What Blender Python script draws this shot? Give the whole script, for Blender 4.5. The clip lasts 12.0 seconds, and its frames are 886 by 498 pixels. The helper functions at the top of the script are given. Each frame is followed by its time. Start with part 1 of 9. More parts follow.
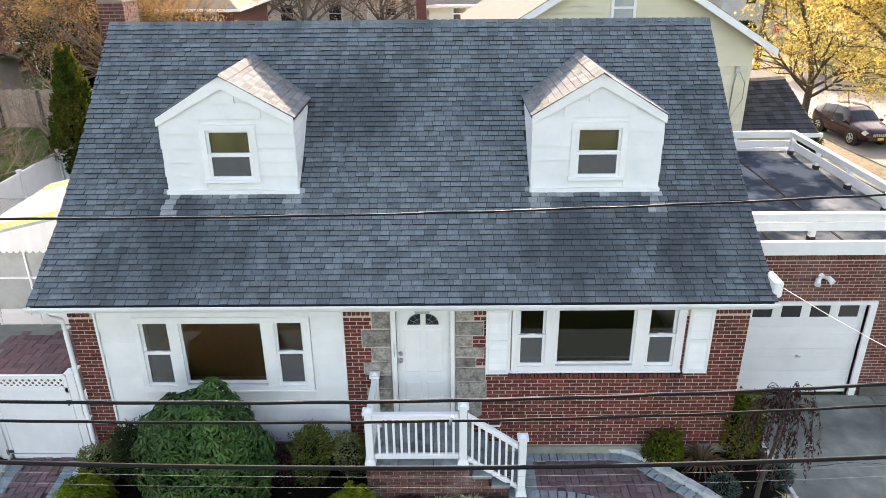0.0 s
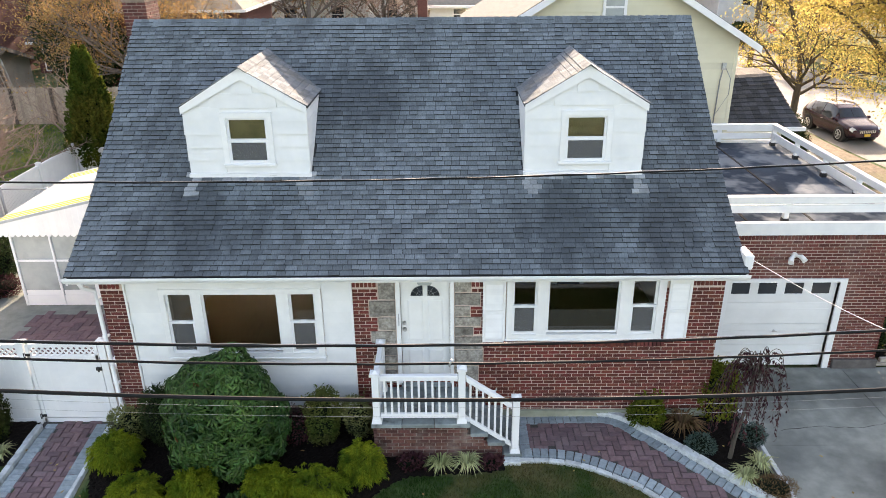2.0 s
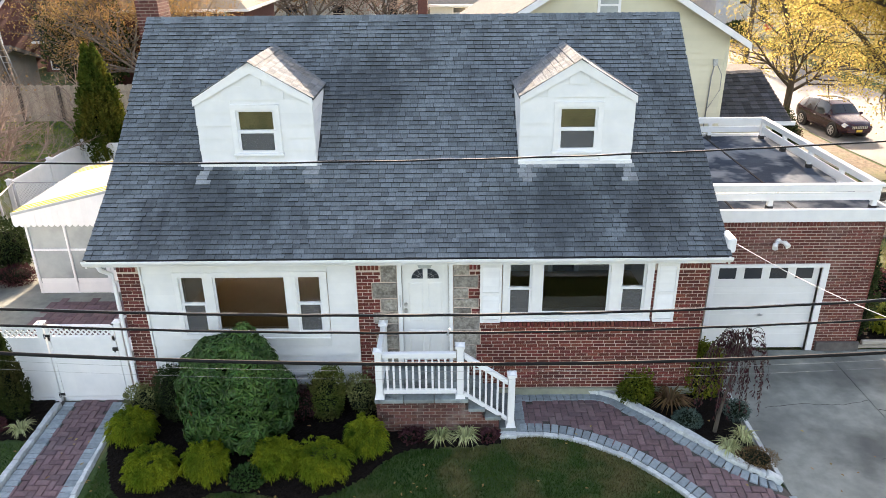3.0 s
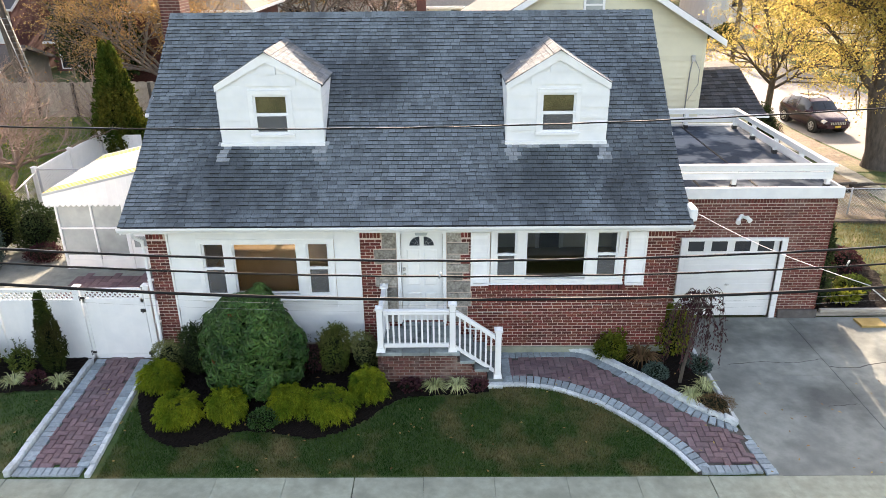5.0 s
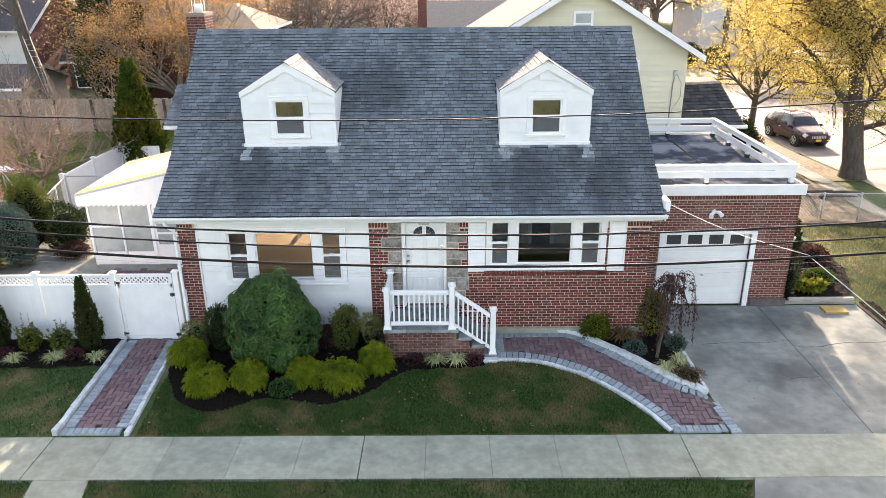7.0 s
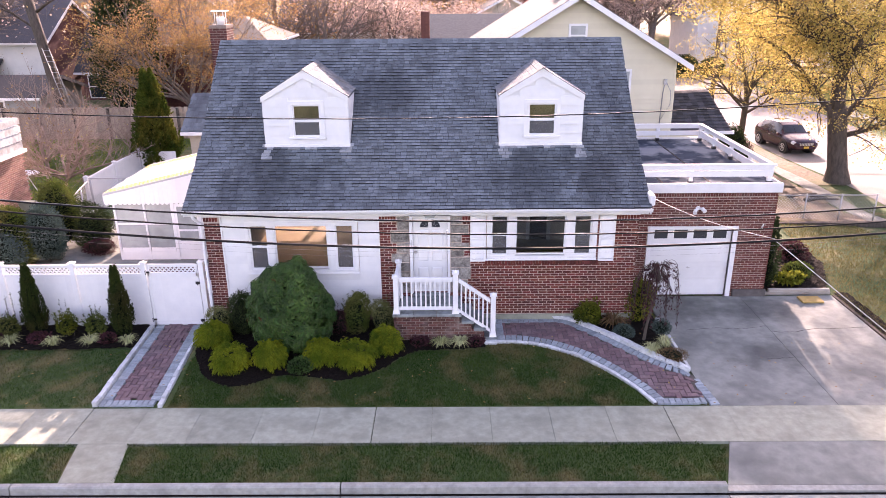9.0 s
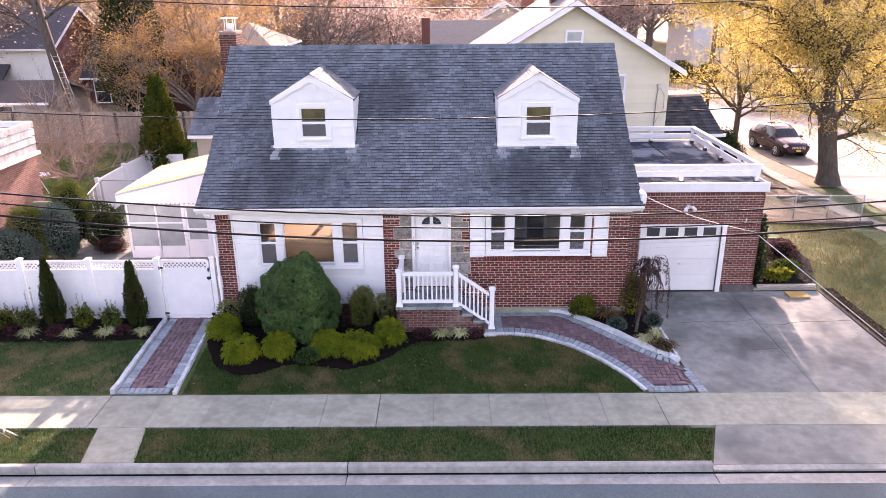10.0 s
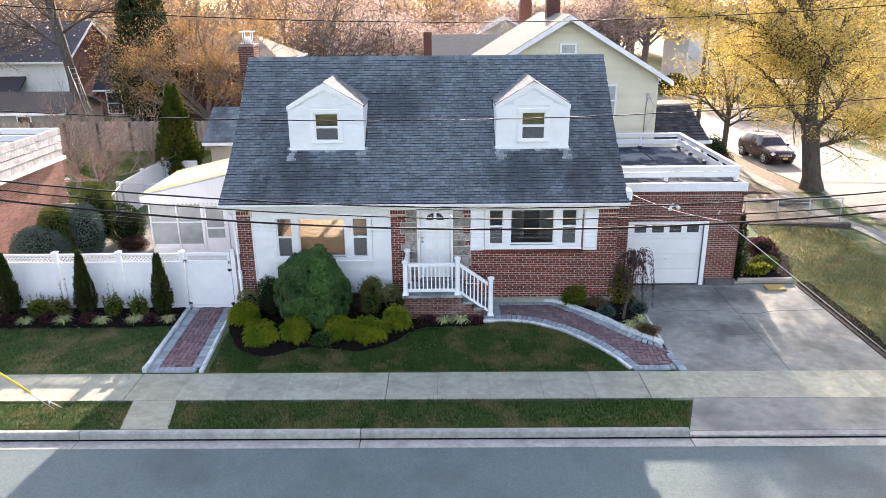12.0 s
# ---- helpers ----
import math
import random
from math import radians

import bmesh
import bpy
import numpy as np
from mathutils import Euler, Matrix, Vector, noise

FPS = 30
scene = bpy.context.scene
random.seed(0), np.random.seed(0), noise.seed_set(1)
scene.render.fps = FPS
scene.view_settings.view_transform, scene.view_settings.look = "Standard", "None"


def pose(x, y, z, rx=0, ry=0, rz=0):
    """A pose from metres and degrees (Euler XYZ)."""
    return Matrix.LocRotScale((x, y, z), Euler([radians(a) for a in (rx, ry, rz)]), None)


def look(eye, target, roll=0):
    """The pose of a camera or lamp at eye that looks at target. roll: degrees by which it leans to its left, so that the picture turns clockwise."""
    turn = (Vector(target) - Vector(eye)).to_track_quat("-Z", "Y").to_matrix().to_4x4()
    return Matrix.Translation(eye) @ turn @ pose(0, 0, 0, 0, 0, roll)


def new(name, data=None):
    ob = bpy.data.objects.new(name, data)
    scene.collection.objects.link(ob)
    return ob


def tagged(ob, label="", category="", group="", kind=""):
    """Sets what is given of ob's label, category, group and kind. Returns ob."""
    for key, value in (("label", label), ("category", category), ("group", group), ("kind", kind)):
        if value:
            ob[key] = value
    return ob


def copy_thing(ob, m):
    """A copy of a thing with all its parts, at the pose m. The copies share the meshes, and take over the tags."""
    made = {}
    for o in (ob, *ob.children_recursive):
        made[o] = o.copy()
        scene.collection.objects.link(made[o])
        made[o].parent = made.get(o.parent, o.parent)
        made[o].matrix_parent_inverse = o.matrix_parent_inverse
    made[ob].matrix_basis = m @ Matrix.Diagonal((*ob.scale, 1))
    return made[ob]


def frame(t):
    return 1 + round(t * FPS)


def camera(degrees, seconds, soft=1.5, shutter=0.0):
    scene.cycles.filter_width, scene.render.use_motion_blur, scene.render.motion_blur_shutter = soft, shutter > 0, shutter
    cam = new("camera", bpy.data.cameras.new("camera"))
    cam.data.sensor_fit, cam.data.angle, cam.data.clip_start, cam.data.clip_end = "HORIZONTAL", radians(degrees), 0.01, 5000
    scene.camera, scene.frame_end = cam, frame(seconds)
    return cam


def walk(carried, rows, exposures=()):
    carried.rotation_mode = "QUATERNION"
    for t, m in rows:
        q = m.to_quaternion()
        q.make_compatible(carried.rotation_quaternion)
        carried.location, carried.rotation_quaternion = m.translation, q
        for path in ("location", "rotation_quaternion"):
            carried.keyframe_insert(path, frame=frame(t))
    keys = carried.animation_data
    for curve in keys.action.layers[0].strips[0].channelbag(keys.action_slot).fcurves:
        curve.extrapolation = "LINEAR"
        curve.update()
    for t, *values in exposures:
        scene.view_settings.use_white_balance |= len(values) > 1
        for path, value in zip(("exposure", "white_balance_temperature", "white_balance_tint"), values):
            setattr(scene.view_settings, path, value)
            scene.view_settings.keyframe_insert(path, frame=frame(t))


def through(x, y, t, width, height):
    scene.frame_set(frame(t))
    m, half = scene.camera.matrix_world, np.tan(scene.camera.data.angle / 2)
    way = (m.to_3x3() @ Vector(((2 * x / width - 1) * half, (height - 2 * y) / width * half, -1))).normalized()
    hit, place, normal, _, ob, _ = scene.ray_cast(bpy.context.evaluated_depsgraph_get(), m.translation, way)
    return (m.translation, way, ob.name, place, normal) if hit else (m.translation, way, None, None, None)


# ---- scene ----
cam = camera(63.8, 12.0, soft=0.8)
PATH = [
    (0, (0.035, -9.877, 8.69), (0.024, -8.046, 7.885), -0.5),
    (0.5, (0.029, -10.072, 8.693), (0.018, -8.239, 7.892), -0.5),
    (1, (0.029, -10.309, 8.702), (0.017, -8.477, 7.901), -0.6),
    (1.5, (0.019, -10.654, 8.713), (0.007, -8.821, 7.912), -0.5),
    (2, (0.037, -11.007, 8.719), (0.025, -9.175, 7.919), -0.5),
    (2.5, (0.059, -11.348, 8.729), (0.047, -9.515, 7.928), -0.5),
    (3, (0.067, -11.732, 8.737), (0.053, -9.9, 7.936), -0.6),
    (4.8, (0.14, -13.282, 8.741), (0.132, -11.449, 7.942), -0.4),
    (5, (0.173, -13.463, 8.735), (0.161, -11.626, 7.943), -0.5),
    (5.5, (0.207, -13.885, 8.718), (0.195, -12.042, 7.941), -0.5),
    (6, (0.212, -14.353, 8.696), (0.2, -12.504, 7.934), -0.4),
    (6.5, (0.206, -14.84, 8.681), (0.193, -12.985, 7.933), -0.4),
    (7, (0.174, -15.31, 8.676), (0.162, -13.45, 7.943), -0.5),
    (8.8, (0.076, -16.746, 8.735), (0.066, -14.873, 8.033), -0.4),
    (9, (0.093, -16.868, 8.734), (0.079, -14.995, 8.032), -0.5),
    (9.5, (0.076, -17.313, 8.75), (0.063, -15.437, 8.056), -0.5),
    (10, (0.064, -17.731, 8.788), (0.051, -15.853, 8.101), -0.5),
    (10.5, (0.06, -18.154, 8.811), (0.046, -16.272, 8.134), -0.5),
    (11, (0.045, -18.585, 8.827), (0.031, -16.701, 8.157), -0.5),
    (11.5, (0.013, -19.02, 8.831), (0.001, -17.132, 8.17), -0.5),
    (12, (-0.003, -19.455, 8.817), (-0.016, -17.564, 8.165), -0.5),
]
walk(cam, [(t, look(eye, target, roll)) for t, eye, target, roll in PATH],
     exposures=[(0.0, 2.25, 8500, 19), (6.8, 2.34, 8400, 20), (9.0, 2.36, 7900, 45), (10.0, 2.36, 7900, 45), (11.0, 2.28, 7800, 36), (12.0, 2.2, 7600, 24)])

# ---- world and sun ----
SUN_TURN, SUN_HIGH = 6.9, 23.4      # degrees: towards +x from straight behind the house, and above the horizon
world = bpy.data.worlds.new("sky")
scene.world = world
world.use_nodes = True
wn = world.node_tree.nodes
wl = world.node_tree.links
wn.clear()
sky = wn.new("ShaderNodeTexSky")
sky.sky_type = "NISHITA"
sky.sun_disc = False
sky.sun_elevation = radians(SUN_HIGH)
sky.sun_rotation = radians(SUN_TURN)
sky.dust_density = 2.0
sky.air_density = 1.0
wb = wn.new("ShaderNodeBackground")
wb.inputs["Strength"].default_value = 0.15
wo = wn.new("ShaderNodeOutputWorld")
wl.new(sky.outputs[0], wb.inputs["Color"])
wl.new(wb.outputs[0], wo.inputs["Surface"])
sun = new("sun", bpy.data.lights.new("sun", "SUN"))
sun.data.energy = 3.5
sun.data.angle = radians(0.6)
sun.data.color = (1.0, 0.95, 0.88)
sh, st = radians(SUN_HIGH), radians(SUN_TURN)
sun.matrix_world = look((math.sin(st) * math.cos(sh) * 60, math.cos(st) * math.cos(sh) * 60, math.sin(sh) * 60), (0, 0, 0))

# ---- materials ----
def surf(name, c1, c2, scale=4.0, rough=0.7, bump=0.0, bump_scale=60.0, c3=None, scale3=0.6, amount3=0.5, vary=0.0, metal=0.0,
         stretch=(1, 1, 1), spec=0.4, hue=0.0, reach3=(0.48, 0.68)):
    """A rough surface: two colours by noise, a third in large patches, pieces that differ in tone."""
    m = bpy.data.materials.new(name)
    m.use_nodes = True
    n, l = m.node_tree.nodes, m.node_tree.links
    b = n["Principled BSDF"]
    b.inputs["Roughness"].default_value = rough
    b.inputs["Metallic"].default_value = metal
    b.inputs["Specular IOR Level"].default_value = spec
    geo = n.new("ShaderNodeNewGeometry")
    mp = n.new("ShaderNodeMapping")
    mp.inputs["Scale"].default_value = stretch
    l.new(geo.outputs["Position"], mp.inputs["Vector"])

    def tex(sc, detail=5.0):
        t = n.new("ShaderNodeTexNoise")
        t.inputs["Scale"].default_value = sc
        t.inputs["Detail"].default_value = detail
        t.inputs["Roughness"].default_value = 0.6
        l.new(mp.outputs[0], t.inputs["Vector"])
        return t.outputs["Fac"]

    def ramp(fac, lo, hi):
        r = n.new("ShaderNodeMapRange")
        r.inputs["From Min"].default_value = lo
        r.inputs["From Max"].default_value = hi
        l.new(fac, r.inputs["Value"])
        return r.outputs[0]

    def mix(fac, a, c):
        x = n.new("ShaderNodeMix")
        x.data_type = "RGBA"
        l.new(fac, x.inputs[0])
        for k, v in ((6, a), (7, c)):
            if isinstance(v, tuple):
                x.inputs[k].default_value = (*v, 1)
            else:
                l.new(v, x.inputs[k])
        return x.outputs[2]

    col = mix(ramp(tex(scale), 0.32, 0.68), c1, c2)
    if c3:
        f = n.new("ShaderNodeMath")
        f.operation = "MULTIPLY"
        l.new(ramp(tex(scale3, 3.0), *reach3), f.inputs[0])
        f.inputs[1].default_value = amount3
        col = mix(f.outputs[0], col, c3)
    if vary or hue:
        oi = n.new("ShaderNodeObjectInfo")
        ad = n.new("ShaderNodeMath")
        ad.operation = "ADD"
        l.new(oi.outputs["Random"], ad.inputs[0])
        l.new(geo.outputs["Random Per Island"], ad.inputs[1])
        fr = n.new("ShaderNodeMath")
        fr.operation = "FRACT"
        l.new(ad.outputs[0], fr.inputs[0])
        hs = n.new("ShaderNodeHueSaturation")
        mr = n.new("ShaderNodeMapRange")
        mr.inputs["To Min"].default_value = 1 - vary
        mr.inputs["To Max"].default_value = 1 + vary
        l.new(fr.outputs[0], mr.inputs["Value"])
        l.new(mr.outputs[0], hs.inputs["Value"])
        if hue:
            mh = n.new("ShaderNodeMapRange")
            mh.inputs["To Min"].default_value = 0.5 - hue
            mh.inputs["To Max"].default_value = 0.5 + hue
            m2 = n.new("ShaderNodeMath")
            m2.operation = "MULTIPLY"
            m2.inputs[1].default_value = 7.31
            l.new(fr.outputs[0], m2.inputs[0])
            f2 = n.new("ShaderNodeMath")
            f2.operation = "FRACT"
            l.new(m2.outputs[0], f2.inputs[0])
            l.new(f2.outputs[0], mh.inputs["Value"])
            l.new(mh.outputs[0], hs.inputs["Hue"])
        l.new(col, hs.inputs["Color"])
        col = hs.outputs[0]
    l.new(col, b.inputs["Base Color"])
    if bump:
        bp = n.new("ShaderNodeBump")
        bp.inputs["Strength"].default_value = bump
        bp.inputs["Distance"].default_value = 0.02
        l.new(tex(bump_scale, 3.0), bp.inputs["Height"])
        l.new(bp.outputs[0], b.inputs["Normal"])
    return m


def leafy(name, c1, c2, through=0.35, rough=0.55, c3=None, spec=0.0, reach3=(0.48, 0.68), scale3=0.9):
    """Leaves: each one its own tone, and some light through them."""
    m = surf(name, c1, c2, scale=1.3, rough=rough, c3=c3, scale3=scale3, amount3=0.8, reach3=reach3, vary=0.4, hue=0.02, spec=spec)
    n, l = m.node_tree.nodes, m.node_tree.links
    b = n["Principled BSDF"]
    tr = n.new("ShaderNodeBsdfTranslucent")
    l.new(b.inputs["Base Color"].links[0].from_socket, tr.inputs["Color"])
    mx = n.new("ShaderNodeMixShader")
    mx.inputs[0].default_value = through
    l.new(b.outputs[0], mx.inputs[1])
    l.new(tr.outputs[0], mx.inputs[2])
    l.new(mx.outputs[0], n["Material Output"].inputs["Surface"])
    return m


def glass_mat(name, tint=(0.9, 0.95, 0.95), rough=0.0, clear=0.82):
    """A window pane: clear, with the mirror gloss of glass on it."""
    m = bpy.data.materials.new(name)
    m.use_nodes = True
    n, l = m.node_tree.nodes, m.node_tree.links
    n.remove(n["Principled BSDF"])
    t = n.new("ShaderNodeBsdfTransparent")
    t.inputs["Color"].default_value = (*tint, 1)
    g = n.new("ShaderNodeBsdfGlossy")
    g.inputs["Roughness"].default_value = rough
    fz = n.new("ShaderNodeFresnel")
    fz.inputs["IOR"].default_value = 1.6
    mx = n.new("ShaderNodeMixShader")
    l.new(fz.outputs[0], mx.inputs[0])
    l.new(t.outputs[0], mx.inputs[1])
    l.new(g.outputs[0], mx.inputs[2])
    l.new(mx.outputs[0], n["Material Output"].inputs["Surface"])
    return m



def screen_mat(name):
    """A grey insect screen: a fine mesh that lets half of the view through."""
    m = bpy.data.materials.new(name)
    m.use_nodes = True
    n, l = m.node_tree.nodes, m.node_tree.links
    b = n["Principled BSDF"]
    b.inputs["Base Color"].default_value = (0.105, 0.108, 0.112, 1)
    b.inputs["Roughness"].default_value = 0.5
    t = n.new("ShaderNodeBsdfTransparent")
    mx = n.new("ShaderNodeMixShader")
    mx.inputs[0].default_value = 0.42
    l.new(b.outputs[0], mx.inputs[1])
    l.new(t.outputs[0], mx.inputs[2])
    l.new(mx.outputs[0], n["Material Output"].inputs["Surface"])
    return m


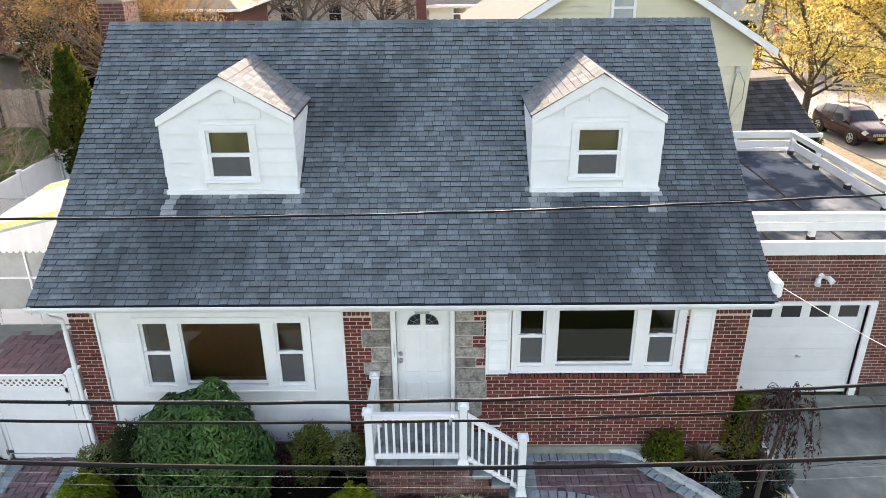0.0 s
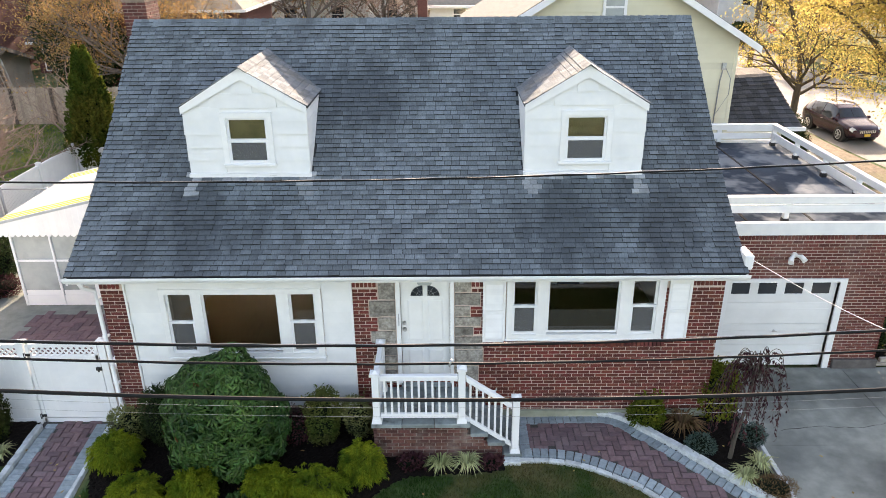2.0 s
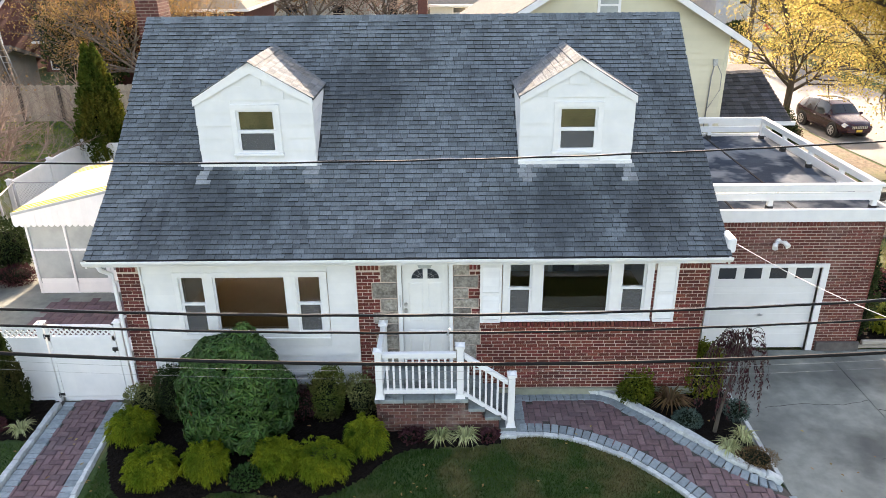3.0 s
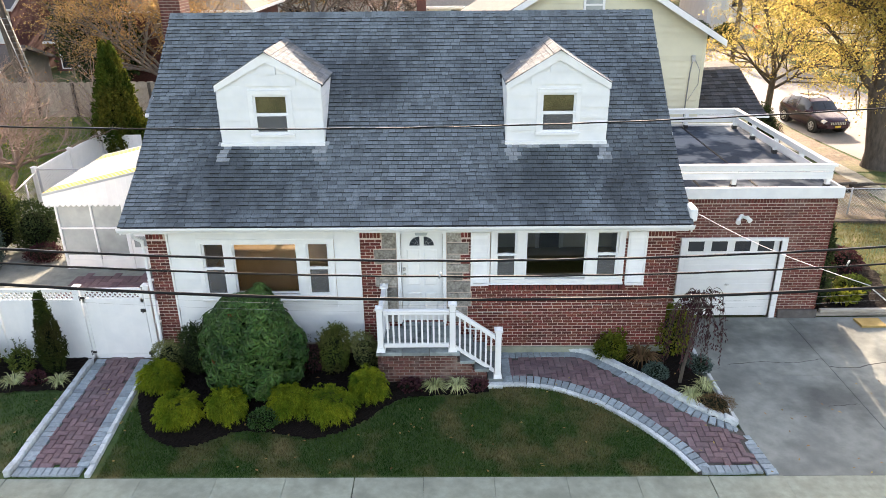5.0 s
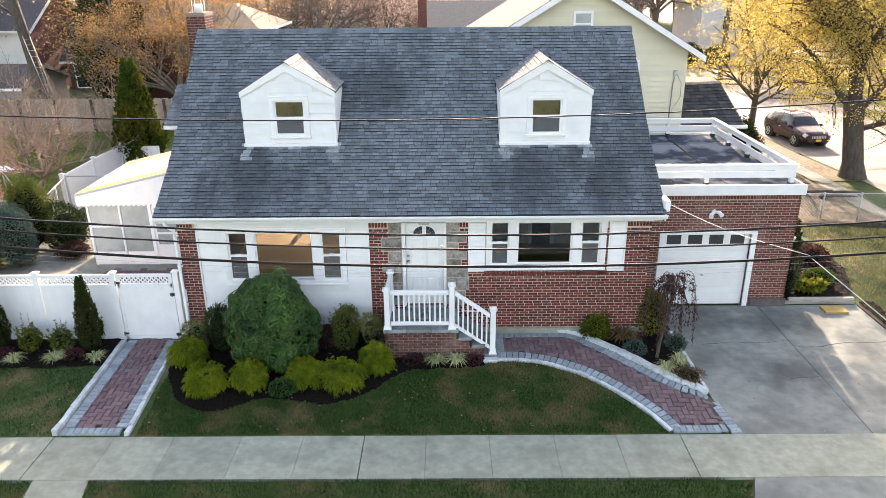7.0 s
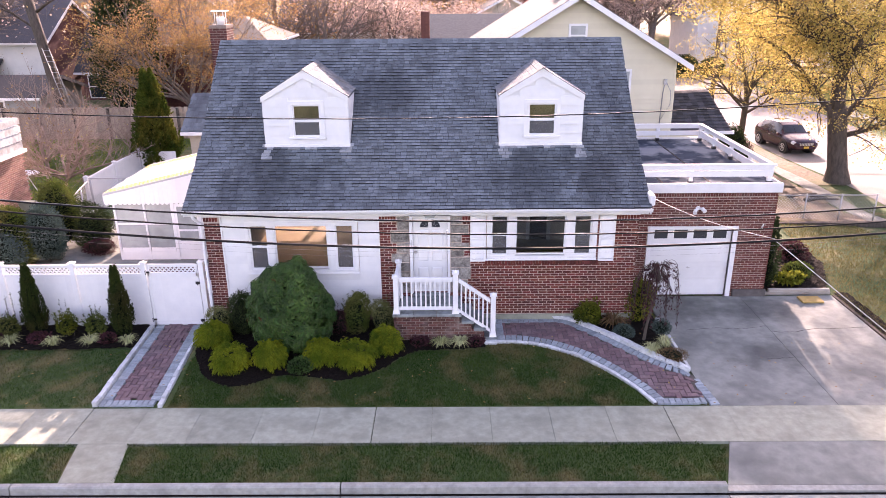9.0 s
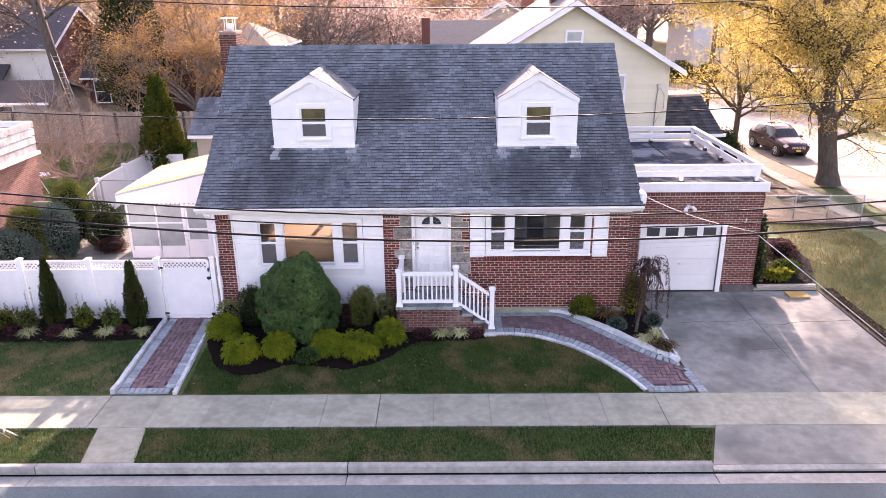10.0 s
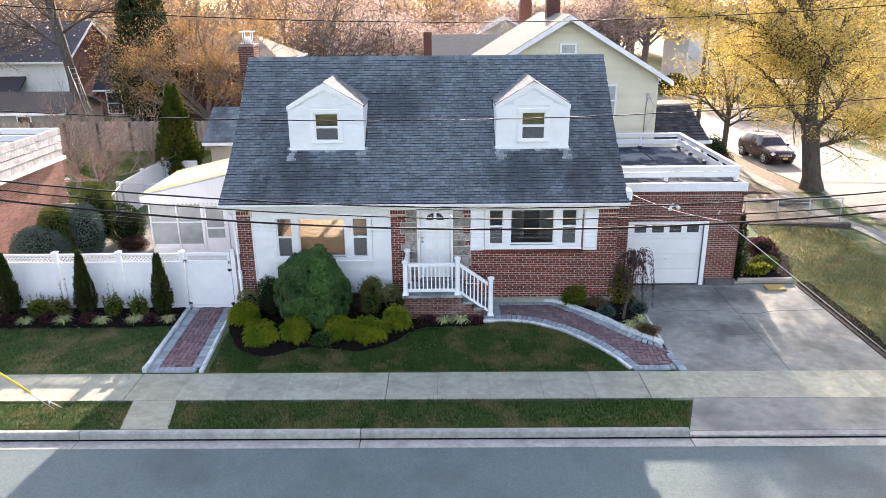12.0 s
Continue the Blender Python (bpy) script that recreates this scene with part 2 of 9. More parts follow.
M = {
    "grass": surf("grass", (0.025, 0.060, 0.013), (0.056, 0.100, 0.024), 7, 0.9, 0.8, 90, c3=(0.19, 0.145, 0.068), scale3=0.9, amount3=0.8, reach3=(0.48, 0.69)),
    "blade": leafy("grass_blade", (0.020, 0.056, 0.011), (0.056, 0.102, 0.024), 0.3, 0.6, c3=(0.19, 0.145, 0.065), reach3=(0.48, 0.69), scale3=0.9),
    "drygrass": leafy("dry_grass_blade", (0.18, 0.155, 0.060), (0.27, 0.22, 0.10), 0.3, 0.7, c3=(0.16, 0.17, 0.045)),
    "mulch": surf("mulch", (0.004, 0.0034, 0.003), (0.018, 0.012, 0.009), 40, 0.95, 1.0, 120, vary=0.4, spec=0.1),
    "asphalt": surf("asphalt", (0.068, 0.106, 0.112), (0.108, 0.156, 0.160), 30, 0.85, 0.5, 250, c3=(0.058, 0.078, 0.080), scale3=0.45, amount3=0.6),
    # asphalt lightened to hold the side street's sun glare
    "sideroad": surf("sunlit_side_asphalt", (0.165, 0.158, 0.15), (0.225, 0.215, 0.20), 40, 0.85, 0.4, 200, c3=(0.25, 0.238, 0.218), scale3=0.3, amount3=0.7),
    "concrete": surf("concrete", (0.238, 0.250, 0.192), (0.33, 0.346, 0.270), 5, 0.85, 0.4, 140, c3=(0.180, 0.188, 0.146), scale3=1.6, amount3=0.6, vary=0.08),
    "drive": surf("driveway_concrete", (0.198, 0.208, 0.184), (0.272, 0.282, 0.250), 4, 0.9, 0.4, 140, c3=(0.085, 0.092, 0.088), scale3=0.55, amount3=0.6, vary=0.03, spec=0.2, reach3=(0.48, 0.66)),
    "kerb": surf("kerb_concrete", (0.255, 0.258, 0.230), (0.365, 0.367, 0.332), 9, 0.85, 0.4, 120, c3=(0.15, 0.15, 0.138), scale3=1.6, amount3=0.5, vary=0.06),
    "joint": surf("joint_sand", (0.05, 0.045, 0.04), (0.09, 0.08, 0.07), 40, 0.95, 0.4, 150),
    "paver_red": surf("red_paver", (0.135, 0.082, 0.086), (0.195, 0.118, 0.122), 14, 0.85, 0.4, 150, c3=(0.16, 0.125, 0.13), scale3=1.2, amount3=0.5, vary=0.22, hue=0.008),
    "paver_grey": surf("bluish_grey_paver", (0.205, 0.25, 0.268), (0.30, 0.35, 0.368), 14, 0.85, 0.4, 150, vary=0.2),
    "granite": surf("pale_granite", (0.44, 0.475, 0.48), (0.62, 0.65, 0.65), 18, 0.85, 0.8, 60, c3=(0.32, 0.34, 0.34), scale3=3, amount3=0.5, vary=0.12),
    "brick": surf("red_brick", (0.116, 0.024, 0.018), (0.185, 0.042, 0.031), 16, 0.85, 0.5, 130, c3=(0.078, 0.026, 0.024), scale3=0.9, amount3=0.6, vary=0.36, hue=0.008),
    "brick_dull": surf("dull_brown_brick", (0.088, 0.034, 0.028), (0.140, 0.056, 0.045), 16, 0.9, 0.5, 130, c3=(0.27, 0.225, 0.20), scale3=2.6, amount3=0.5, vary=0.38, hue=0.008),
    "brick_gar": surf("garage_brick", (0.112, 0.029, 0.024), (0.165, 0.047, 0.036), 16, 0.85, 0.5, 130, c3=(0.24, 0.15, 0.13), scale3=0.8, amount3=0.5, vary=0.28, hue=0.006),
    "mortar": surf("mortar", (0.52, 0.40, 0.34), (0.64, 0.52, 0.45), 20, 0.95, 0.4, 120),
    "mortar_dark": surf("weathered_mortar", (0.42, 0.33, 0.28), (0.54, 0.44, 0.38), 20, 0.95, 0.4, 120),
    "fieldstone": surf("grey_fieldstone", (0.19, 0.17, 0.145), (0.37, 0.345, 0.305), 22, 0.9, 1.0, 30, c3=(0.095, 0.08, 0.07), scale3=7, amount3=0.85, vary=0.28),
    "bluestone": surf("bluestone", (0.17, 0.20, 0.20), (0.26, 0.30, 0.30), 7, 0.75, 0.3, 70, c3=(0.05, 0.06, 0.06), scale3=3.5, amount3=0.9, vary=0.2),
    "siding": surf("white_siding", (0.68, 0.69, 0.69), (0.76, 0.76, 0.75), 2.5, 0.55, 0.06, 90, c3=(0.59, 0.61, 0.62), scale3=1.2, amount3=0.4, vary=0.03),
    "trim": surf("white_trim", (0.72, 0.72, 0.72), (0.79, 0.79, 0.78), 4, 0.45, 0.04, 80, vary=0.03),
    "vinyl": surf("white_vinyl", (0.72, 0.73, 0.74), (0.79, 0.79, 0.79), 3, 0.4, 0.03, 60, vary=0.02),
    "doorpaint": surf("white_door_paint", (0.70, 0.70, 0.685), (0.76, 0.76, 0.74), 4, 0.45, 0.05, 90),
    "gdoor": surf("garage_door_paint", (0.69, 0.69, 0.68), (0.76, 0.76, 0.75), 2, 0.5, 0.05, 90, vary=0.03),
    "gutter": surf("white_gutter", (0.78, 0.79, 0.8), (0.85, 0.85, 0.85), 3, 0.4, 0.05, 40, c3=(0.55, 0.54, 0.5), scale3=1.5, amount3=0.35),
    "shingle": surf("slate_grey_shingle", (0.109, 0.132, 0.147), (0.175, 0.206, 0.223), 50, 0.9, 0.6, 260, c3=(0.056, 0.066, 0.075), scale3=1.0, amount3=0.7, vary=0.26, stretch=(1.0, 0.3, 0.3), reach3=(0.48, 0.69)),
    # dark asphalt of cut edges, which also paints the shadow lines under tabs
    "shingle_edge_shade": surf("cut_edge_and_shadow", (0.022, 0.025, 0.028), (0.036, 0.040, 0.044), 40, 0.95),
    "shingle_washed": surf("washed_shingle", (0.25, 0.27, 0.28), (0.34, 0.36, 0.37), 40, 0.9, 0.5, 260, c3=(0.14, 0.155, 0.165), scale3=4, amount3=0.5, vary=0.25),
    "shingle_pale": surf("pale_grey_shingle", (0.088, 0.108, 0.122), (0.145, 0.170, 0.188), 50, 0.9, 0.5, 260, c3=(0.165, 0.165, 0.145), scale3=2.2, amount3=0.5, reach3=(0.52, 0.62), vary=0.30),
    "shingle_dark": surf("dark_shingle", (0.040, 0.041, 0.047), (0.078, 0.078, 0.084), 40, 0.9, 0.5, 200, vary=0.45),
    "shingle_tan": surf("tan_shingle", (0.19, 0.17, 0.14), (0.26, 0.235, 0.195), 20, 0.9, 0.4, 120, vary=0.15, spec=0.1),
    "shingle_far": surf("grey_far_shingle", (0.10, 0.105, 0.105), (0.145, 0.15, 0.148), 8, 0.95, 0.3, 40, vary=0.15, spec=0.1),
    # the pale third colour paints the membrane's sheen and reflections
    "membrane": surf("flat_roof_membrane", (0.028, 0.040, 0.056), (0.050, 0.066, 0.086), 1.2, 0.95, 0.3, 60, c3=(0.30, 0.32, 0.33), scale3=1.1, amount3=0.6, spec=0.04, reach3=(0.46, 0.62)),
    "lead": surf("grey_flashing", (0.20, 0.21, 0.22), (0.30, 0.31, 0.32), 10, 0.5, 0.1, 50, metal=0.3),
    "yellow": surf("pale_yellow_siding", (0.60, 0.56, 0.42), (0.66, 0.62, 0.47), 1.2, 0.6, 0.1, 40, vary=0.05),
    "yellowstripe": surf("yellow_awning_paint", (0.48, 0.36, 0.015), (0.54, 0.41, 0.025), 5, 0.95, spec=0.05),
    "frost": surf("milky_panel", (0.30, 0.33, 0.325), (0.42, 0.45, 0.44), 1.6, 0.25, 0.05, 20, c3=(0.20, 0.23, 0.225), scale3=0.9, amount3=0.6),
    "woodfence": surf("weathered_board", (0.30, 0.23, 0.175), (0.45, 0.36, 0.28), 8, 0.9, 0.4, 60, stretch=(6, 6, 0.6), vary=0.25),
    "timber": surf("bleached_timber", (0.28, 0.24, 0.20), (0.42, 0.38, 0.33), 6, 0.9, 0.5, 60, stretch=(0.6, 6, 6), vary=0.15),
    "yellowboard": surf("yellow_board", (0.34, 0.22, 0.065), (0.43, 0.29, 0.10), 6, 0.8, 0.3, 60),
    "floorwood": surf("oak_floor", (0.16, 0.085, 0.022), (0.27, 0.155, 0.045), 5, 0.50, 0.02, 30, stretch=(9, 0.8, 1), vary=0.25, spec=0.15),
    # beige plaster darkened: the rooms' dimness is put into its colour
    "plaster": surf("dimmed_beige_plaster", (0.17, 0.145, 0.105), (0.22, 0.19, 0.14), 2, 0.9),
    "darkwall": surf("pale_grey_plaster", (0.55, 0.52, 0.46), (0.64, 0.60, 0.53), 2, 0.9),
    "bark": surf("bark", (0.052, 0.042, 0.034), (0.105, 0.085, 0.070), 9, 0.95, 1.0, 30, stretch=(1, 1, 0.3), vary=0.1),
    # bark lightened so that its colour carries the bright haze
    "greytwig": surf("hazed_grey_bark", (0.13, 0.105, 0.09), (0.21, 0.175, 0.15), 6, 0.95, spec=0.05),
    "twig": surf("pale_twig", (0.20, 0.14, 0.11), (0.32, 0.235, 0.19), 9, 0.9, 0.5, 40, vary=0.2),
    "rhodo": leafy("rhododendron_leaf", (0.011, 0.044, 0.009), (0.068, 0.145, 0.034), 0.2, 0.38, c3=(0.028, 0.084, 0.022), spec=0.24),
    # near-black filling that paints the shade between leaves
    "rhodo_core": surf("inner_shade_dark", (0.004, 0.007, 0.003), (0.009, 0.012, 0.006), 12, 0.95, spec=0.1),
    "gold": leafy("gold_thread_foliage", (0.088, 0.150, 0.015), (0.285, 0.315, 0.028), 0.35, 0.6, c3=(0.052, 0.108, 0.016), scale3=2.2),
    # dark green filling, likewise inner shade put into colour
    "gold_core": surf("inner_shade_green", (0.02, 0.032, 0.006), (0.035, 0.05, 0.01), 12, 0.95),
    "arbor": leafy("arborvitae_foliage", (0.022, 0.046, 0.010), (0.070, 0.10, 0.018), 0.25, 0.7, c3=(0.12, 0.115, 0.022)),
    "olive": leafy("olive_leaf", (0.050, 0.082, 0.018), (0.12, 0.15, 0.038), 0.25, 0.5, c3=(0.15, 0.14, 0.05)),
    "limeleaf": leafy("yellow_green_leaf", (0.085, 0.112, 0.014), (0.20, 0.20, 0.030), 0.3, 0.5, c3=(0.05, 0.075, 0.015)),
    # patchy brown that paints the reflection in the dormers' upper panes
    "pane_reflection": surf("painted_pane_reflection", (0.24, 0.185, 0.10), (0.40, 0.32, 0.18), 5, 0.8, c3=(0.09, 0.085, 0.045), scale3=2.5, amount3=0.8),
    "signred": surf("red_sign_paint", (0.42, 0.02, 0.02), (0.50, 0.035, 0.03), 5, 0.5),
    "footing": surf("dark_stained_cement", (0.075, 0.066, 0.062), (0.13, 0.115, 0.108), 5, 0.9, 0.4, 80),
    "guywire": surf("pale_guy_wire", (0.50, 0.50, 0.49), (0.60, 0.60, 0.58), 3, 0.5, spec=0.3),
    "awning": surf("white_awning_paint", (0.40, 0.42, 0.42), (0.48, 0.50, 0.495), 3, 0.95, c3=(0.32, 0.34, 0.335), scale3=1.4, amount3=0.5, spec=0.05),
    # lit version of the lawn: sunshine is part of this colour
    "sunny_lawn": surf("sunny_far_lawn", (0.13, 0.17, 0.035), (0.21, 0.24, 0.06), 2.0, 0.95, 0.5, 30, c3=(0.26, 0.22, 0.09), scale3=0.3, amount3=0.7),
    "arbor_dark": leafy("dark_arborvitae_foliage", (0.016, 0.031, 0.010), (0.042, 0.062, 0.018), 0.2, 0.7, c3=(0.065, 0.058, 0.022)),
    # brick made paler to paint the sun on the neighbour's wall
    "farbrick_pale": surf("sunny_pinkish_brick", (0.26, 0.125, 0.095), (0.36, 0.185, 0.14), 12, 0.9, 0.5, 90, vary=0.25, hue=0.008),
    "door_brown": surf("dark_stained_door", (0.028, 0.014, 0.012), (0.05, 0.026, 0.02), 4, 0.4, stretch=(6, 6, 0.6)),
    "crack": surf("dark_crack_dirt", (0.035, 0.034, 0.030), (0.07, 0.066, 0.058), 30, 0.95),
    "bluespruce": leafy("blue_green_needles", (0.045, 0.078, 0.068), (0.105, 0.150, 0.130), 0.12, 0.7),
    "variegated": leafy("striped_pale_blade", (0.28, 0.32, 0.13), (0.50, 0.50, 0.28), 0.3, 0.5),
    "variegated_mix": leafy("pale_edged_leaf", (0.09, 0.12, 0.04), (0.25, 0.26, 0.11), 0.25, 0.5, c3=(0.17, 0.17, 0.07)),
    "deadleaf": leafy("red_brown_dead_leaf", (0.10, 0.03, 0.015), (0.17, 0.06, 0.03), 0.2, 0.7),
    "wine": leafy("wine_brown_leaf", (0.040, 0.018, 0.022), (0.105, 0.042, 0.045), 0.25, 0.6),
    "bronze": leafy("bronze_blade", (0.12, 0.07, 0.035), (0.22, 0.15, 0.08), 0.25, 0.6),
    "goldleaf": leafy("golden_autumn_leaf", (0.37, 0.28, 0.085), (0.54, 0.44, 0.16), 0.5, 0.5, c3=(0.30, 0.25, 0.11)),
    "rustleaf": leafy("rusty_autumn_leaf", (0.27, 0.155, 0.065), (0.45, 0.28, 0.115), 0.5, 0.6, c3=(0.22, 0.175, 0.125)),
    # russet leaf paled to paint the haze over the woods
    "pinkleaf": leafy("hazed_russet_leaf", (0.36, 0.265, 0.23), (0.50, 0.39, 0.33), 0.5, 0.7, c3=(0.35, 0.30, 0.28)),
    "greenleaf": leafy("dark_conifer_leaf", (0.024, 0.042, 0.017), (0.054, 0.074, 0.030), 0.15, 0.7),
    "rubber": surf("black_cable_jacket", (0.007, 0.007, 0.008), (0.014, 0.014, 0.014), 3, 0.6, 0.1, 60, spec=0.12),
    "whitewire": surf("pale_wire_jacket", (0.24, 0.24, 0.24), (0.32, 0.32, 0.31), 3, 0.6, spec=0.2),
    "blackiron": surf("black_iron", (0.012, 0.012, 0.013), (0.025, 0.025, 0.025), 20, 0.45, 0.1, 80),
    "chrome": surf("brushed_nickel", (0.45, 0.44, 0.42), (0.6, 0.58, 0.55), 30, 0.3, metal=0.9),
    "galv": surf("galvanised_steel", (0.34, 0.35, 0.36), (0.48, 0.49, 0.5), 20, 0.5, metal=0.5),
    "yellowguard": surf("yellow_guy_guard", (0.75, 0.58, 0.03), (0.85, 0.68, 0.06), 5, 0.5),
    "carpaint": surf("dark_plum_car_paint", (0.026, 0.004, 0.010), (0.034, 0.007, 0.014), 3, 0.16, spec=0.5),
    "carglass": surf("dark_car_glass", (0.02, 0.024, 0.028), (0.03, 0.034, 0.04), 3, 0.03, spec=0.5),
    "tyre": surf("tyre_rubber", (0.012, 0.012, 0.012), (0.022, 0.022, 0.022), 20, 0.85, 0.3, 60),
    "headlight": surf("clear_lamp_lens", (0.6, 0.62, 0.64), (0.75, 0.76, 0.78), 6, 0.1, spec=1.0),
    "plate": surf("amber_plate", (0.65, 0.42, 0.05), (0.7, 0.48, 0.08), 5, 0.5),
    "slateblue": surf("slate_blue_siding", (0.10, 0.12, 0.16), (0.14, 0.165, 0.21), 2, 0.7, vary=0.05),
    "farwhite": surf("far_white_siding", (0.62, 0.63, 0.62), (0.72, 0.72, 0.70), 1.5, 0.7),
    "fartan": surf("far_tan_siding", (0.40, 0.34, 0.27), (0.48, 0.42, 0.33), 1.5, 0.7),
    "fargrey": surf("far_grey_siding", (0.24, 0.24, 0.23), (0.31, 0.31, 0.29), 1.5, 0.7),
    "farbrick": surf("far_brick", (0.085, 0.034, 0.032), (0.13, 0.052, 0.045), 8, 0.9, 0.3, 60, vary=0.15),
    "peeling": surf("peeling_white_board", (0.34, 0.34, 0.33), (0.52, 0.52, 0.50), 6, 0.7, 0.2, 40, c3=(0.20, 0.19, 0.18), scale3=2.5, amount3=0.7, vary=0.2),
    "dirt": surf("dirt_and_leaf_litter", (0.11, 0.085, 0.06), (0.22, 0.17, 0.12), 6, 0.95, 0.8, 50, c3=(0.10, 0.12, 0.04), scale3=0.4, amount3=0.6),
    "leafgold": leafy("fallen_leaf", (0.22, 0.13, 0.05), (0.36, 0.24, 0.10), 0.1, 0.8),
    "darkglass": surf("dark_far_pane", (0.02, 0.024, 0.03), (0.035, 0.04, 0.045), 1, 0.08, spec=0.9),
    "mortar_brown": surf("sooty_mortar", (0.20, 0.15, 0.13), (0.28, 0.22, 0.19), 20, 0.95, 0.4, 120),
    # lit version of the grass blades, brighter to paint sunshine
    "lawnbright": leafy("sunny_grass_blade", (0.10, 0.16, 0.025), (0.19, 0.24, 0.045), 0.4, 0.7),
    "chimbrick": surf("sooty_chimney_brick", (0.080, 0.026, 0.024), (0.125, 0.042, 0.036), 16, 0.9, 0.5, 130, vary=0.3),
    "paper": surf("paper_notice", (0.7, 0.7, 0.68), (0.78, 0.78, 0.75), 30, 0.7),
}


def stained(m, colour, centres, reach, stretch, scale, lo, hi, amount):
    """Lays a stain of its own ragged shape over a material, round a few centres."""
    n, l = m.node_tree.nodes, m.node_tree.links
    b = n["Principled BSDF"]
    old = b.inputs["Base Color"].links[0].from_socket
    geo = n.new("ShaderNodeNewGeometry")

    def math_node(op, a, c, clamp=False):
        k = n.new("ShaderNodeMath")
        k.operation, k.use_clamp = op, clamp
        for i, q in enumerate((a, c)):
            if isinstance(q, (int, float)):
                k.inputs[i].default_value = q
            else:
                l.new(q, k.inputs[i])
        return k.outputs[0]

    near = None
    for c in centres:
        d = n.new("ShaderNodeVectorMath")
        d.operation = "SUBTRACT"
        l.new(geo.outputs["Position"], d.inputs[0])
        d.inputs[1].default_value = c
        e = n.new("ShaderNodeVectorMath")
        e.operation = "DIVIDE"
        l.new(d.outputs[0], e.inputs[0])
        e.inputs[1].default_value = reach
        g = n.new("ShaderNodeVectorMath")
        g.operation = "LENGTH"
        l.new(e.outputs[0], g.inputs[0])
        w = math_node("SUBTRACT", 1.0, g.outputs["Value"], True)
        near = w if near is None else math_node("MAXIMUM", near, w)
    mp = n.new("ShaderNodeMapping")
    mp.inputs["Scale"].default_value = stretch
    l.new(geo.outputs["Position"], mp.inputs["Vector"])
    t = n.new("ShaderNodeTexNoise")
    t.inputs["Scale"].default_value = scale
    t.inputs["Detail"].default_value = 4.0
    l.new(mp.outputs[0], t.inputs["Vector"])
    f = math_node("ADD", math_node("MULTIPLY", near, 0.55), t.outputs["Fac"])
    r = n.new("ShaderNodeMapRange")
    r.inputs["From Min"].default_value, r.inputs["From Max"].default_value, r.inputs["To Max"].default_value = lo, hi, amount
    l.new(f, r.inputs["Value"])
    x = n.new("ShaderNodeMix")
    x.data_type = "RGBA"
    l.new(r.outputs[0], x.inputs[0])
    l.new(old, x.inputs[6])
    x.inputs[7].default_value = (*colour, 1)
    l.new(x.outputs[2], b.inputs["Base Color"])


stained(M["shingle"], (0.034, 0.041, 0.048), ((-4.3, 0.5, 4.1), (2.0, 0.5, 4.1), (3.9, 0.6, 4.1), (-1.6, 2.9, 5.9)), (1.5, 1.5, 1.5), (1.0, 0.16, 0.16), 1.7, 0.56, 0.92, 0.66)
stained(M["drive"], (0.055, 0.058, 0.055), ((6.9, 1.7, 0.0), (8.6, 1.4, 0.0), (8.2, -1.2, 0.0)), (1.9, 1.3, 1.0), (1.0, 1.0, 1.0), 1.5, 0.62, 1.0, 0.62)
M["glass"] = glass_mat("window_glass", (0.80, 0.81, 0.79))
M["screen"] = screen_mat("insect_screen")


# ---- mesh helpers ----
def box(bm, x0, x1, y0, y1, z0, z1, m=None):
    vs = [bm.verts.new((x, y, z)) for x in (x0, x1) for y in (y0, y1) for z in (z0, z1)]
    if m is not None:
        for v in vs:
            v.co = m @ v.co
    for q in ((0, 1, 3, 2), (4, 6, 7, 5), (0, 4, 5, 1), (2, 3, 7, 6), (0, 2, 6, 4), (1, 5, 7, 3)):
        bm.faces.new([vs[i] for i in q])
    return vs


def prism(bm, pts, axis, a, b):
    """A flat outline pushed along an axis from a to b. pts are the two other coordinates, in order."""
    def at(p, k):
        q = list(p)
        q.insert("xyz".index(axis), k)
        return q
    lo = [bm.verts.new(at(p, a)) for p in pts]
    hi = [bm.verts.new(at(p, b)) for p in pts]
    bm.faces.new(lo)
    bm.faces.new(hi[::-1])
    for i in range(len(pts)):
        j = (i + 1) % len(pts)
        bm.faces.new((lo[j], lo[i], hi[i], hi[j]))
    bmesh.ops.recalc_face_normals(bm, faces=bm.faces)


def tube(bm, pts, radii, n=8, cap=True):
    """A round bar through points."""
    pts = [Vector(p) for p in pts]
    if not isinstance(radii, (list, tuple)):
        radii = [radii] * len(pts)
    rings = []
    for i, p in enumerate(pts):
        d = (pts[min(i + 1, len(pts) - 1)] - pts[max(i - 1, 0)])
        d = d.normalized() if d.length > 1e-6 else Vector((0, 0, 1))
        u = d.cross(Vector((0, 0, 1)) if abs(d.z) < 0.9 else Vector((1, 0, 0))).normalized()
        w = d.cross(u)
        rings.append([bm.verts.new(p + radii[i] * (u * math.cos(a) + w * math.sin(a))) for a in [2 * math.pi * k / n for k in range(n)]])
    for r0, r1 in zip(rings, rings[1:]):
        for k in range(n):
            f = bm.faces.new((r0[k], r0[(k + 1) % n], r1[(k + 1) % n], r1[k]))
            f.smooth = True
    if cap:
        bm.faces.new(rings[0])
        bm.faces.new(rings[-1][::-1])


def mesh_of(bm, name):
    me = bpy.data.meshes.new(name)
    bmesh.ops.recalc_face_normals(bm, faces=bm.faces)
    bm.to_mesh(me)
    bm.free()
    return me


def root(name, loc, label, category, group="", kind=""):
    ob = new(name)
    ob.empty_display_size = 0.2
    ob.location = loc
    return tagged(ob, label, category, group, kind)


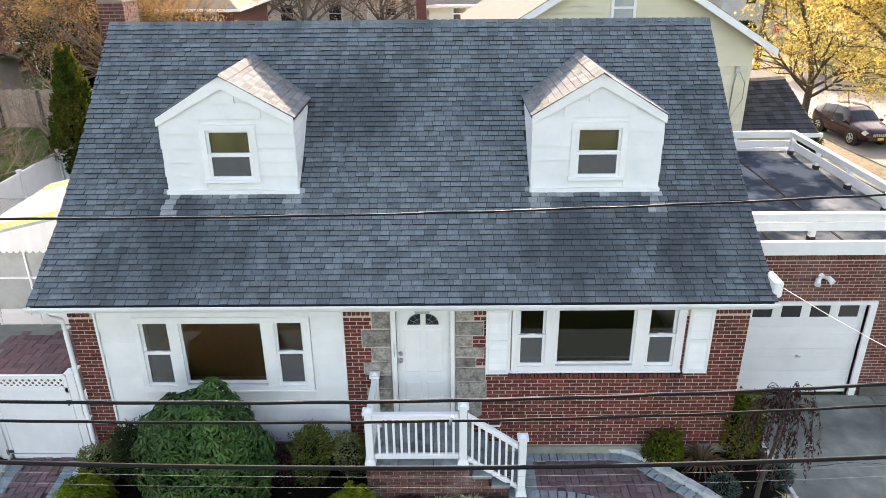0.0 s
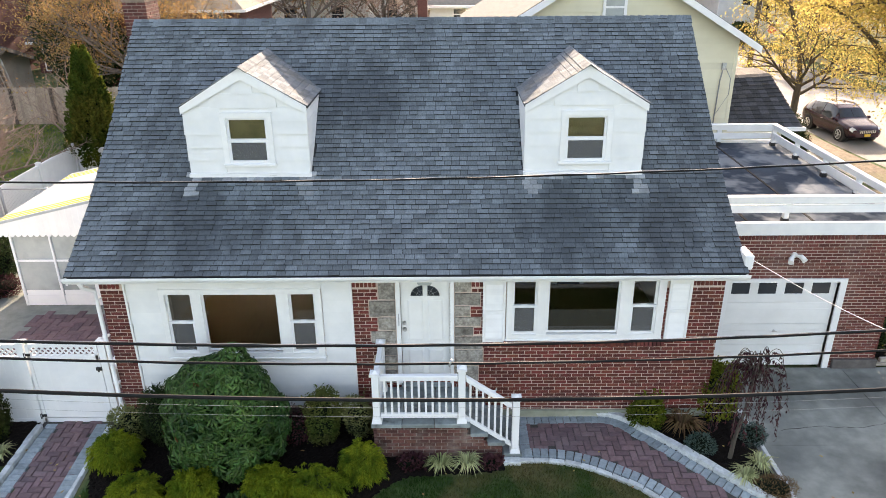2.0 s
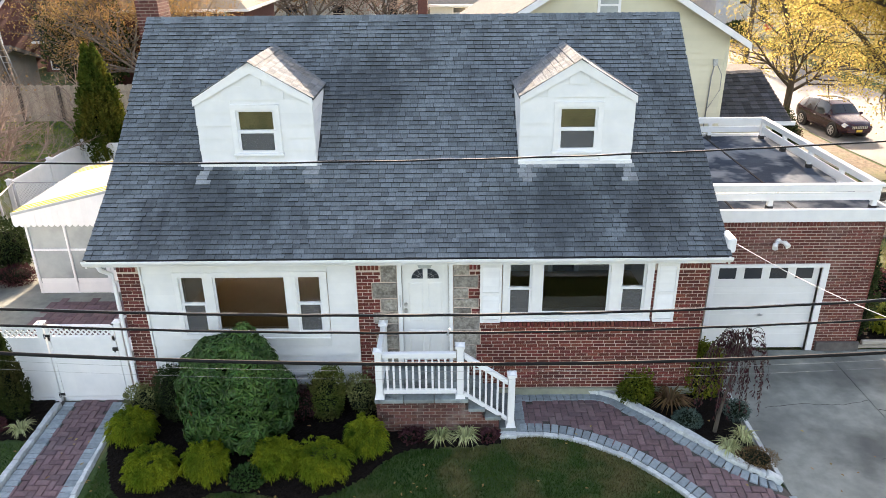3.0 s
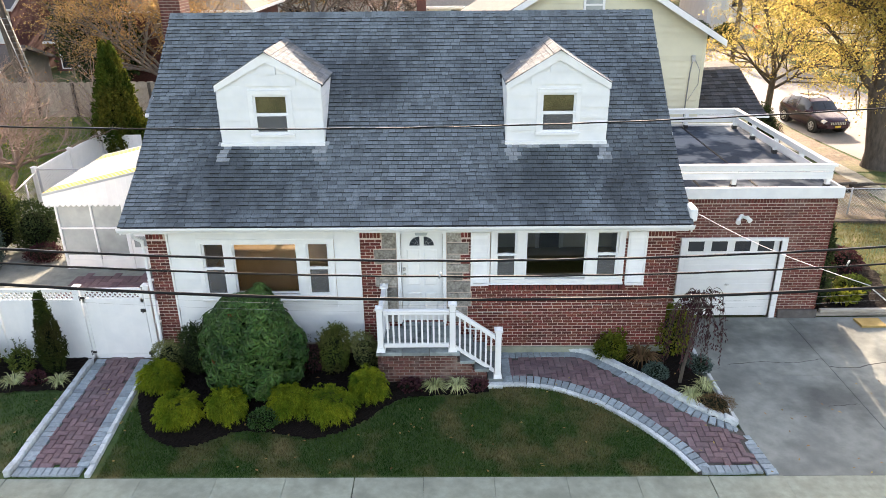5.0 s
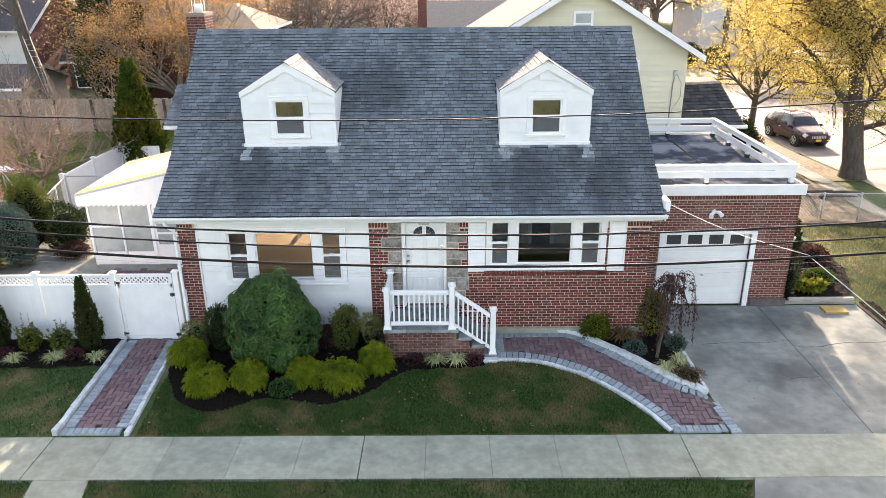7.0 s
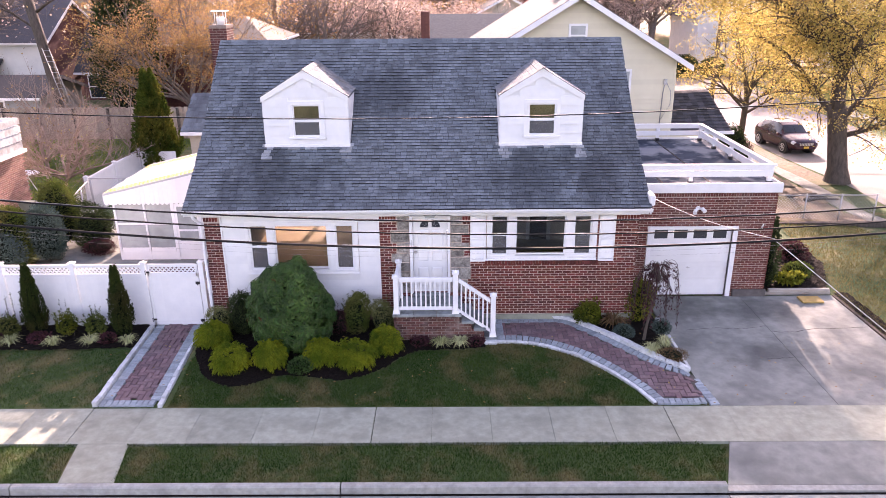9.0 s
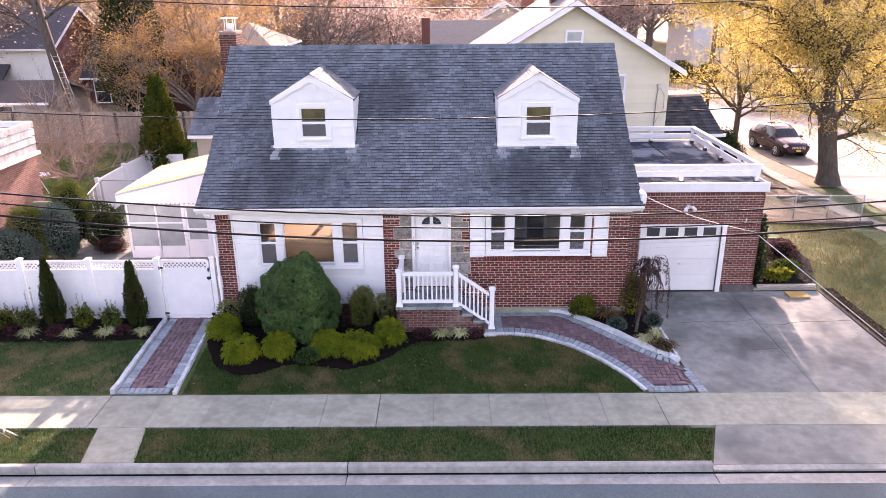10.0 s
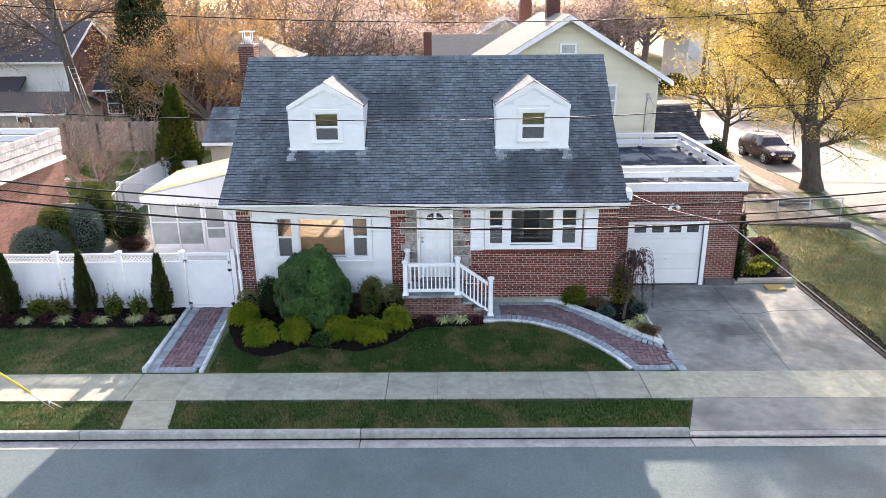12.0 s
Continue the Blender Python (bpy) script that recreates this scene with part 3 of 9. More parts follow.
def under(ob, parent):
    """Makes ob, built in the world's coordinates, a part of parent."""
    if parent is not None:
        ob.parent = parent
        top, off = parent, Vector((0, 0, 0))
        while top is not None:
            if top.type == "EMPTY":
                off += top.location
            top = top.parent
        if parent.type == "EMPTY":
            ob.matrix_parent_inverse = Matrix.Translation(-off)
    return ob


def part(name, bm, material, parent=None, label=""):
    me = bm if isinstance(bm, bpy.types.Mesh) else mesh_of(bm, name)
    if not me.materials:
        me.materials.append(M[material] if isinstance(material, str) else material)
    ob = under(new(name, me), parent)
    return tagged(ob, label) if label else ob


def bevelled(ob, w=0.008, n=1):
    md = ob.modifiers.new("bevel", "BEVEL")
    md.width, md.segments, md.limit_method = w, n, "ANGLE"
    return ob


def B(name, dims, material, parent=None, label="", bev=0.0):
    """One box as a part."""
    bm = bmesh.new()
    box(bm, *dims)
    ob = part(name, bm, material, parent, label)
    return bevelled(ob, bev) if bev else ob


def joined(name, verts, faces, material, parent=None, label="", smooth=False):
    me = bpy.data.meshes.new(name)
    me.from_pydata(verts, [], faces)
    me.materials.append(M[material])
    if smooth:
        me.polygons.foreach_set("use_smooth", [True] * len(me.polygons))
    return under(tagged(new(name, me), label), parent)


def inside(x, y, poly):
    c, j = False, len(poly) - 1
    for i in range(len(poly)):
        (xi, yi), (xj, yj) = poly[i], poly[j]
        if (yi > y) != (yj > y) and x < (xj - xi) * (y - yi) / (yj - yi) + xi:
            c = not c
        j = i
    return c


def smooth(u):
    u = min(1.0, max(0.0, u))
    return u * u * (3 - 2 * u)


def catmull(pts, n=8):
    """A smooth line through plan points."""
    out = []
    for i in range(len(pts) - 1):
        p0, p1, p2, p3 = pts[max(i - 1, 0)], pts[i], pts[i + 1], pts[min(i + 2, len(pts) - 1)]
        for k in range(n):
            t = k / n
            out.append(tuple(0.5 * (2 * b + (c - a) * t + (2 * a - 5 * b + 4 * c - d) * t * t + (3 * b - a - 3 * c + d) * t ** 3)
                             for a, b, c, d in zip(p0, p1, p2, p3)))
    return out + [tuple(pts[-1])]

# ---- ground, road, pavements ----
def land(x, y):
    """Height of the land."""
    if y < -6.0:
        return -0.3 if y > -14.3 else -0.05
    if y < -3.43:
        edge = -0.10 if (x > 5.2 and y < -4.7 and x < 11.6) else -0.02
        return -0.07 if -4.76 < y else edge
    lawn = 0.33 * smooth((y + 3.45) / 2.9)
    left = 0.17 * min(1.0, (y + 3.45) / 3.7)
    right = -0.03 if 5.7 < x < 11.4 else 0.02
    w0 = smooth((x + 6.45) / 0.4)
    w1 = smooth((x - 5.2) / 0.6)
    front = left * (1 - w0) + lawn * w0 * (1 - w1) + right * w1
    back = 0.12 - 0.62 * smooth((x - 12) / 5.5) * smooth((y - 6) / 7) + 0.25 * smooth((y - 14) / 10) * smooth((-x - 5) / 10)
    return front + (back - front) * smooth((y - 2.2) / 2.0)


def axis_steps(lo, hi, fine_lo, fine_hi, step):
    out = [fine_lo + step * i for i in range(int((fine_hi - fine_lo) / step) + 1)]
    d, v = step * 2, fine_hi
    while v < hi:
        v += d
        d *= 1.18
        out.append(v)
    d, v = step * 2, fine_lo
    while v > lo:
        v -= d
        d *= 1.18
        out.insert(0, v)
    return out


gx = axis_steps(-420, 420, -13.0, 13.0, 0.14)
gy = axis_steps(-300, 600, -6.3, 2.6, 0.12)
gv = [(x, y, land(x, y)) for y in gy for x in gx]
nx = len(gx)
gf = [(j * nx + i, j * nx + i + 1, (j + 1) * nx + i + 1, (j + 1) * nx + i) for j in range(len(gy) - 1) for i in range(nx - 1)]
ground = joined("ground", gv, gf, "grass", smooth=True)
tagged(ground, "green and straw-coloured autumn lawn around the houses", "ground", kind="structure")


def sheet(name, poly, z, material, label, category, thick=0.12):
    """A flat slab with a plan outline, its top at z (or at z(x, y))."""
    bm = bmesh.new()
    up = [bm.verts.new((x, y, z(x, y) if callable(z) else z)) for x, y in poly]
    dn = [bm.verts.new((v.co.x, v.co.y, v.co.z - thick)) for v in up]
    bm.faces.new(up)
    for i in range(len(up)):
        j = (i + 1) % len(up)
        bm.faces.new((up[i], dn[i], dn[j], up[j]))
    return tagged(part(name, bm, material), label, category, kind="structure")


sheet("road", [(-200, -6.42), (-200, -14.0), (200, -14.0), (200, -6.42)], -0.15, "asphalt", "blue-grey worn asphalt street in the house's shade", "road")
far_kerb = B("kerb", (-200, 200, -14.3, -14.0, -0.3, 0.0), "kerb")
tagged(far_kerb, "pale concrete kerb across the street", "kerb", kind="structure")

# gutter and kerb stones along the near side
kerb = root("kerb", (0, -6, -0.2), "pale concrete kerb with dark joints beside the grass verge", "kerb", kind="structure")
KJ = [-26.6, -20.4, -14.3, -8.1, -1.93, 5.25]
for a, b in zip(KJ, KJ[1:]):
    bm = bmesh.new()
    prism(bm, [(-6.10, -0.32), (-5.95, -0.32), (-5.95, -0.004), (-5.965, 0.006), (-6.055, 0.004), (-6.085, -0.02)], "x", a + 0.012, b - 0.012)
    part("kerb_stone", bm, "kerb", kerb)
    bm = bmesh.new()
    prism(bm, [(-6.47, -0.3), (-6.47, -0.144), (-6.14, -0.165), (-6.14, -0.3)], "x", a + 0.01, b - 0.01)
    part("gutter_slab", bm, "kerb", kerb)
for a, b in ((5.25, 11.7), (11.7, 17.9), (17.9, 26)):
    bm = bmesh.new()
    top = -0.10 if a < 11 else 0.0
    prism(bm, [(-6.10, -0.32), (-5.95, -0.32), (-5.95, top), (-6.08, top - 0.02)], "x", a + 0.012, b - 0.012)
    part("kerb_stone", bm, "kerb", kerb)
    bm = bmesh.new()
    prism(bm, [(-6.47, -0.3), (-6.47, -0.144), (-6.14, -0.165), (-6.14, -0.3)], "x", a + 0.01, b - 0.01)
    part("gutter_slab", bm, "kerb", kerb)

part("gutter_dirt", (lambda bm: (box(bm, -26.6, 26.0, -6.145, -6.098, -0.3, -0.158), bm)[-1])(bmesh.new()), "mulch", kerb, "black wet dirt in the gutter joint")

# concrete pavement slabs
pavement = root("pavement", (0, -4.1, -0.1), "pale concrete pavement slabs with dark joints", "pavement", kind="structure")
PJ = [-16.4, -15.2, -13.95, -12.7, -11.45, -10.2, -8.97, -7.72, -6.5, -5.3, -3.95, -2.72, -1.5, -0.27, 0.98, 2.26, 3.5, 4.78, 6.1, 7.49, 8.72, 10.0, 11.3, 12.6, 13.9, 15.2]
for a, b in zip(PJ, PJ[1:]):
    g0, g1 = (0.009 if x in (-7.72, -1.5, 4.78, 11.3) else 0.003 for x in (a, b))
    bm = bmesh.new()
    tilt = random.uniform(-0.004, 0.004)
    vs = box(bm, a + g0, b - g1, -4.735, -3.452, -0.12, 0.0)
    for v in vs:
        if v.co.z > -0.1:
            v.co.z += tilt * (v.co.x - a)
    part("slab", bm, "concrete", pavement)
sheet("concrete_strip", [(-7.45, -4.75), (-7.25, -5.945), (-6.20, -5.945), (-6.42, -4.75)], 0.004, "concrete", "narrow concrete strip across the grass verge", "pavement")

drive = root("driveway", (8.6, -0.5, 0), "grey stained concrete driveway with a dark joint", "driveway", kind="structure")
for x0, x1 in ((5.87, 8.618), (8.632, 11.33)):
    for y0, y1, z0, z1 in ((-3.445, -0.32, 0.0, 0.02), (-0.317, 2.27, 0.02, 0.035)):
        bm = bmesh.new()
        vs = box(bm, x0, x1, y0, y1, -0.1, 0.0)
        for v in vs:
            if v.co.z > -0.05:
                v.co.z = z0 if v.co.y < (y0 + y1) / 2 else z1
        part("slab", bm, "drive", drive)
def crack(name, pts, z, w, seed):
    """A thin wandering crack filled with dark dirt."""
    rnd = random.Random(seed)
    line = [(x, y + rnd.uniform(-0.02, 0.02)) for x, y in catmull(pts, 6)]
    bm = bmesh.new()
    rows = []
    for x, y in line:
        k = w * rnd.uniform(0.5, 1.3)
        rows.append([bm.verts.new((x, y - k, z)), bm.verts.new((x, y, z + 0.004)), bm.verts.new((x, y + k, z))])
    for a, b in zip(rows, rows[1:]):
        for i in (0, 1):
            bm.faces.new((a[i], b[i], b[i + 1], a[i + 1]))
    part(name, bm, "crack", drive, "dark hairline crack in the concrete")


crack("crack", [(6.4, 0.12), (7.2, 0.24), (7.9, 0.20), (8.6, 0.33)], 0.0225, 0.010, 1)
crack("crack", [(8.64, 0.02), (9.2, -0.02), (9.7, 0.14), (10.3, 0.18), (11.3, 0.26)], 0.0225, 0.013, 2)
crack("crack", [(7.9, -1.42), (8.25, -1.38), (8.6, -1.36)], 0.013, 0.009, 3)
bm = bmesh.new()
vs = [bm.verts.new(p) for p in ((5.76, -4.745, -0.002), (5.3, -5.945, -0.095), (11.7, -5.945, -0.095), (11.4, -4.745, -0.002))]
dn = [bm.verts.new((v.co.x, v.co.y, -0.25)) for v in vs]
bm.faces.new(vs)
for i in range(4):
    bm.faces.new((vs[i], dn[i], dn[(i + 1) % 4], vs[(i + 1) % 4]))
tagged(part("driveway_apron", bm, "drive"), "grey concrete driveway apron sloping to the street", "driveway", kind="structure")

# side street beyond the corner lot, its far pavement and verges
ROADL = [(18.6, 4), (18.9, 10), (19.1, 16), (18.5, 24), (19.0, 34), (20.5, 46), (18, 62), (8, 80)]
ROADR = [(26.2, 4), (26.6, 14), (26.8, 24), (27.3, 34), (27.6, 46), (28.5, 62), (24, 84)]


def ribbon(name, left, right, lift, material, label, category):
    a, b = catmull(left, 6), catmull(right, 6)
    n = 40
    v, f = [], []
    for i in range(n + 1):
        p = a[int(i / n * (len(a) - 1))]
        q = b[int(i / n * (len(b) - 1))]
        for k in range(7):
            x, y = p[0] + (q[0] - p[0]) * k / 6, p[1] + (q[1] - p[1]) * k / 6
            v.append((x, y, land(x, y) + lift))
    for i in range(n):
        for k in range(6):
            f.append((i * 7 + k, i * 7 + k + 1, (i + 1) * 7 + k + 1, (i + 1) * 7 + k))
    return tagged(joined(name, v, f, material), label, category, kind="structure")


ribbon("side_road", ROADL, ROADR, 0.03, "sideroad", "pale asphalt side street with sunlight in its colour", "road")
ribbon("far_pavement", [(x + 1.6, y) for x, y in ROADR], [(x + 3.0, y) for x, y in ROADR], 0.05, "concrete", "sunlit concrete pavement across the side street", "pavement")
ribbon("far_lawn", [(x + 3.02, y) for x, y in ROADR], [(x + 9.5, y) for x, y in ROADR], 0.045, "sunny_lawn", "green and yellow lawn across the side street, sunlight in its colour", "lawn")
ribbon("side_pavement", [(x - 2.3, y) for x, y in ROADL[:5]], [(x - 1.4, y) for x, y in ROADL[:5]], 0.04, "drive", "concrete pavement beside the side street", "pavement")
ribbon("dirt_verge", [(x - 1.36, y) for x, y in ROADL[2:5]], [(x - 0.15, y) for x, y in ROADL[2:5]], 0.035, "dirt", "bare dirt verge with fallen leaves by the street tree", "verge")
sheet("cross_road", [(14, 66), (60, 62), (60, 72), (14, 76)], lambda x, y: land(x, y) + 0.06, "sideroad", "pale asphalt crossing at the far end", "road")


def strewn(name, poly, n, material, hmin, hmax, width, label, category, seed, lift=0.0, lean=0.6, fall=None):
    """Grass blades, each one triangle, strewn over a plan outline."""
    rnd = random.Random(seed)
    xs, ys = [p[0] for p in poly], [p[1] for p in poly]
    v, f = [], []
    while len(f) < n:
        x, y = rnd.uniform(min(xs), max(xs)), rnd.uniform(min(ys), max(ys))
        if not inside(x, y, poly):
            continue
        z = land(x, y) + lift
        a = rnd.uniform(0, 6.283)
        hgt, w = rnd.uniform(hmin, hmax), width * rnd.uniform(0.6, 1.3)
        dx, dy = math.cos(a), math.sin(a)
        lx, ly = rnd.uniform(-lean, lean) * hgt, rnd.uniform(-lean, lean) * hgt
        i = len(v)
        v += [(x - dx * w, y - dy * w, z), (x + dx * w, y + dy * w, z), (x + lx, y + ly, z + hgt)]
        f.append((i, i + 1, i + 2))
    return tagged(joined(name, v, f, material), label, category, kind="stuff")


# plan lines shared by lawn, beds and walks
BED = catmull([(-6.36, 0.1), (-6.2, -1.1), (-6.05, -1.6), (-5.66, -2.32), (-5.06, -2.68), (-4.62, -2.68), (-4.2, -2.50), (-3.88, -2.34), (-3.3, -2.36), (-2.8, -2.46), (-2.36, -2.50),
               (-1.86, -2.34), (-1.40, -2.04), (-1.14, -1.76), (-0.66, -1.46), (0.27, -1.40), (0.98, -1.32)], 5)
INNER = catmull([(0.98, -1.12), (1.5, -1.10), (2.05, -1.15), (2.65, -1.36), (3.32, -1.76), (3.94, -2.34), (4.36, -2.88), (4.62, -3.44)], 8)
OUTER = catmull([(0.98, 0.12), (1.7, 0.12), (3.05, 0.1), (3.6, -0.36), (4.15, -0.94), (4.66, -1.44), (5.1, -1.84), (5.45, -2.03), (5.84, -2.08)], 8)
LAWN = [(-6.12, -3.44), (-6.14, -1.62)] + BED[10:] + INNER[2:]
strewn("lawn_grass", LAWN, 52000, "blade", 0.03, 0.07, 0.006, "short dark green lawn with a few straw patches", "grass", 3)
strewn("lawn_grass", [(-16, -3.44), (-7.86, -3.44), (-7.86, -1.0), (-16, -1.05)], 26000, "blade", 0.03, 0.07, 0.006, "short lawn with straw-coloured patches along the fence bed", "grass", 4)
strewn("verge_grass", [(-6.22, -5.945), (-6.42, -4.76), (5.70, -4.76), (5.25, -5.945)], 33000, "blade", 0.03, 0.08, 0.006, "green and brown grass verge between pavement and kerb", "grass", 5)
strewn("verge_grass", [(-16, -5.945), (-7.28, -5.945), (-7.48, -4.76), (-16, -4.76)], 21000, "blade", 0.03, 0.08, 0.006, "green grass verge between pavement and kerb", "grass", 6)
strewn("side_lawn_grass", [(11.4, -3.4), (15.2, -3.4), (15.5, 9.2), (12.6, 9.2), (11.5, 2.4)], 26000, "drygrass", 0.04, 0.10, 0.008, "dry yellowish grass beside the driveway", "grass", 7)

strewn("back_lawn_grass", [(-21, 9.2), (-14.1, 9.2), (-14.1, 23.8), (-24, 23.8)], 26000, "lawnbright", 0.05, 0.12, 0.014, "bright green grass in the back yard, sunlight in its colour", "grass", 8)


def mulch_bed(name, poly, lift, label, cell=0.07, seed=1, material="mulch", category="planting bed"):
    """A mound of bark mulch inside a plan outline."""
    rnd = random.Random(seed)
    xs, ys = [p[0] for p in poly], [p[1] for p in poly]
    x0, y0 = min(xs), min(ys)
    ni, nj = int((max(xs) - x0) / cell) + 2, int((max(ys) - y0) / cell) + 2
    idx, v, f = {}, [], []

    def vert(i, j):
        if (i, j) not in idx:
            x, y = x0 + i * cell + rnd.uniform(-0.3, 0.3) * cell, y0 + j * cell + rnd.uniform(-0.3, 0.3) * cell
            idx[i, j] = len(v)
            v.append((x, y, land(x, y) + lift + rnd.uniform(-0.012, 0.02)))
        return idx[i, j]
    for i in range(ni):
        for j in range(nj):
            if inside(x0 + (i + 0.5) * cell, y0 + (j + 0.5) * cell, poly):
                f.append((vert(i, j), vert(i + 1, j), vert(i + 1, j + 1), vert(i, j + 1)))
    ob = joined(name, v, f, material)
    return tagged(ob, label, category, kind="structure")


mulch_bed("planting_bed", BED + [(0.98, -1.0), (-1.28, -1.0), (-1.28, 0.17), (-6.2, 0.17)], 0.045, "dark bark mulch bed along the house front", 0.04, seed=1)
mulch_bed("planting_bed", [(-16.5, -1.02), (-7.85, -0.98), (-7.8, 0.3), (-16.5, 0.3)], 0.04, "dark bark mulch bed along the white fence", seed=2)
TRI = OUTER[16:] + [(5.8, -1.9), (5.78, 0.7), (5.4, 1.6), (4.9, 2.2), (4.9, 0.15), (3.0, 0.15)]
mulch_bed("planting_bed", TRI, 0.06, "dark bark mulch bed edged with granite between walk and driveway", seed=3)
mulch_bed("planting_bed", [(9.4, 2.5), (11.3, 2.5), (12.0, 4.2), (11.9, 6.4), (9.4, 6.4)], 0.16, "dark mulch bed beside the garage behind a timber edge", seed=4)
mulch_bed("planting_bed", [(11.45, -3.4), (11.62, -3.4), (11.9, -1.0), (11.85, 2.4), (11.45, 2.4)], 0.035, "bare dark soil strip along the driveway edge", 0.06, 6)
mulch_bed("corner_yard", [(12.2, 8.85), (16.6, 8.85), (16.75, 15.2), (15.9, 20.5), (13.2, 20.5), (12.0, 14)], 0.03, "bare dirt yard with leaf litter behind the chain-link fence", 0.2, 5, "dirt", "yard")

# ---- the house ----
XL, XR, YF, YB = -6.07, 4.89, 0.15, 8.55
house = root("house", (-0.6, 4.3, 0.3), "white and red brick house with slate-grey roof and two dormers", "house")
front = B("front_wall", (1.15, 3.76, 0.155, 0.42, 0.3, 2.17), "mortar", house, "pale pinkish mortar between the bricks")
for d in ((XL, -4.97, 0.3, 3.5), (-2.28, -0.80, 0.3, 3.5), (0.08, 1.15, 0.3, 3.5), (3.76, XR, 0.3, 3.5), (-4.97, -2.28, 0.3, 1.80), (-4.97, -2.28, 3.06, 3.5),
          (-0.80, 0.08, 0.3, 1.14), (-0.80, 0.08, 3.24, 3.5), (1.15, 3.76, 3.27, 3.5)):
    B("wall_section", (d[0], d[1], 0.155, 0.42, d[2], d[3]), "mortar", house)
# right wall: unseen opening added to light the front room
bm = bmesh.new()
for d in ((0.42, 0.80, 0.3, 3.5), (0.80, 1.95, 0.3, 1.9), (0.80, 1.95, 3.1, 3.5), (1.95, YB, 0.3, 3.5)):
    box(bm, 4.66, XR - 0.016, d[0], d[1], d[2], d[3])
side_r = part("side_wall", bm, "mortar_dark", house, "red brick side wall with an unseen opening added for light")
B("gable_wall", (XR - 0.25, XR - 0.02, 0.5, YB - 0.3, 3.5, 3.6), "siding", house)
# left wall: unseen opening added so the left window looks brighter
bm = bmesh.new()
for d in ((0.42, 6.0, 0.3, 3.5), (6.0, 8.2, 0.3, 1.25), (6.0, 8.2, 3.0, 3.5), (8.2, YB, 0.3, 3.5)):
    box(bm, XL + 0.016, XL + 0.23, d[0], d[1], d[2], d[3])
side_l = part("side_wall", bm, "mortar_dark", house, "red brick side wall with an unseen opening added towards the sun porch")
for xa, xb in ((XL + 0.03, XL + 0.2), (XR - 0.2, XR - 0.03)):
    bm = bmesh.new()
    prism(bm, [(0.4, 3.5), (8.3, 3.5), (4.35, 6.95)], "x", xa, xb)
    part("gable_wall", bm, "siding", house, "white siding in the gable")
# back wall with two windows that let the sun in
bm = bmesh.new()
for d in ((XL, -5.8, 0.3, 3.5), (-5.8, -4.03, 0.3, 1.30), (-5.8, -3.4, 3.0, 3.5), (-4.03, -3.87, 0.3, 3.0), (-3.87, -3.4, 0.3, 1.30), (-3.4, 1.4, 0.3, 3.5), (1.4, 3.2, 0.3, 1.5), (1.4, 3.2, 3.2, 3.5), (3.2, XR, 0.3, 3.5)):
    box(bm, d[0], d[1], YB - 0.25, YB, d[2], d[3])
part("back_wall", bm, "siding", house, "white back wall with windows")
B("foundation", (-1.0, XR + 0.03, 0.10, 0.19, 0.0, 0.52), "concrete", house, "pale cement foundation band", 0.006)
# dull brick colour paints the shadow below the siding on this band
B("foundation", (XL - 0.02, -1.0, 0.12, 0.19, 0.0, 0.60), "brick_dull", house, "foundation band coloured dark for the shadow under the siding")
B("foundation", (XR - 0.2, XR + 0.02, 0.19, 2.28, -0.1, 0.45), "concrete", house)
# rooms
B("floor_boards", (XL + 0.23, 4.66, 0.42, YB - 0.25, 1.02, 1.12), "floorwood", house, "polished oak floor")
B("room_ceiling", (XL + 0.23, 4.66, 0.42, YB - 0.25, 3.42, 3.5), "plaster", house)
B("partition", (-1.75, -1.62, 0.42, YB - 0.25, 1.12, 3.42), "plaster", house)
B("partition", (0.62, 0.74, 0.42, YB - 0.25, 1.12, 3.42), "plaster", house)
B("partition", (0.74, 4.66, 4.3, 4.4, 1.12, 3.42), "darkwall", house, "grey inner wall of the front room")
B("inner_door", (2.66, 3.18, 4.26, 4.296, 1.12, 3.16), "door_brown", house, "dark brown inner door")
B("door_casing", (3.20, 3.30, 4.25, 4.296, 1.12, 3.20), "trim", house)
B("door_casing", (2.55, 2.65, 4.25, 4.296, 1.12, 3.20), "trim", house)
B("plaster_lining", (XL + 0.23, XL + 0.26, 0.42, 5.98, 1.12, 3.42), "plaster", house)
# lining leaves the added light opening free
for d in ((0.42, 0.80, 1.12, 3.42), (0.80, 1.95, 1.12, 1.9), (0.80, 1.95, 3.1, 3.42), (1.95, 4.3, 1.12, 3.42)):
    B("plaster_lining", (4.62, 4.655, *d), "darkwall", house)

# roof: a slightly bell-cast front slope and a straight back slope
PROFILE = [(-0.25, 3.56), (0.35, 3.935), (1.0, 4.36), (2.2, 5.28), (4.35, 7.2)]
RX0, RX1 = -6.40, 5.06
bm = bmesh.new()
outline = PROFILE + [(8.95, 3.56), (8.9, 3.44), (4.35, 7.02), (2.25, 5.12), (1.05, 4.22), (0.38, 3.79), (-0.22, 3.44)]
prism(bm, outline, "x", RX0, RX1)
roof = part("roof", bm, "shingle_edge_shade", house, "dark slate-grey asphalt shingle roof streaked with black")
for xa in (RX0 - 0.015, RX1 - 0.02):
    bm = bmesh.new()
    prism(bm, [(-0.25, 3.53), (0.35, 3.905), (1.0, 4.33), (2.2, 5.25), (4.35, 7.17), (8.95, 3.53), (8.95, 3.4), (4.35, 7.0), (2.2, 5.08), (1.0, 4.16), (0.35, 3.735), (-0.25, 3.38)], "x", xa, xa + 0.035)
    part("rake_board", bm, "trim", house)
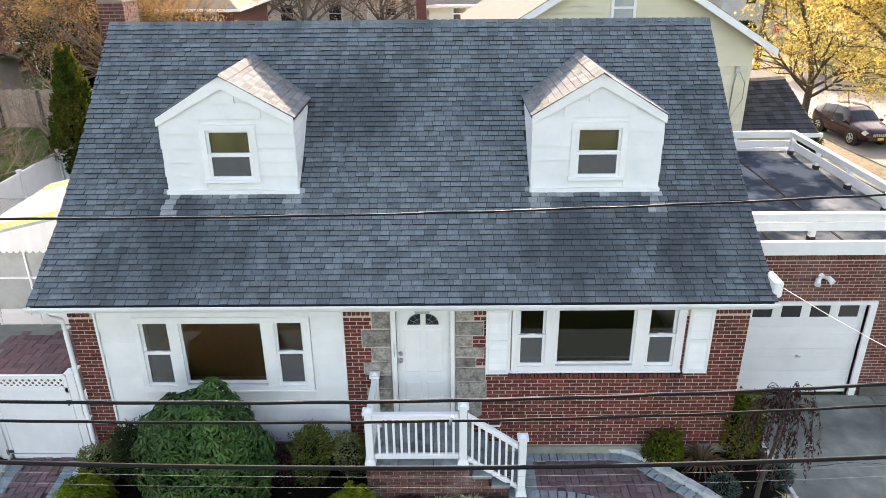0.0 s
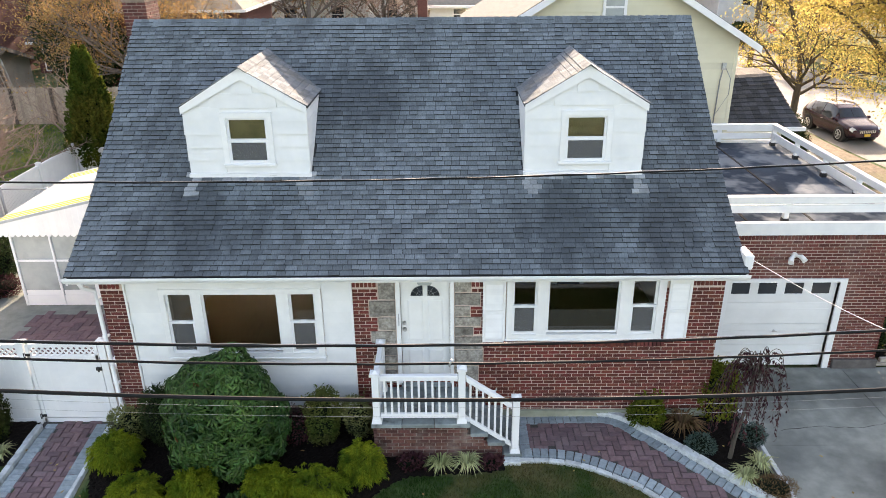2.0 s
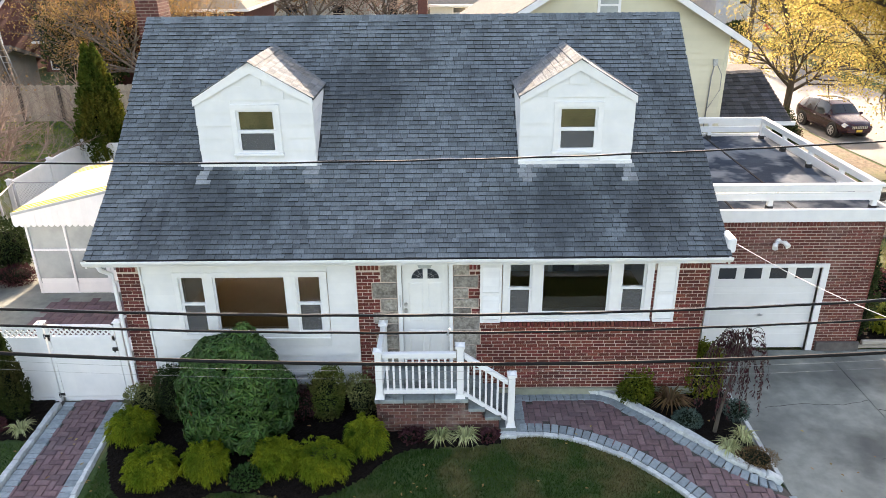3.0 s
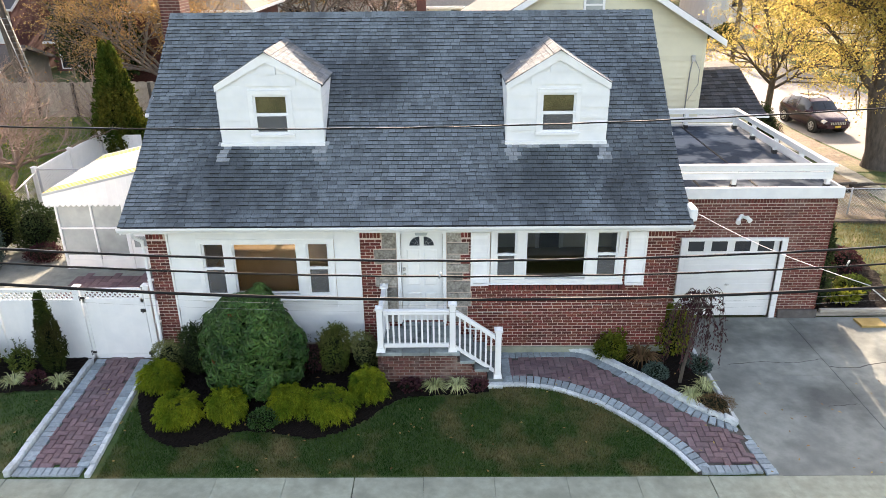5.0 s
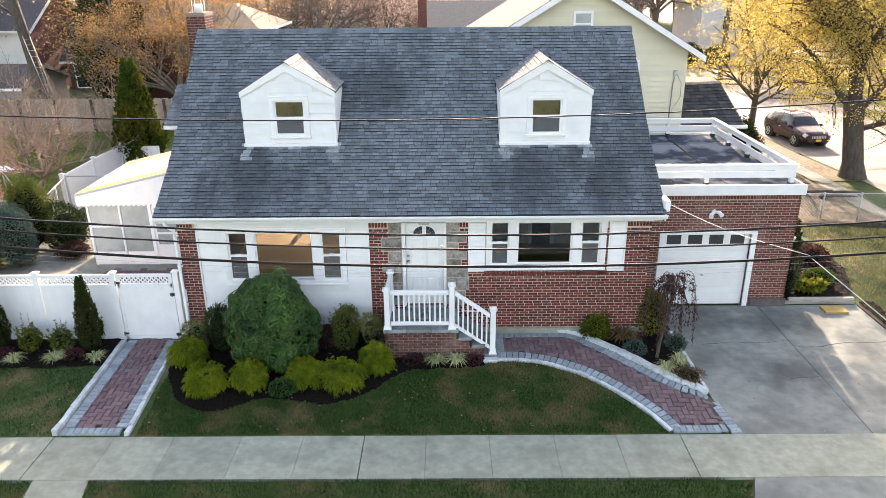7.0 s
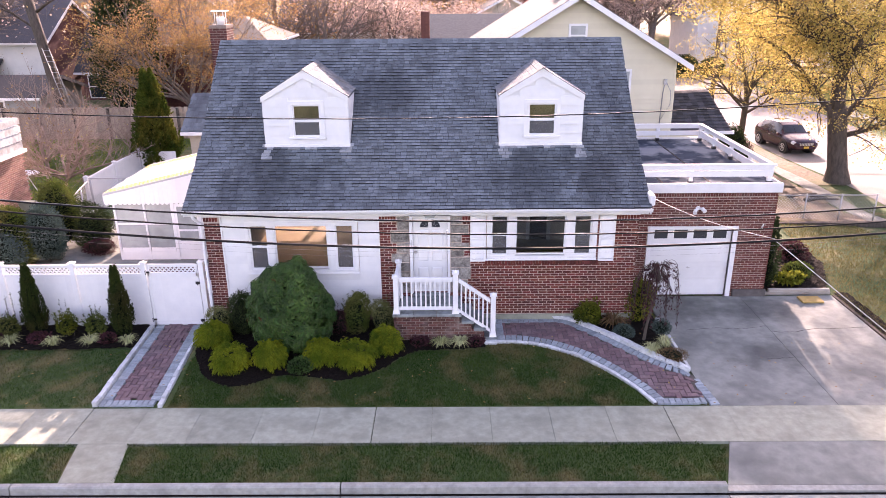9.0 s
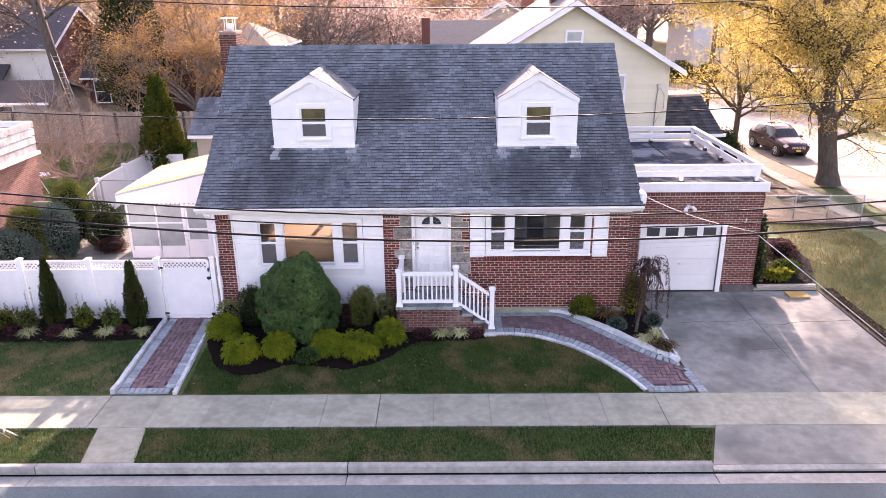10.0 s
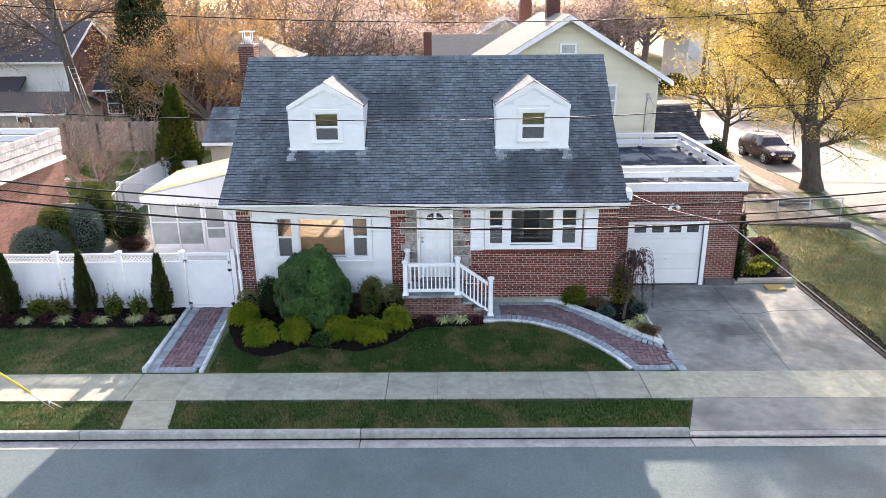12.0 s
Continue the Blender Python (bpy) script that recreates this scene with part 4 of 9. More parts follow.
# eaves: gutter, fascia, soffit
bm = bmesh.new()
prism(bm, [(-0.20, 3.42), (-0.29, 3.44), (-0.33, 3.50), (-0.335, 3.545), (-0.32, 3.545), (-0.315, 3.51), (-0.28, 3.455), (-0.21, 3.44), (-0.205, 3.545), (-0.19, 3.545), (-0.19, 3.42)], "x", RX0 - 0.03, RX1 + 0.03)
part("gutter", bm, "gutter", house, "white gutter along the eaves")
B("fascia", (RX0, RX1, -0.19, -0.155, 3.40, 3.54), "trim", house)
B("soffit", (RX0 + 0.02, RX1 - 0.02, -0.155, 0.19, 3.36, 3.40), "trim", house)
B("frieze_board", (XL, XR + 0.02, 0.11, 0.155, 3.25, 3.36), "trim", house)
B("eave_return", (RX1 - 0.03, RX1 + 0.11, -0.18, 0.25, 3.56, 3.84), "trim", house, "boxed white eave end", 0.03)
B("eave_return", (RX0 - 0.02, RX0 + 0.32, -0.15, 0.42, 3.36, 3.60), "trim", house, "boxed white eave end")
# gutter downpipe
bm = bmesh.new()
tube(bm, [(-6.2, -0.24, 3.44), (-6.2, -0.16, 3.3), (-6.13, 0.06, 3.12), (-6.12, 0.07, 2.9), (-6.11, 0.07, 0.5), (-6.13, 0.0, 0.35), (-6.2, -0.12, 0.26)], 0.04, 8)
dp = part("downpipe", bm, "gutter", house, "white round gutter downpipe")
for z in (1.2, 2.2, 2.95):
    B("pipe_strap", (-6.17, -6.05, 0.06, 0.13, z, z + 0.03), "trim", dp)
# frieze and white siding panel of lapped boards
for k in range(12):
    z0 = 0.66 + k * 0.222
    z1 = min(z0 + 0.225, 3.26)
    ranges = [(-5.62 + 0.012 * (k % 2), -1.67)]
    if z1 > 1.72 and z0 < 3.12:
        ranges = [(-5.62 + 0.012 * (k % 2), -5.03), (-2.18, -1.67)]
    for a, b in ranges:
        bm = bmesh.new()
        prism(bm, [(0.17, z0), (0.116, z0), (0.148, z1), (0.17, z1)], "x", a, b)
        part("siding_board", bm, "siding", front)
for za, zb in ((1.53, 1.70), (3.12, 3.26)):
    B("siding_board", (-5.03, -2.18, 0.114, 0.17, za, zb), "siding", front)
for x in (-5.655, -1.675):
    B("corner_board", (x, x + 0.035, 0.105, 0.17, 0.64, 3.25), "trim", house)


def sash(bm_frame, x0, x1, z0, z1, y, w=0.045, d=0.035):
    box(bm_frame, x0, x1, y, y + d, z0, z0 + w * 1.15)
    box(bm_frame, x0, x1, y, y + d, z1 - w, z1)
    box(bm_frame, x0, x0 + w, y, y + d, z0 + w * 1.15, z1 - w)
    box(bm_frame, x1 - w, x1, y, y + d, z0 + w * 1.15, z1 - w)


def pane_ob(x0, x1, z0, z1, y, parent, material="glass"):
    bm = bmesh.new()
    box(bm, x0, x1, y, y + 0.006, z0, z1)
    ob = part("pane", bm, material, parent)
    ob.visible_shadow = False
    return ob


def double_hung(name, x0, x1, z0, z1, y, parent, label, casing=0.07):
    """A sash window: casing, sill, two sashes, panes."""
    bm = bmesh.new()
    c = casing
    box(bm, x0 - c, x1 + c, y - 0.03, y + 0.10, z1, z1 + c)
    win = part(name, bm, "trim", parent, label)
    B("jamb", (x0 - c, x0, y - 0.03, y + 0.10, z0, z1), "trim", win)
    B("jamb", (x1, x1 + c, y - 0.03, y + 0.10, z0, z1), "trim", win)
    B("window_sill", (x0 - c - 0.02, x1 + c + 0.02, y - 0.06, y + 0.10, z0 - 0.05, z0), "trim", win, "", 0.006)
    zm = (z0 + z1) / 2
    bm = bmesh.new()
    sash(bm, x0, x1, zm - 0.02, z1, y + 0.02)
    part("upper_sash", bm, "vinyl", win)
    bm = bmesh.new()
    sash(bm, x0, x1, z0, zm + 0.02, y - 0.012, 0.05)
    part("lower_sash", bm, "vinyl", win)
    B("sash_lock", ((x0 + x1) / 2 - 0.07, (x0 + x1) / 2 + 0.07, y - 0.005, y + 0.02, zm + 0.02, zm + 0.035), "vinyl", win)
    pane_ob(x0 + 0.04, x1 - 0.04, zm + 0.01, z1 - 0.04, y + 0.034, win)
    pane_ob(x0 + 0.05, x1 - 0.05, z0 + 0.055, zm - 0.02, y + 0.004, win, "screen")
    return win


def picture_set(parent, xs, z0, z1, zp0, y, label, sill):
    """A picture window between two narrow sash windows. xs: left edge, its sash, the big pane, the right sash, right edge."""
    a, b, c, d, e, f, g, h = xs
    bm = bmesh.new()
    box(bm, a, h, y - 0.03, y + 0.14, z1, z1 + 0.10)
    win = part("window", bm, "trim", parent, label)
    B("jamb", (a, b, y - 0.03, y + 0.14, z0, z1), "trim", win)
    B("jamb", (g, h, y - 0.03, y + 0.14, z0, z1), "trim", win)
    B("mullion", (c, d, y - 0.025, y + 0.14, z0, z1), "trim", win)
    B("mullion", (e, f, y - 0.025, y + 0.14, z0, z1), "trim", win)
    B("bottom_rail", (a, h, y - 0.03, y + 0.14, z0 - 0.085, z0), "trim", win)
    B("window_sill", (a - 0.02, h + 0.02, y - 0.05, y + 0.05, z0 - 0.125, z0 - 0.085), "trim", win, "", 0.008)
    for x0, x1 in ((b, c), (f, g)):
        zm = (z0 + z1) / 2 + 0.02
        bm = bmesh.new()
        sash(bm, x0, x1, zm - 0.025, z1, y + 0.035, 0.04)
        part("upper_sash", bm, "vinyl", win)
        bm = bmesh.new()
        sash(bm, x0, x1, z0, zm + 0.025, y, 0.045)
        part("lower_sash", bm, "vinyl", win)
        B("sash_lock", ((x0 + x1) / 2 - 0.06, (x0 + x1) / 2 + 0.06, y + 0.01, y + 0.035, zm + 0.025, zm + 0.04), "vinyl", win)
        pane_ob(x0 + 0.035, x1 - 0.035, zm + 0.01, z1 - 0.035, y + 0.05, win)
        pane_ob(x0 + 0.04, x1 - 0.04, z0 + 0.05, zm - 0.02, y + 0.016, win, "screen")
    bm = bmesh.new()
    sash(bm, d, e, zp0, z1, y + 0.02, 0.035)
    part("picture_frame", bm, "vinyl", win)
    pane_ob(d + 0.03, e - 0.03, zp0 + 0.035, z1 - 0.03, y + 0.035, win)
    return win


picture_set(house, (-5.04, -4.95, -4.48, -4.31, -2.96, -2.77, -2.30, -2.19), 1.83, 3.03, 1.86, 0.12, "white three-part picture window above the shrubs", 0)
picture_set(house, (1.08, 1.18, 1.62, 1.80, 3.07, 3.27, 3.73, 3.86), 2.18, 3.25, 2.20, 0.12, "white three-part picture window between shutters", 0)


def louvred_shutter(x0, x1, z0, z1):
    bm = bmesh.new()
    box(bm, x0, x0 + 0.045, 0.105, 0.145, z0, z1)
    box(bm, x1 - 0.045, x1, 0.105, 0.145, z0, z1)
    for z in (z0, (z0 + z1) / 2 - 0.03, z1 - 0.06):
        box(bm, x0 + 0.045, x1 - 0.045, 0.107, 0.143, z, z + 0.06)
    sh_ = part("shutter", bm, "trim", house, "white louvred shutter")
    z = z0 + 0.07
    while z < z1 - 0.09:
        bm = bmesh.new()
        prism(bm, [(0.112, z), (0.118, z), (0.138, z + 0.04), (0.132, z + 0.04)], "x", x0 + 0.045, x1 - 0.045)
        part("slat", bm, "trim", sh_)
        z += 0.042


louvred_shutter(0.66, 1.06, 2.02, 3.24)
louvred_shutter(3.92, 4.32, 2.02, 3.24)

# front door
bm = bmesh.new()
box(bm, -0.88, -0.80, 0.11, 0.30, 1.12, 3.30)
box(bm, 0.08, 0.15, 0.11, 0.30, 1.12, 3.30)
box(bm, -0.80, 0.08, 0.11, 0.30, 3.22, 3.30)
part("door_frame", bm, "trim", house)
bm = bmesh.new()
box(bm, -0.795, 0.075, 0.185, 0.225, 1.16, 3.215)
door = part("door", bm, "doorpaint", house, "white panelled front door with a half-round light")
for x0, x1 in ((-0.68, -0.40), (-0.32, -0.04)):
    for z0, z1 in ((1.32, 1.85), (2.02, 2.86)):
        bm = bmesh.new()
        vs = box(bm, x0, x1, 0.172, 0.184, z0, z1)
        for v in vs:
            if v.co.y < 0.18:
                v.co.x += 0.03 if v.co.x < (x0 + x1) / 2 else -0.03
                v.co.z += 0.03 if v.co.z < (z0 + z1) / 2 else -0.03
        part("door_panel", bm, "doorpaint", door)
# half-round light: two glazed quarters with lead bars
for s in (-1, 1):
    bm = bmesh.new()
    c = (-0.36 + s * 0.045, 2.94)
    pts = [c] + [(c[0] + s * 0.21 * math.cos(a), c[1] + 0.20 * math.sin(a)) for a in [i * math.pi / 2 / 10 for i in range(11)]]
    prism(bm, [(p[0], p[1]) for p in pts], "y", 0.172, 0.184)
    fan = part("fan_light", bm, "darkglass", door, "dark leaded half-round glass")
    for a in (0.0, 0.5, 1.05, 1.5708):
        bm = bmesh.new()
        tube(bm, [(c[0], 0.168, c[1]), (c[0] + s * 0.21 * math.cos(a), 0.168, c[1] + 0.20 * math.sin(a))], 0.0035, 5)
        part("lead_bar", bm, "lead", fan)
    for r in (0.11, 0.21):
        bm = bmesh.new()
        tube(bm, [(c[0] + s * r * math.cos(i * 0.157), 0.168, c[1] + r * 0.95 * math.sin(i * 0.157)) for i in range(11)], 0.0035, 5)
        part("lead_bar", bm, "lead", fan)
B("paper_notice", (-0.40, -0.32, 0.166, 0.17, 2.96, 3.12), "paper", door, "small paper notice taped to the door light")
for z, r in ((2.40, 0.032), (2.27, 0.036)):
    bm = bmesh.new()
    tube(bm, [(-0.735, 0.184, z), (-0.735, 0.15, z), (-0.735, 0.14, z), (-0.735, 0.115, z)], [r, r * 0.6, r, r * 0.7], 12)
    part("door_knob", bm, "chrome", door, "brushed metal knob and lock")
B("mail_slot", (-0.845, -0.83, 0.095, 0.11, 2.38, 2.62), "galv", house, "small metal box by the door")
B("threshold", (-0.82, 0.10, 0.05, 0.30, 1.10, 1.15), "bluestone", house)
# lamp above the door
bm = bmesh.new()
prism(bm, [(-0.50, 3.31), (-0.22, 3.31), (-0.25, 3.24), (-0.47, 3.24)], "y", -0.02, 0.12)
lampob = part("porch_lamp", bm, "frost", house, "small bracket lamp over the front door")
B("lamp_cap", (-0.51, -0.21, -0.03, 0.13, 3.31, 3.33), "blackiron", lampob)


# dormers
def dormer(x0, x1):
    mid = (x0 + x1) / 2
    zb, ze, zp, yf = 4.72, 6.0, 6.66, 1.52
    wall_pts = [(x0, zb), (x1, zb), (x1, ze - 0.04), (mid, zp - 0.05), (x0, ze - 0.04)]
    wx = (x1 - x0) / 2
    wcx, hw, wz0, wz1 = mid + 0.02, 0.365, 4.98, 5.82
    bm = bmesh.new()
    yb = 3.9
    # front wall round the window
    box(bm, x0 + 0.02, wcx - hw, yf + 0.02, yf + 0.12, zb - 0.1, ze - 0.05)
    box(bm, wcx + hw, x1 - 0.02, yf + 0.02, yf + 0.12, zb - 0.1, ze - 0.05)
    box(bm, wcx - hw, wcx + hw, yf + 0.02, yf + 0.12, zb - 0.1, wz0)
    box(bm, wcx - hw, wcx + hw, yf + 0.02, yf + 0.12, wz1, ze - 0.05)
    prism(bm, [(x0 + 0.02, ze - 0.05), (x1 - 0.02, ze - 0.05), (mid, zp - 0.08)], "y", yf + 0.02, yf + 0.12)
    box(bm, x0 + 0.02, x0 + 0.10, yf + 0.12, 3.1, zb - 0.1, ze - 0.05)
    box(bm, x1 - 0.10, x1 - 0.02, yf + 0.12, 3.1, zb - 0.1, ze - 0.05)
    dw = part("dormer", bm, "siding", house, "white gabled dormer with lapped siding")
    # lapped boards on the front
    k, z = 0, zb + 0.07
    while z < zp - 0.22:
        z1 = z + 0.245
        if z < ze - 0.1:
            a0, a1 = x0 - (0.008 if k % 2 else -0.004), x1 + (0.008 if k % 2 else -0.004)
        else:
            f = max(0.0, (zp - 0.06 - z1) / (zp - ze))
            a0, a1 = mid - wx * f, mid + wx * f
        spans = [(a0, a1)]
        if z1 > wz0 - 0.1 and z < wz1 + 0.02:
            spans = [(a0, wcx - hw - 0.09), (wcx + hw + 0.09, a1)]
        for sa, sb in spans:
            if sb - sa > 0.05:
                bm = bmesh.new()
                prism(bm, [(yf + 0.022, z), (yf - 0.010, z), (yf + 0.014, z1), (yf + 0.022, z1)], "x", sa, sb)
                part("siding_board", bm, "siding", dw)
        z, k = z1 - 0.003, k + 1
    for xs_, xe_ in ((x0 - 0.004, x0 + 0.022), (x1 - 0.022, x1 + 0.004)):
        for j in range(5):
            zz = zb + 0.05 + j * 0.245
            B("siding_board", (xs_ - 0.006, xe_ + 0.006, yf + 0.03, 3.0, zz, min(zz + 0.238, ze - 0.06)), "siding", dw)
    B("apron_flashing", (x0 - 0.02, x1 + 0.02, yf - 0.05, yf + 0.02, zb, zb + 0.075), "trim", dw)
    # rake boards
    for s in (-1, 1):
        bm = bmesh.new()
        e = mid + s * (wx + 0.022)
        prism(bm, [(mid, zp + 0.03), (e, ze + 0.02), (e, ze - 0.11), (mid, zp - 0.17)], "y", yf - 0.034, yf - 0.012)
        part("rake_board", bm, "trim", dw)
    double_hung("window", wcx - hw, wcx + hw, wz0, wz1, yf + 0.0, house, "white sash window of the dormer", 0.095)
    # added panel: carries the upper pane's reflection as colour
    B("window_blind", (wcx - hw + 0.02, wcx + hw - 0.02, yf + 0.085, yf + 0.092, (wz0 + wz1) / 2 - 0.05, wz1 - 0.02), "pane_reflection", house, "added panel painted like the olive-beige reflection in the upper pane")
    # little roof: two slopes back to the main roof
    for s in (-1, 1):
        v = []
        e = mid + s * (wx + 0.035)
        slope = (zp - ze) / (wx + 0.03)
        ez = zp + 0.03 - slope * (wx + 0.035)
        pts = [(mid, yf - 0.02, zp + 0.03), (e, yf - 0.02, ez), (e, 3.05, ez), (mid, 3.85, zp + 0.03)]
        bm = bmesh.new()
        up = [bm.verts.new(p) for p in pts]
        dnv = [bm.verts.new((p[0], p[1], p[2] - 0.045)) for p in pts]
        bm.faces.new(up)
        bm.faces.new(dnv[::-1])
        for i in range(4):
            bm.faces.new((up[i], dnv[i], dnv[(i + 1) % 4], up[(i + 1) % 4]))
        dr = part("dormer_roof", bm, "shingle_edge_shade", house, "pale worn shingle slope")
        # shingles of this slope
        rows = 11
        for r in range(rows):
            for c_ in range(15):
                u0, u1 = r / rows, (r + 1.06) / rows
                y0 = yf - 0.03 + (c_ - 0.5 * (r % 2)) * 0.172
                y1 = y0 + 0.166
                xa, xb = mid + s * (wx + 0.045) * (1 - u0), mid + s * (wx + 0.045) * (1 - min(u1, 1))
                za, zbv = zp + 0.045 - slope * abs(xa - mid), zp + 0.036 - slope * abs(xb - mid)
                lim = 3.05 + 0.8 * u0
                y0, y1 = max(y0, yf - 0.03), min(y1, lim)
                if y1 - y0 < 0.06:
                    continue
                bm = bmesh.new()
                q = [bm.verts.new(p) for p in ((xa, y0, za), (xa, y1, za), (xb, y1, zbv), (xb, y0, zbv))]
                w_ = [bm.verts.new(p) for p in ((xa, y0, za - 0.02), (xa, y1, za - 0.02), (xb, y1, zbv - 0.012), (xb, y0, zbv - 0.012))]
                bm.faces.new(q)
                for i in range(4):
                    bm.faces.new((q[i], w_[i], w_[(i + 1) % 4], q[(i + 1) % 4]))
                part("shingle", bm, "shingle_pale", dr)
    y = yf - 0.08
    while y < 3.75:
        bm = bmesh.new()
        prism(bm, [(mid - 0.13, zp - 0.025), (mid, zp + 0.062), (mid + 0.13, zp - 0.025), (mid + 0.13, zp - 0.04), (mid, zp + 0.045), (mid - 0.13, zp - 0.04)], "y", y, y + 0.15)
        part("ridge_cap", bm, "shingle_pale", dw)
        y += 0.142
    return dw


dormer(-4.66, -2.46)
dormer(1.45, 3.59)

# chimney at the gable
bm = bmesh.new()
box(bm, -6.93, -6.45, 5.15, 5.85, 0.0, 7.55)
chimney = part("chimney", bm, "mortar_brown", house, "red brick chimney with a metal cap at the gable end")
B("chimney_crown", (-6.95, -6.43, 5.13, 5.87, 7.53, 7.60), "mortar_brown", chimney, "thin cement cap")
bm = bmesh.new()
tube(bm, [(-6.69, 5.5, 7.6), (-6.69, 5.5, 7.82)], 0.12, 12)
for dx, dy in ((-0.13, -0.13), (0.13, -0.13), (-0.13, 0.13), (0.13, 0.13)):
    tube(bm, [(-6.69 + dx, 5.5 + dy, 7.6), (-6.69 + dx, 5.5 + dy, 7.98)], 0.012, 5)
box(bm, -6.90, -6.48, 5.29, 5.71, 7.97, 8.0)
part("chimney_cap", bm, "trim", chimney, "white metal chimney cap")

# ---- garage wing with a roof deck ----
garage = root("garage", (7.1, 4.5, 0.0), "red brick garage with a white door and a railed flat roof", "garage")
GX0, GX1, GY = 4.90, 9.33, 2.28
bm = bmesh.new()
box(bm, GX0, 5.90, GY + 0.02, GY + 0.25, -0.1, 3.2)
box(bm, 8.20, GX1 - 0.016, GY + 0.02, GY + 0.25, -0.1, 3.2)
box(bm, 5.90, 8.20, GY + 0.02, GY + 0.25, 2.16, 3.2)
gwall = part("front_wall", bm, "mortar_dark", garage, "weathered dark red brick wall")
bm = bmesh.new()
box(bm, GX1 - 0.25, GX1 - 0.016, GY + 0.25, 8.6, -0.3, 3.2)
box(bm, GX0, GX1 - 0.25, 8.35, 8.6, -0.3, 3.2)
gside = part("side_wall", bm, "farbrick", garage)
bm = bmesh.new()
box(bm, GX0 + 0.02, GX1 + 0.0, GY + 0.05, 8.62, 3.2, 3.36)
part("flat_roof", bm, "membrane", garage, "black flat roof membrane with its pale sheen painted in patches")
for x in (6.15, 7.5):
    B("membrane_seam", (x, x + 0.05, GY + 0.1, 8.55, 3.36, 3.372), "rubber", garage)
bm = bmesh.new()
box(bm, GX0 + 0.02, GX1 + 0.07, GY - 0.06, GY + 0.05, 3.19, 3.46)
box(bm, GX1 + 0.0, GX1 + 0.07, GY + 0.05, 8.66, 3.19, 3.44)
box(bm, GX0 + 0.02, GX1, 8.62, 8.68, 3.19, 3.44)
bevelled(part("roof_fascia", bm, "trim", garage, "white fascia board round the flat roof"), 0.008)
# deck railing
rail = part("railing", (lambda bm: (box(bm, GX0 + 0.1, 9.22, 2.40, 2.54, 3.90, 3.95), bm)[-1])(bmesh.new()), "trim", garage, "white two-rail deck railing")
B("rail_board", (GX0 + 0.1, 9.15, 2.43, 2.47, 3.60, 3.77), "trim", rail)
B("rail_board", (GX0 + 0.1, 9.15, 2.43, 2.47, 3.79, 3.90), "trim", rail)
for a in (0, 1):
    B("rail_board", (9.06, 9.10, 2.5, 8.35, 3.56 + a * 0.25, 3.72 + a * 0.22), "trim", rail)
    B("rail_board", (5.1, 9.1, 8.33, 8.37, 3.56 + a * 0.25, 3.72 + a * 0.22), "trim", rail)
B("top_rail", (9.01, 9.15, 2.54, 8.42, 3.93, 3.97), "trim", rail)
B("top_rail", (5.1, 9.01, 8.28, 8.42, 3.93, 3.97), "trim", rail)
for x, y in ((6.9, 2.52), (9.08, 2.5), (9.13, 4.0), (9.13, 5.5), (9.13, 7.0), (9.08, 8.3), (7.6, 8.4), (6.1, 8.4)):
    p_ = B("rail_post", (x - 0.05, x + 0.05, y - 0.05, y + 0.05, 3.36, 3.93), "trim", rail)
    B("post_shoe", (x - 0.06, x + 0.06, y - 0.06, y + 0.06, 3.36, 3.46), "blackiron", p_)
# garage door
bm = bmesh.new()
box(bm, 5.78, 5.90, GY - 0.03, GY + 0.2, 0.0, 2.20)
box(bm, 8.20, 8.33, GY - 0.03, GY + 0.2, 0.0, 2.20)
box(bm, 5.90, 8.20, GY - 0.03, GY + 0.2, 2.12, 2.20)
part("door_frame", bm, "trim", garage)
gd = B("garage_door", (5.90, 8.20, GY + 0.10, GY + 0.14, 0.04, 2.12), "gdoor", garage, "white sectional garage door with four small lights")
for k in range(4):
    z0, z1 = 0.05 + k * 0.518, 0.05 + k * 0.518 + 0.512
    if k < 3:
        s_ = B("door_section", (5.91, 8.19, GY + 0.085, GY + 0.10, z0, z1), "gdoor", gd)
        bevelled(s_, 0.006)
        B("section_rib", (5.91, 8.19, GY + 0.078, GY + 0.085, z0 + 0.15, z0 + 0.36), "gdoor", s_)
    else:
        bm = bmesh.new()
        xs_ = [5.91, 6.00, 6.38, 6.56, 6.94, 7.12, 7.50, 7.68, 8.06, 8.19]
        box(bm, 5.91, 8.19, GY + 0.085, GY + 0.10, z0, z0 + 0.20)
        box(bm, 5.91, 8.19, GY + 0.085, GY + 0.10, z1 - 0.05, z1)
        for i in range(0, 10, 2):
            box(bm, xs_[i], xs_[i + 1], GY + 0.085, GY + 0.10, z0 + 0.20, z1 - 0.05)
        s_ = part("door_section", bm, "gdoor", gd)
        for i in range(1, 9, 2):
            B("pane", (xs_[i] - 0.005, xs_[i + 1] + 0.005, GY + 0.092, GY + 0.099, z0 + 0.195, z1 - 0.045), "darkglass", s_)
bm = bmesh.new()
tube(bm, [(7.05, GY + 0.085, 0.92), (7.05, GY + 0.04, 0.92)], 0.022, 8)
box(bm, 7.0, 7.10, GY + 0.03, GY + 0.045, 0.91, 0.93)
part("door_handle", bm, "chrome", gd)
# flood lamp on the garage wall
bm = bmesh.new()
tube(bm, [(7.12, GY + 0.02, 2.74), (7.12, GY - 0.03, 2.74)], 0.06, 12)
fl = part("flood_lamp", bm, "trim", garage, "white twin security lamp on the brick")
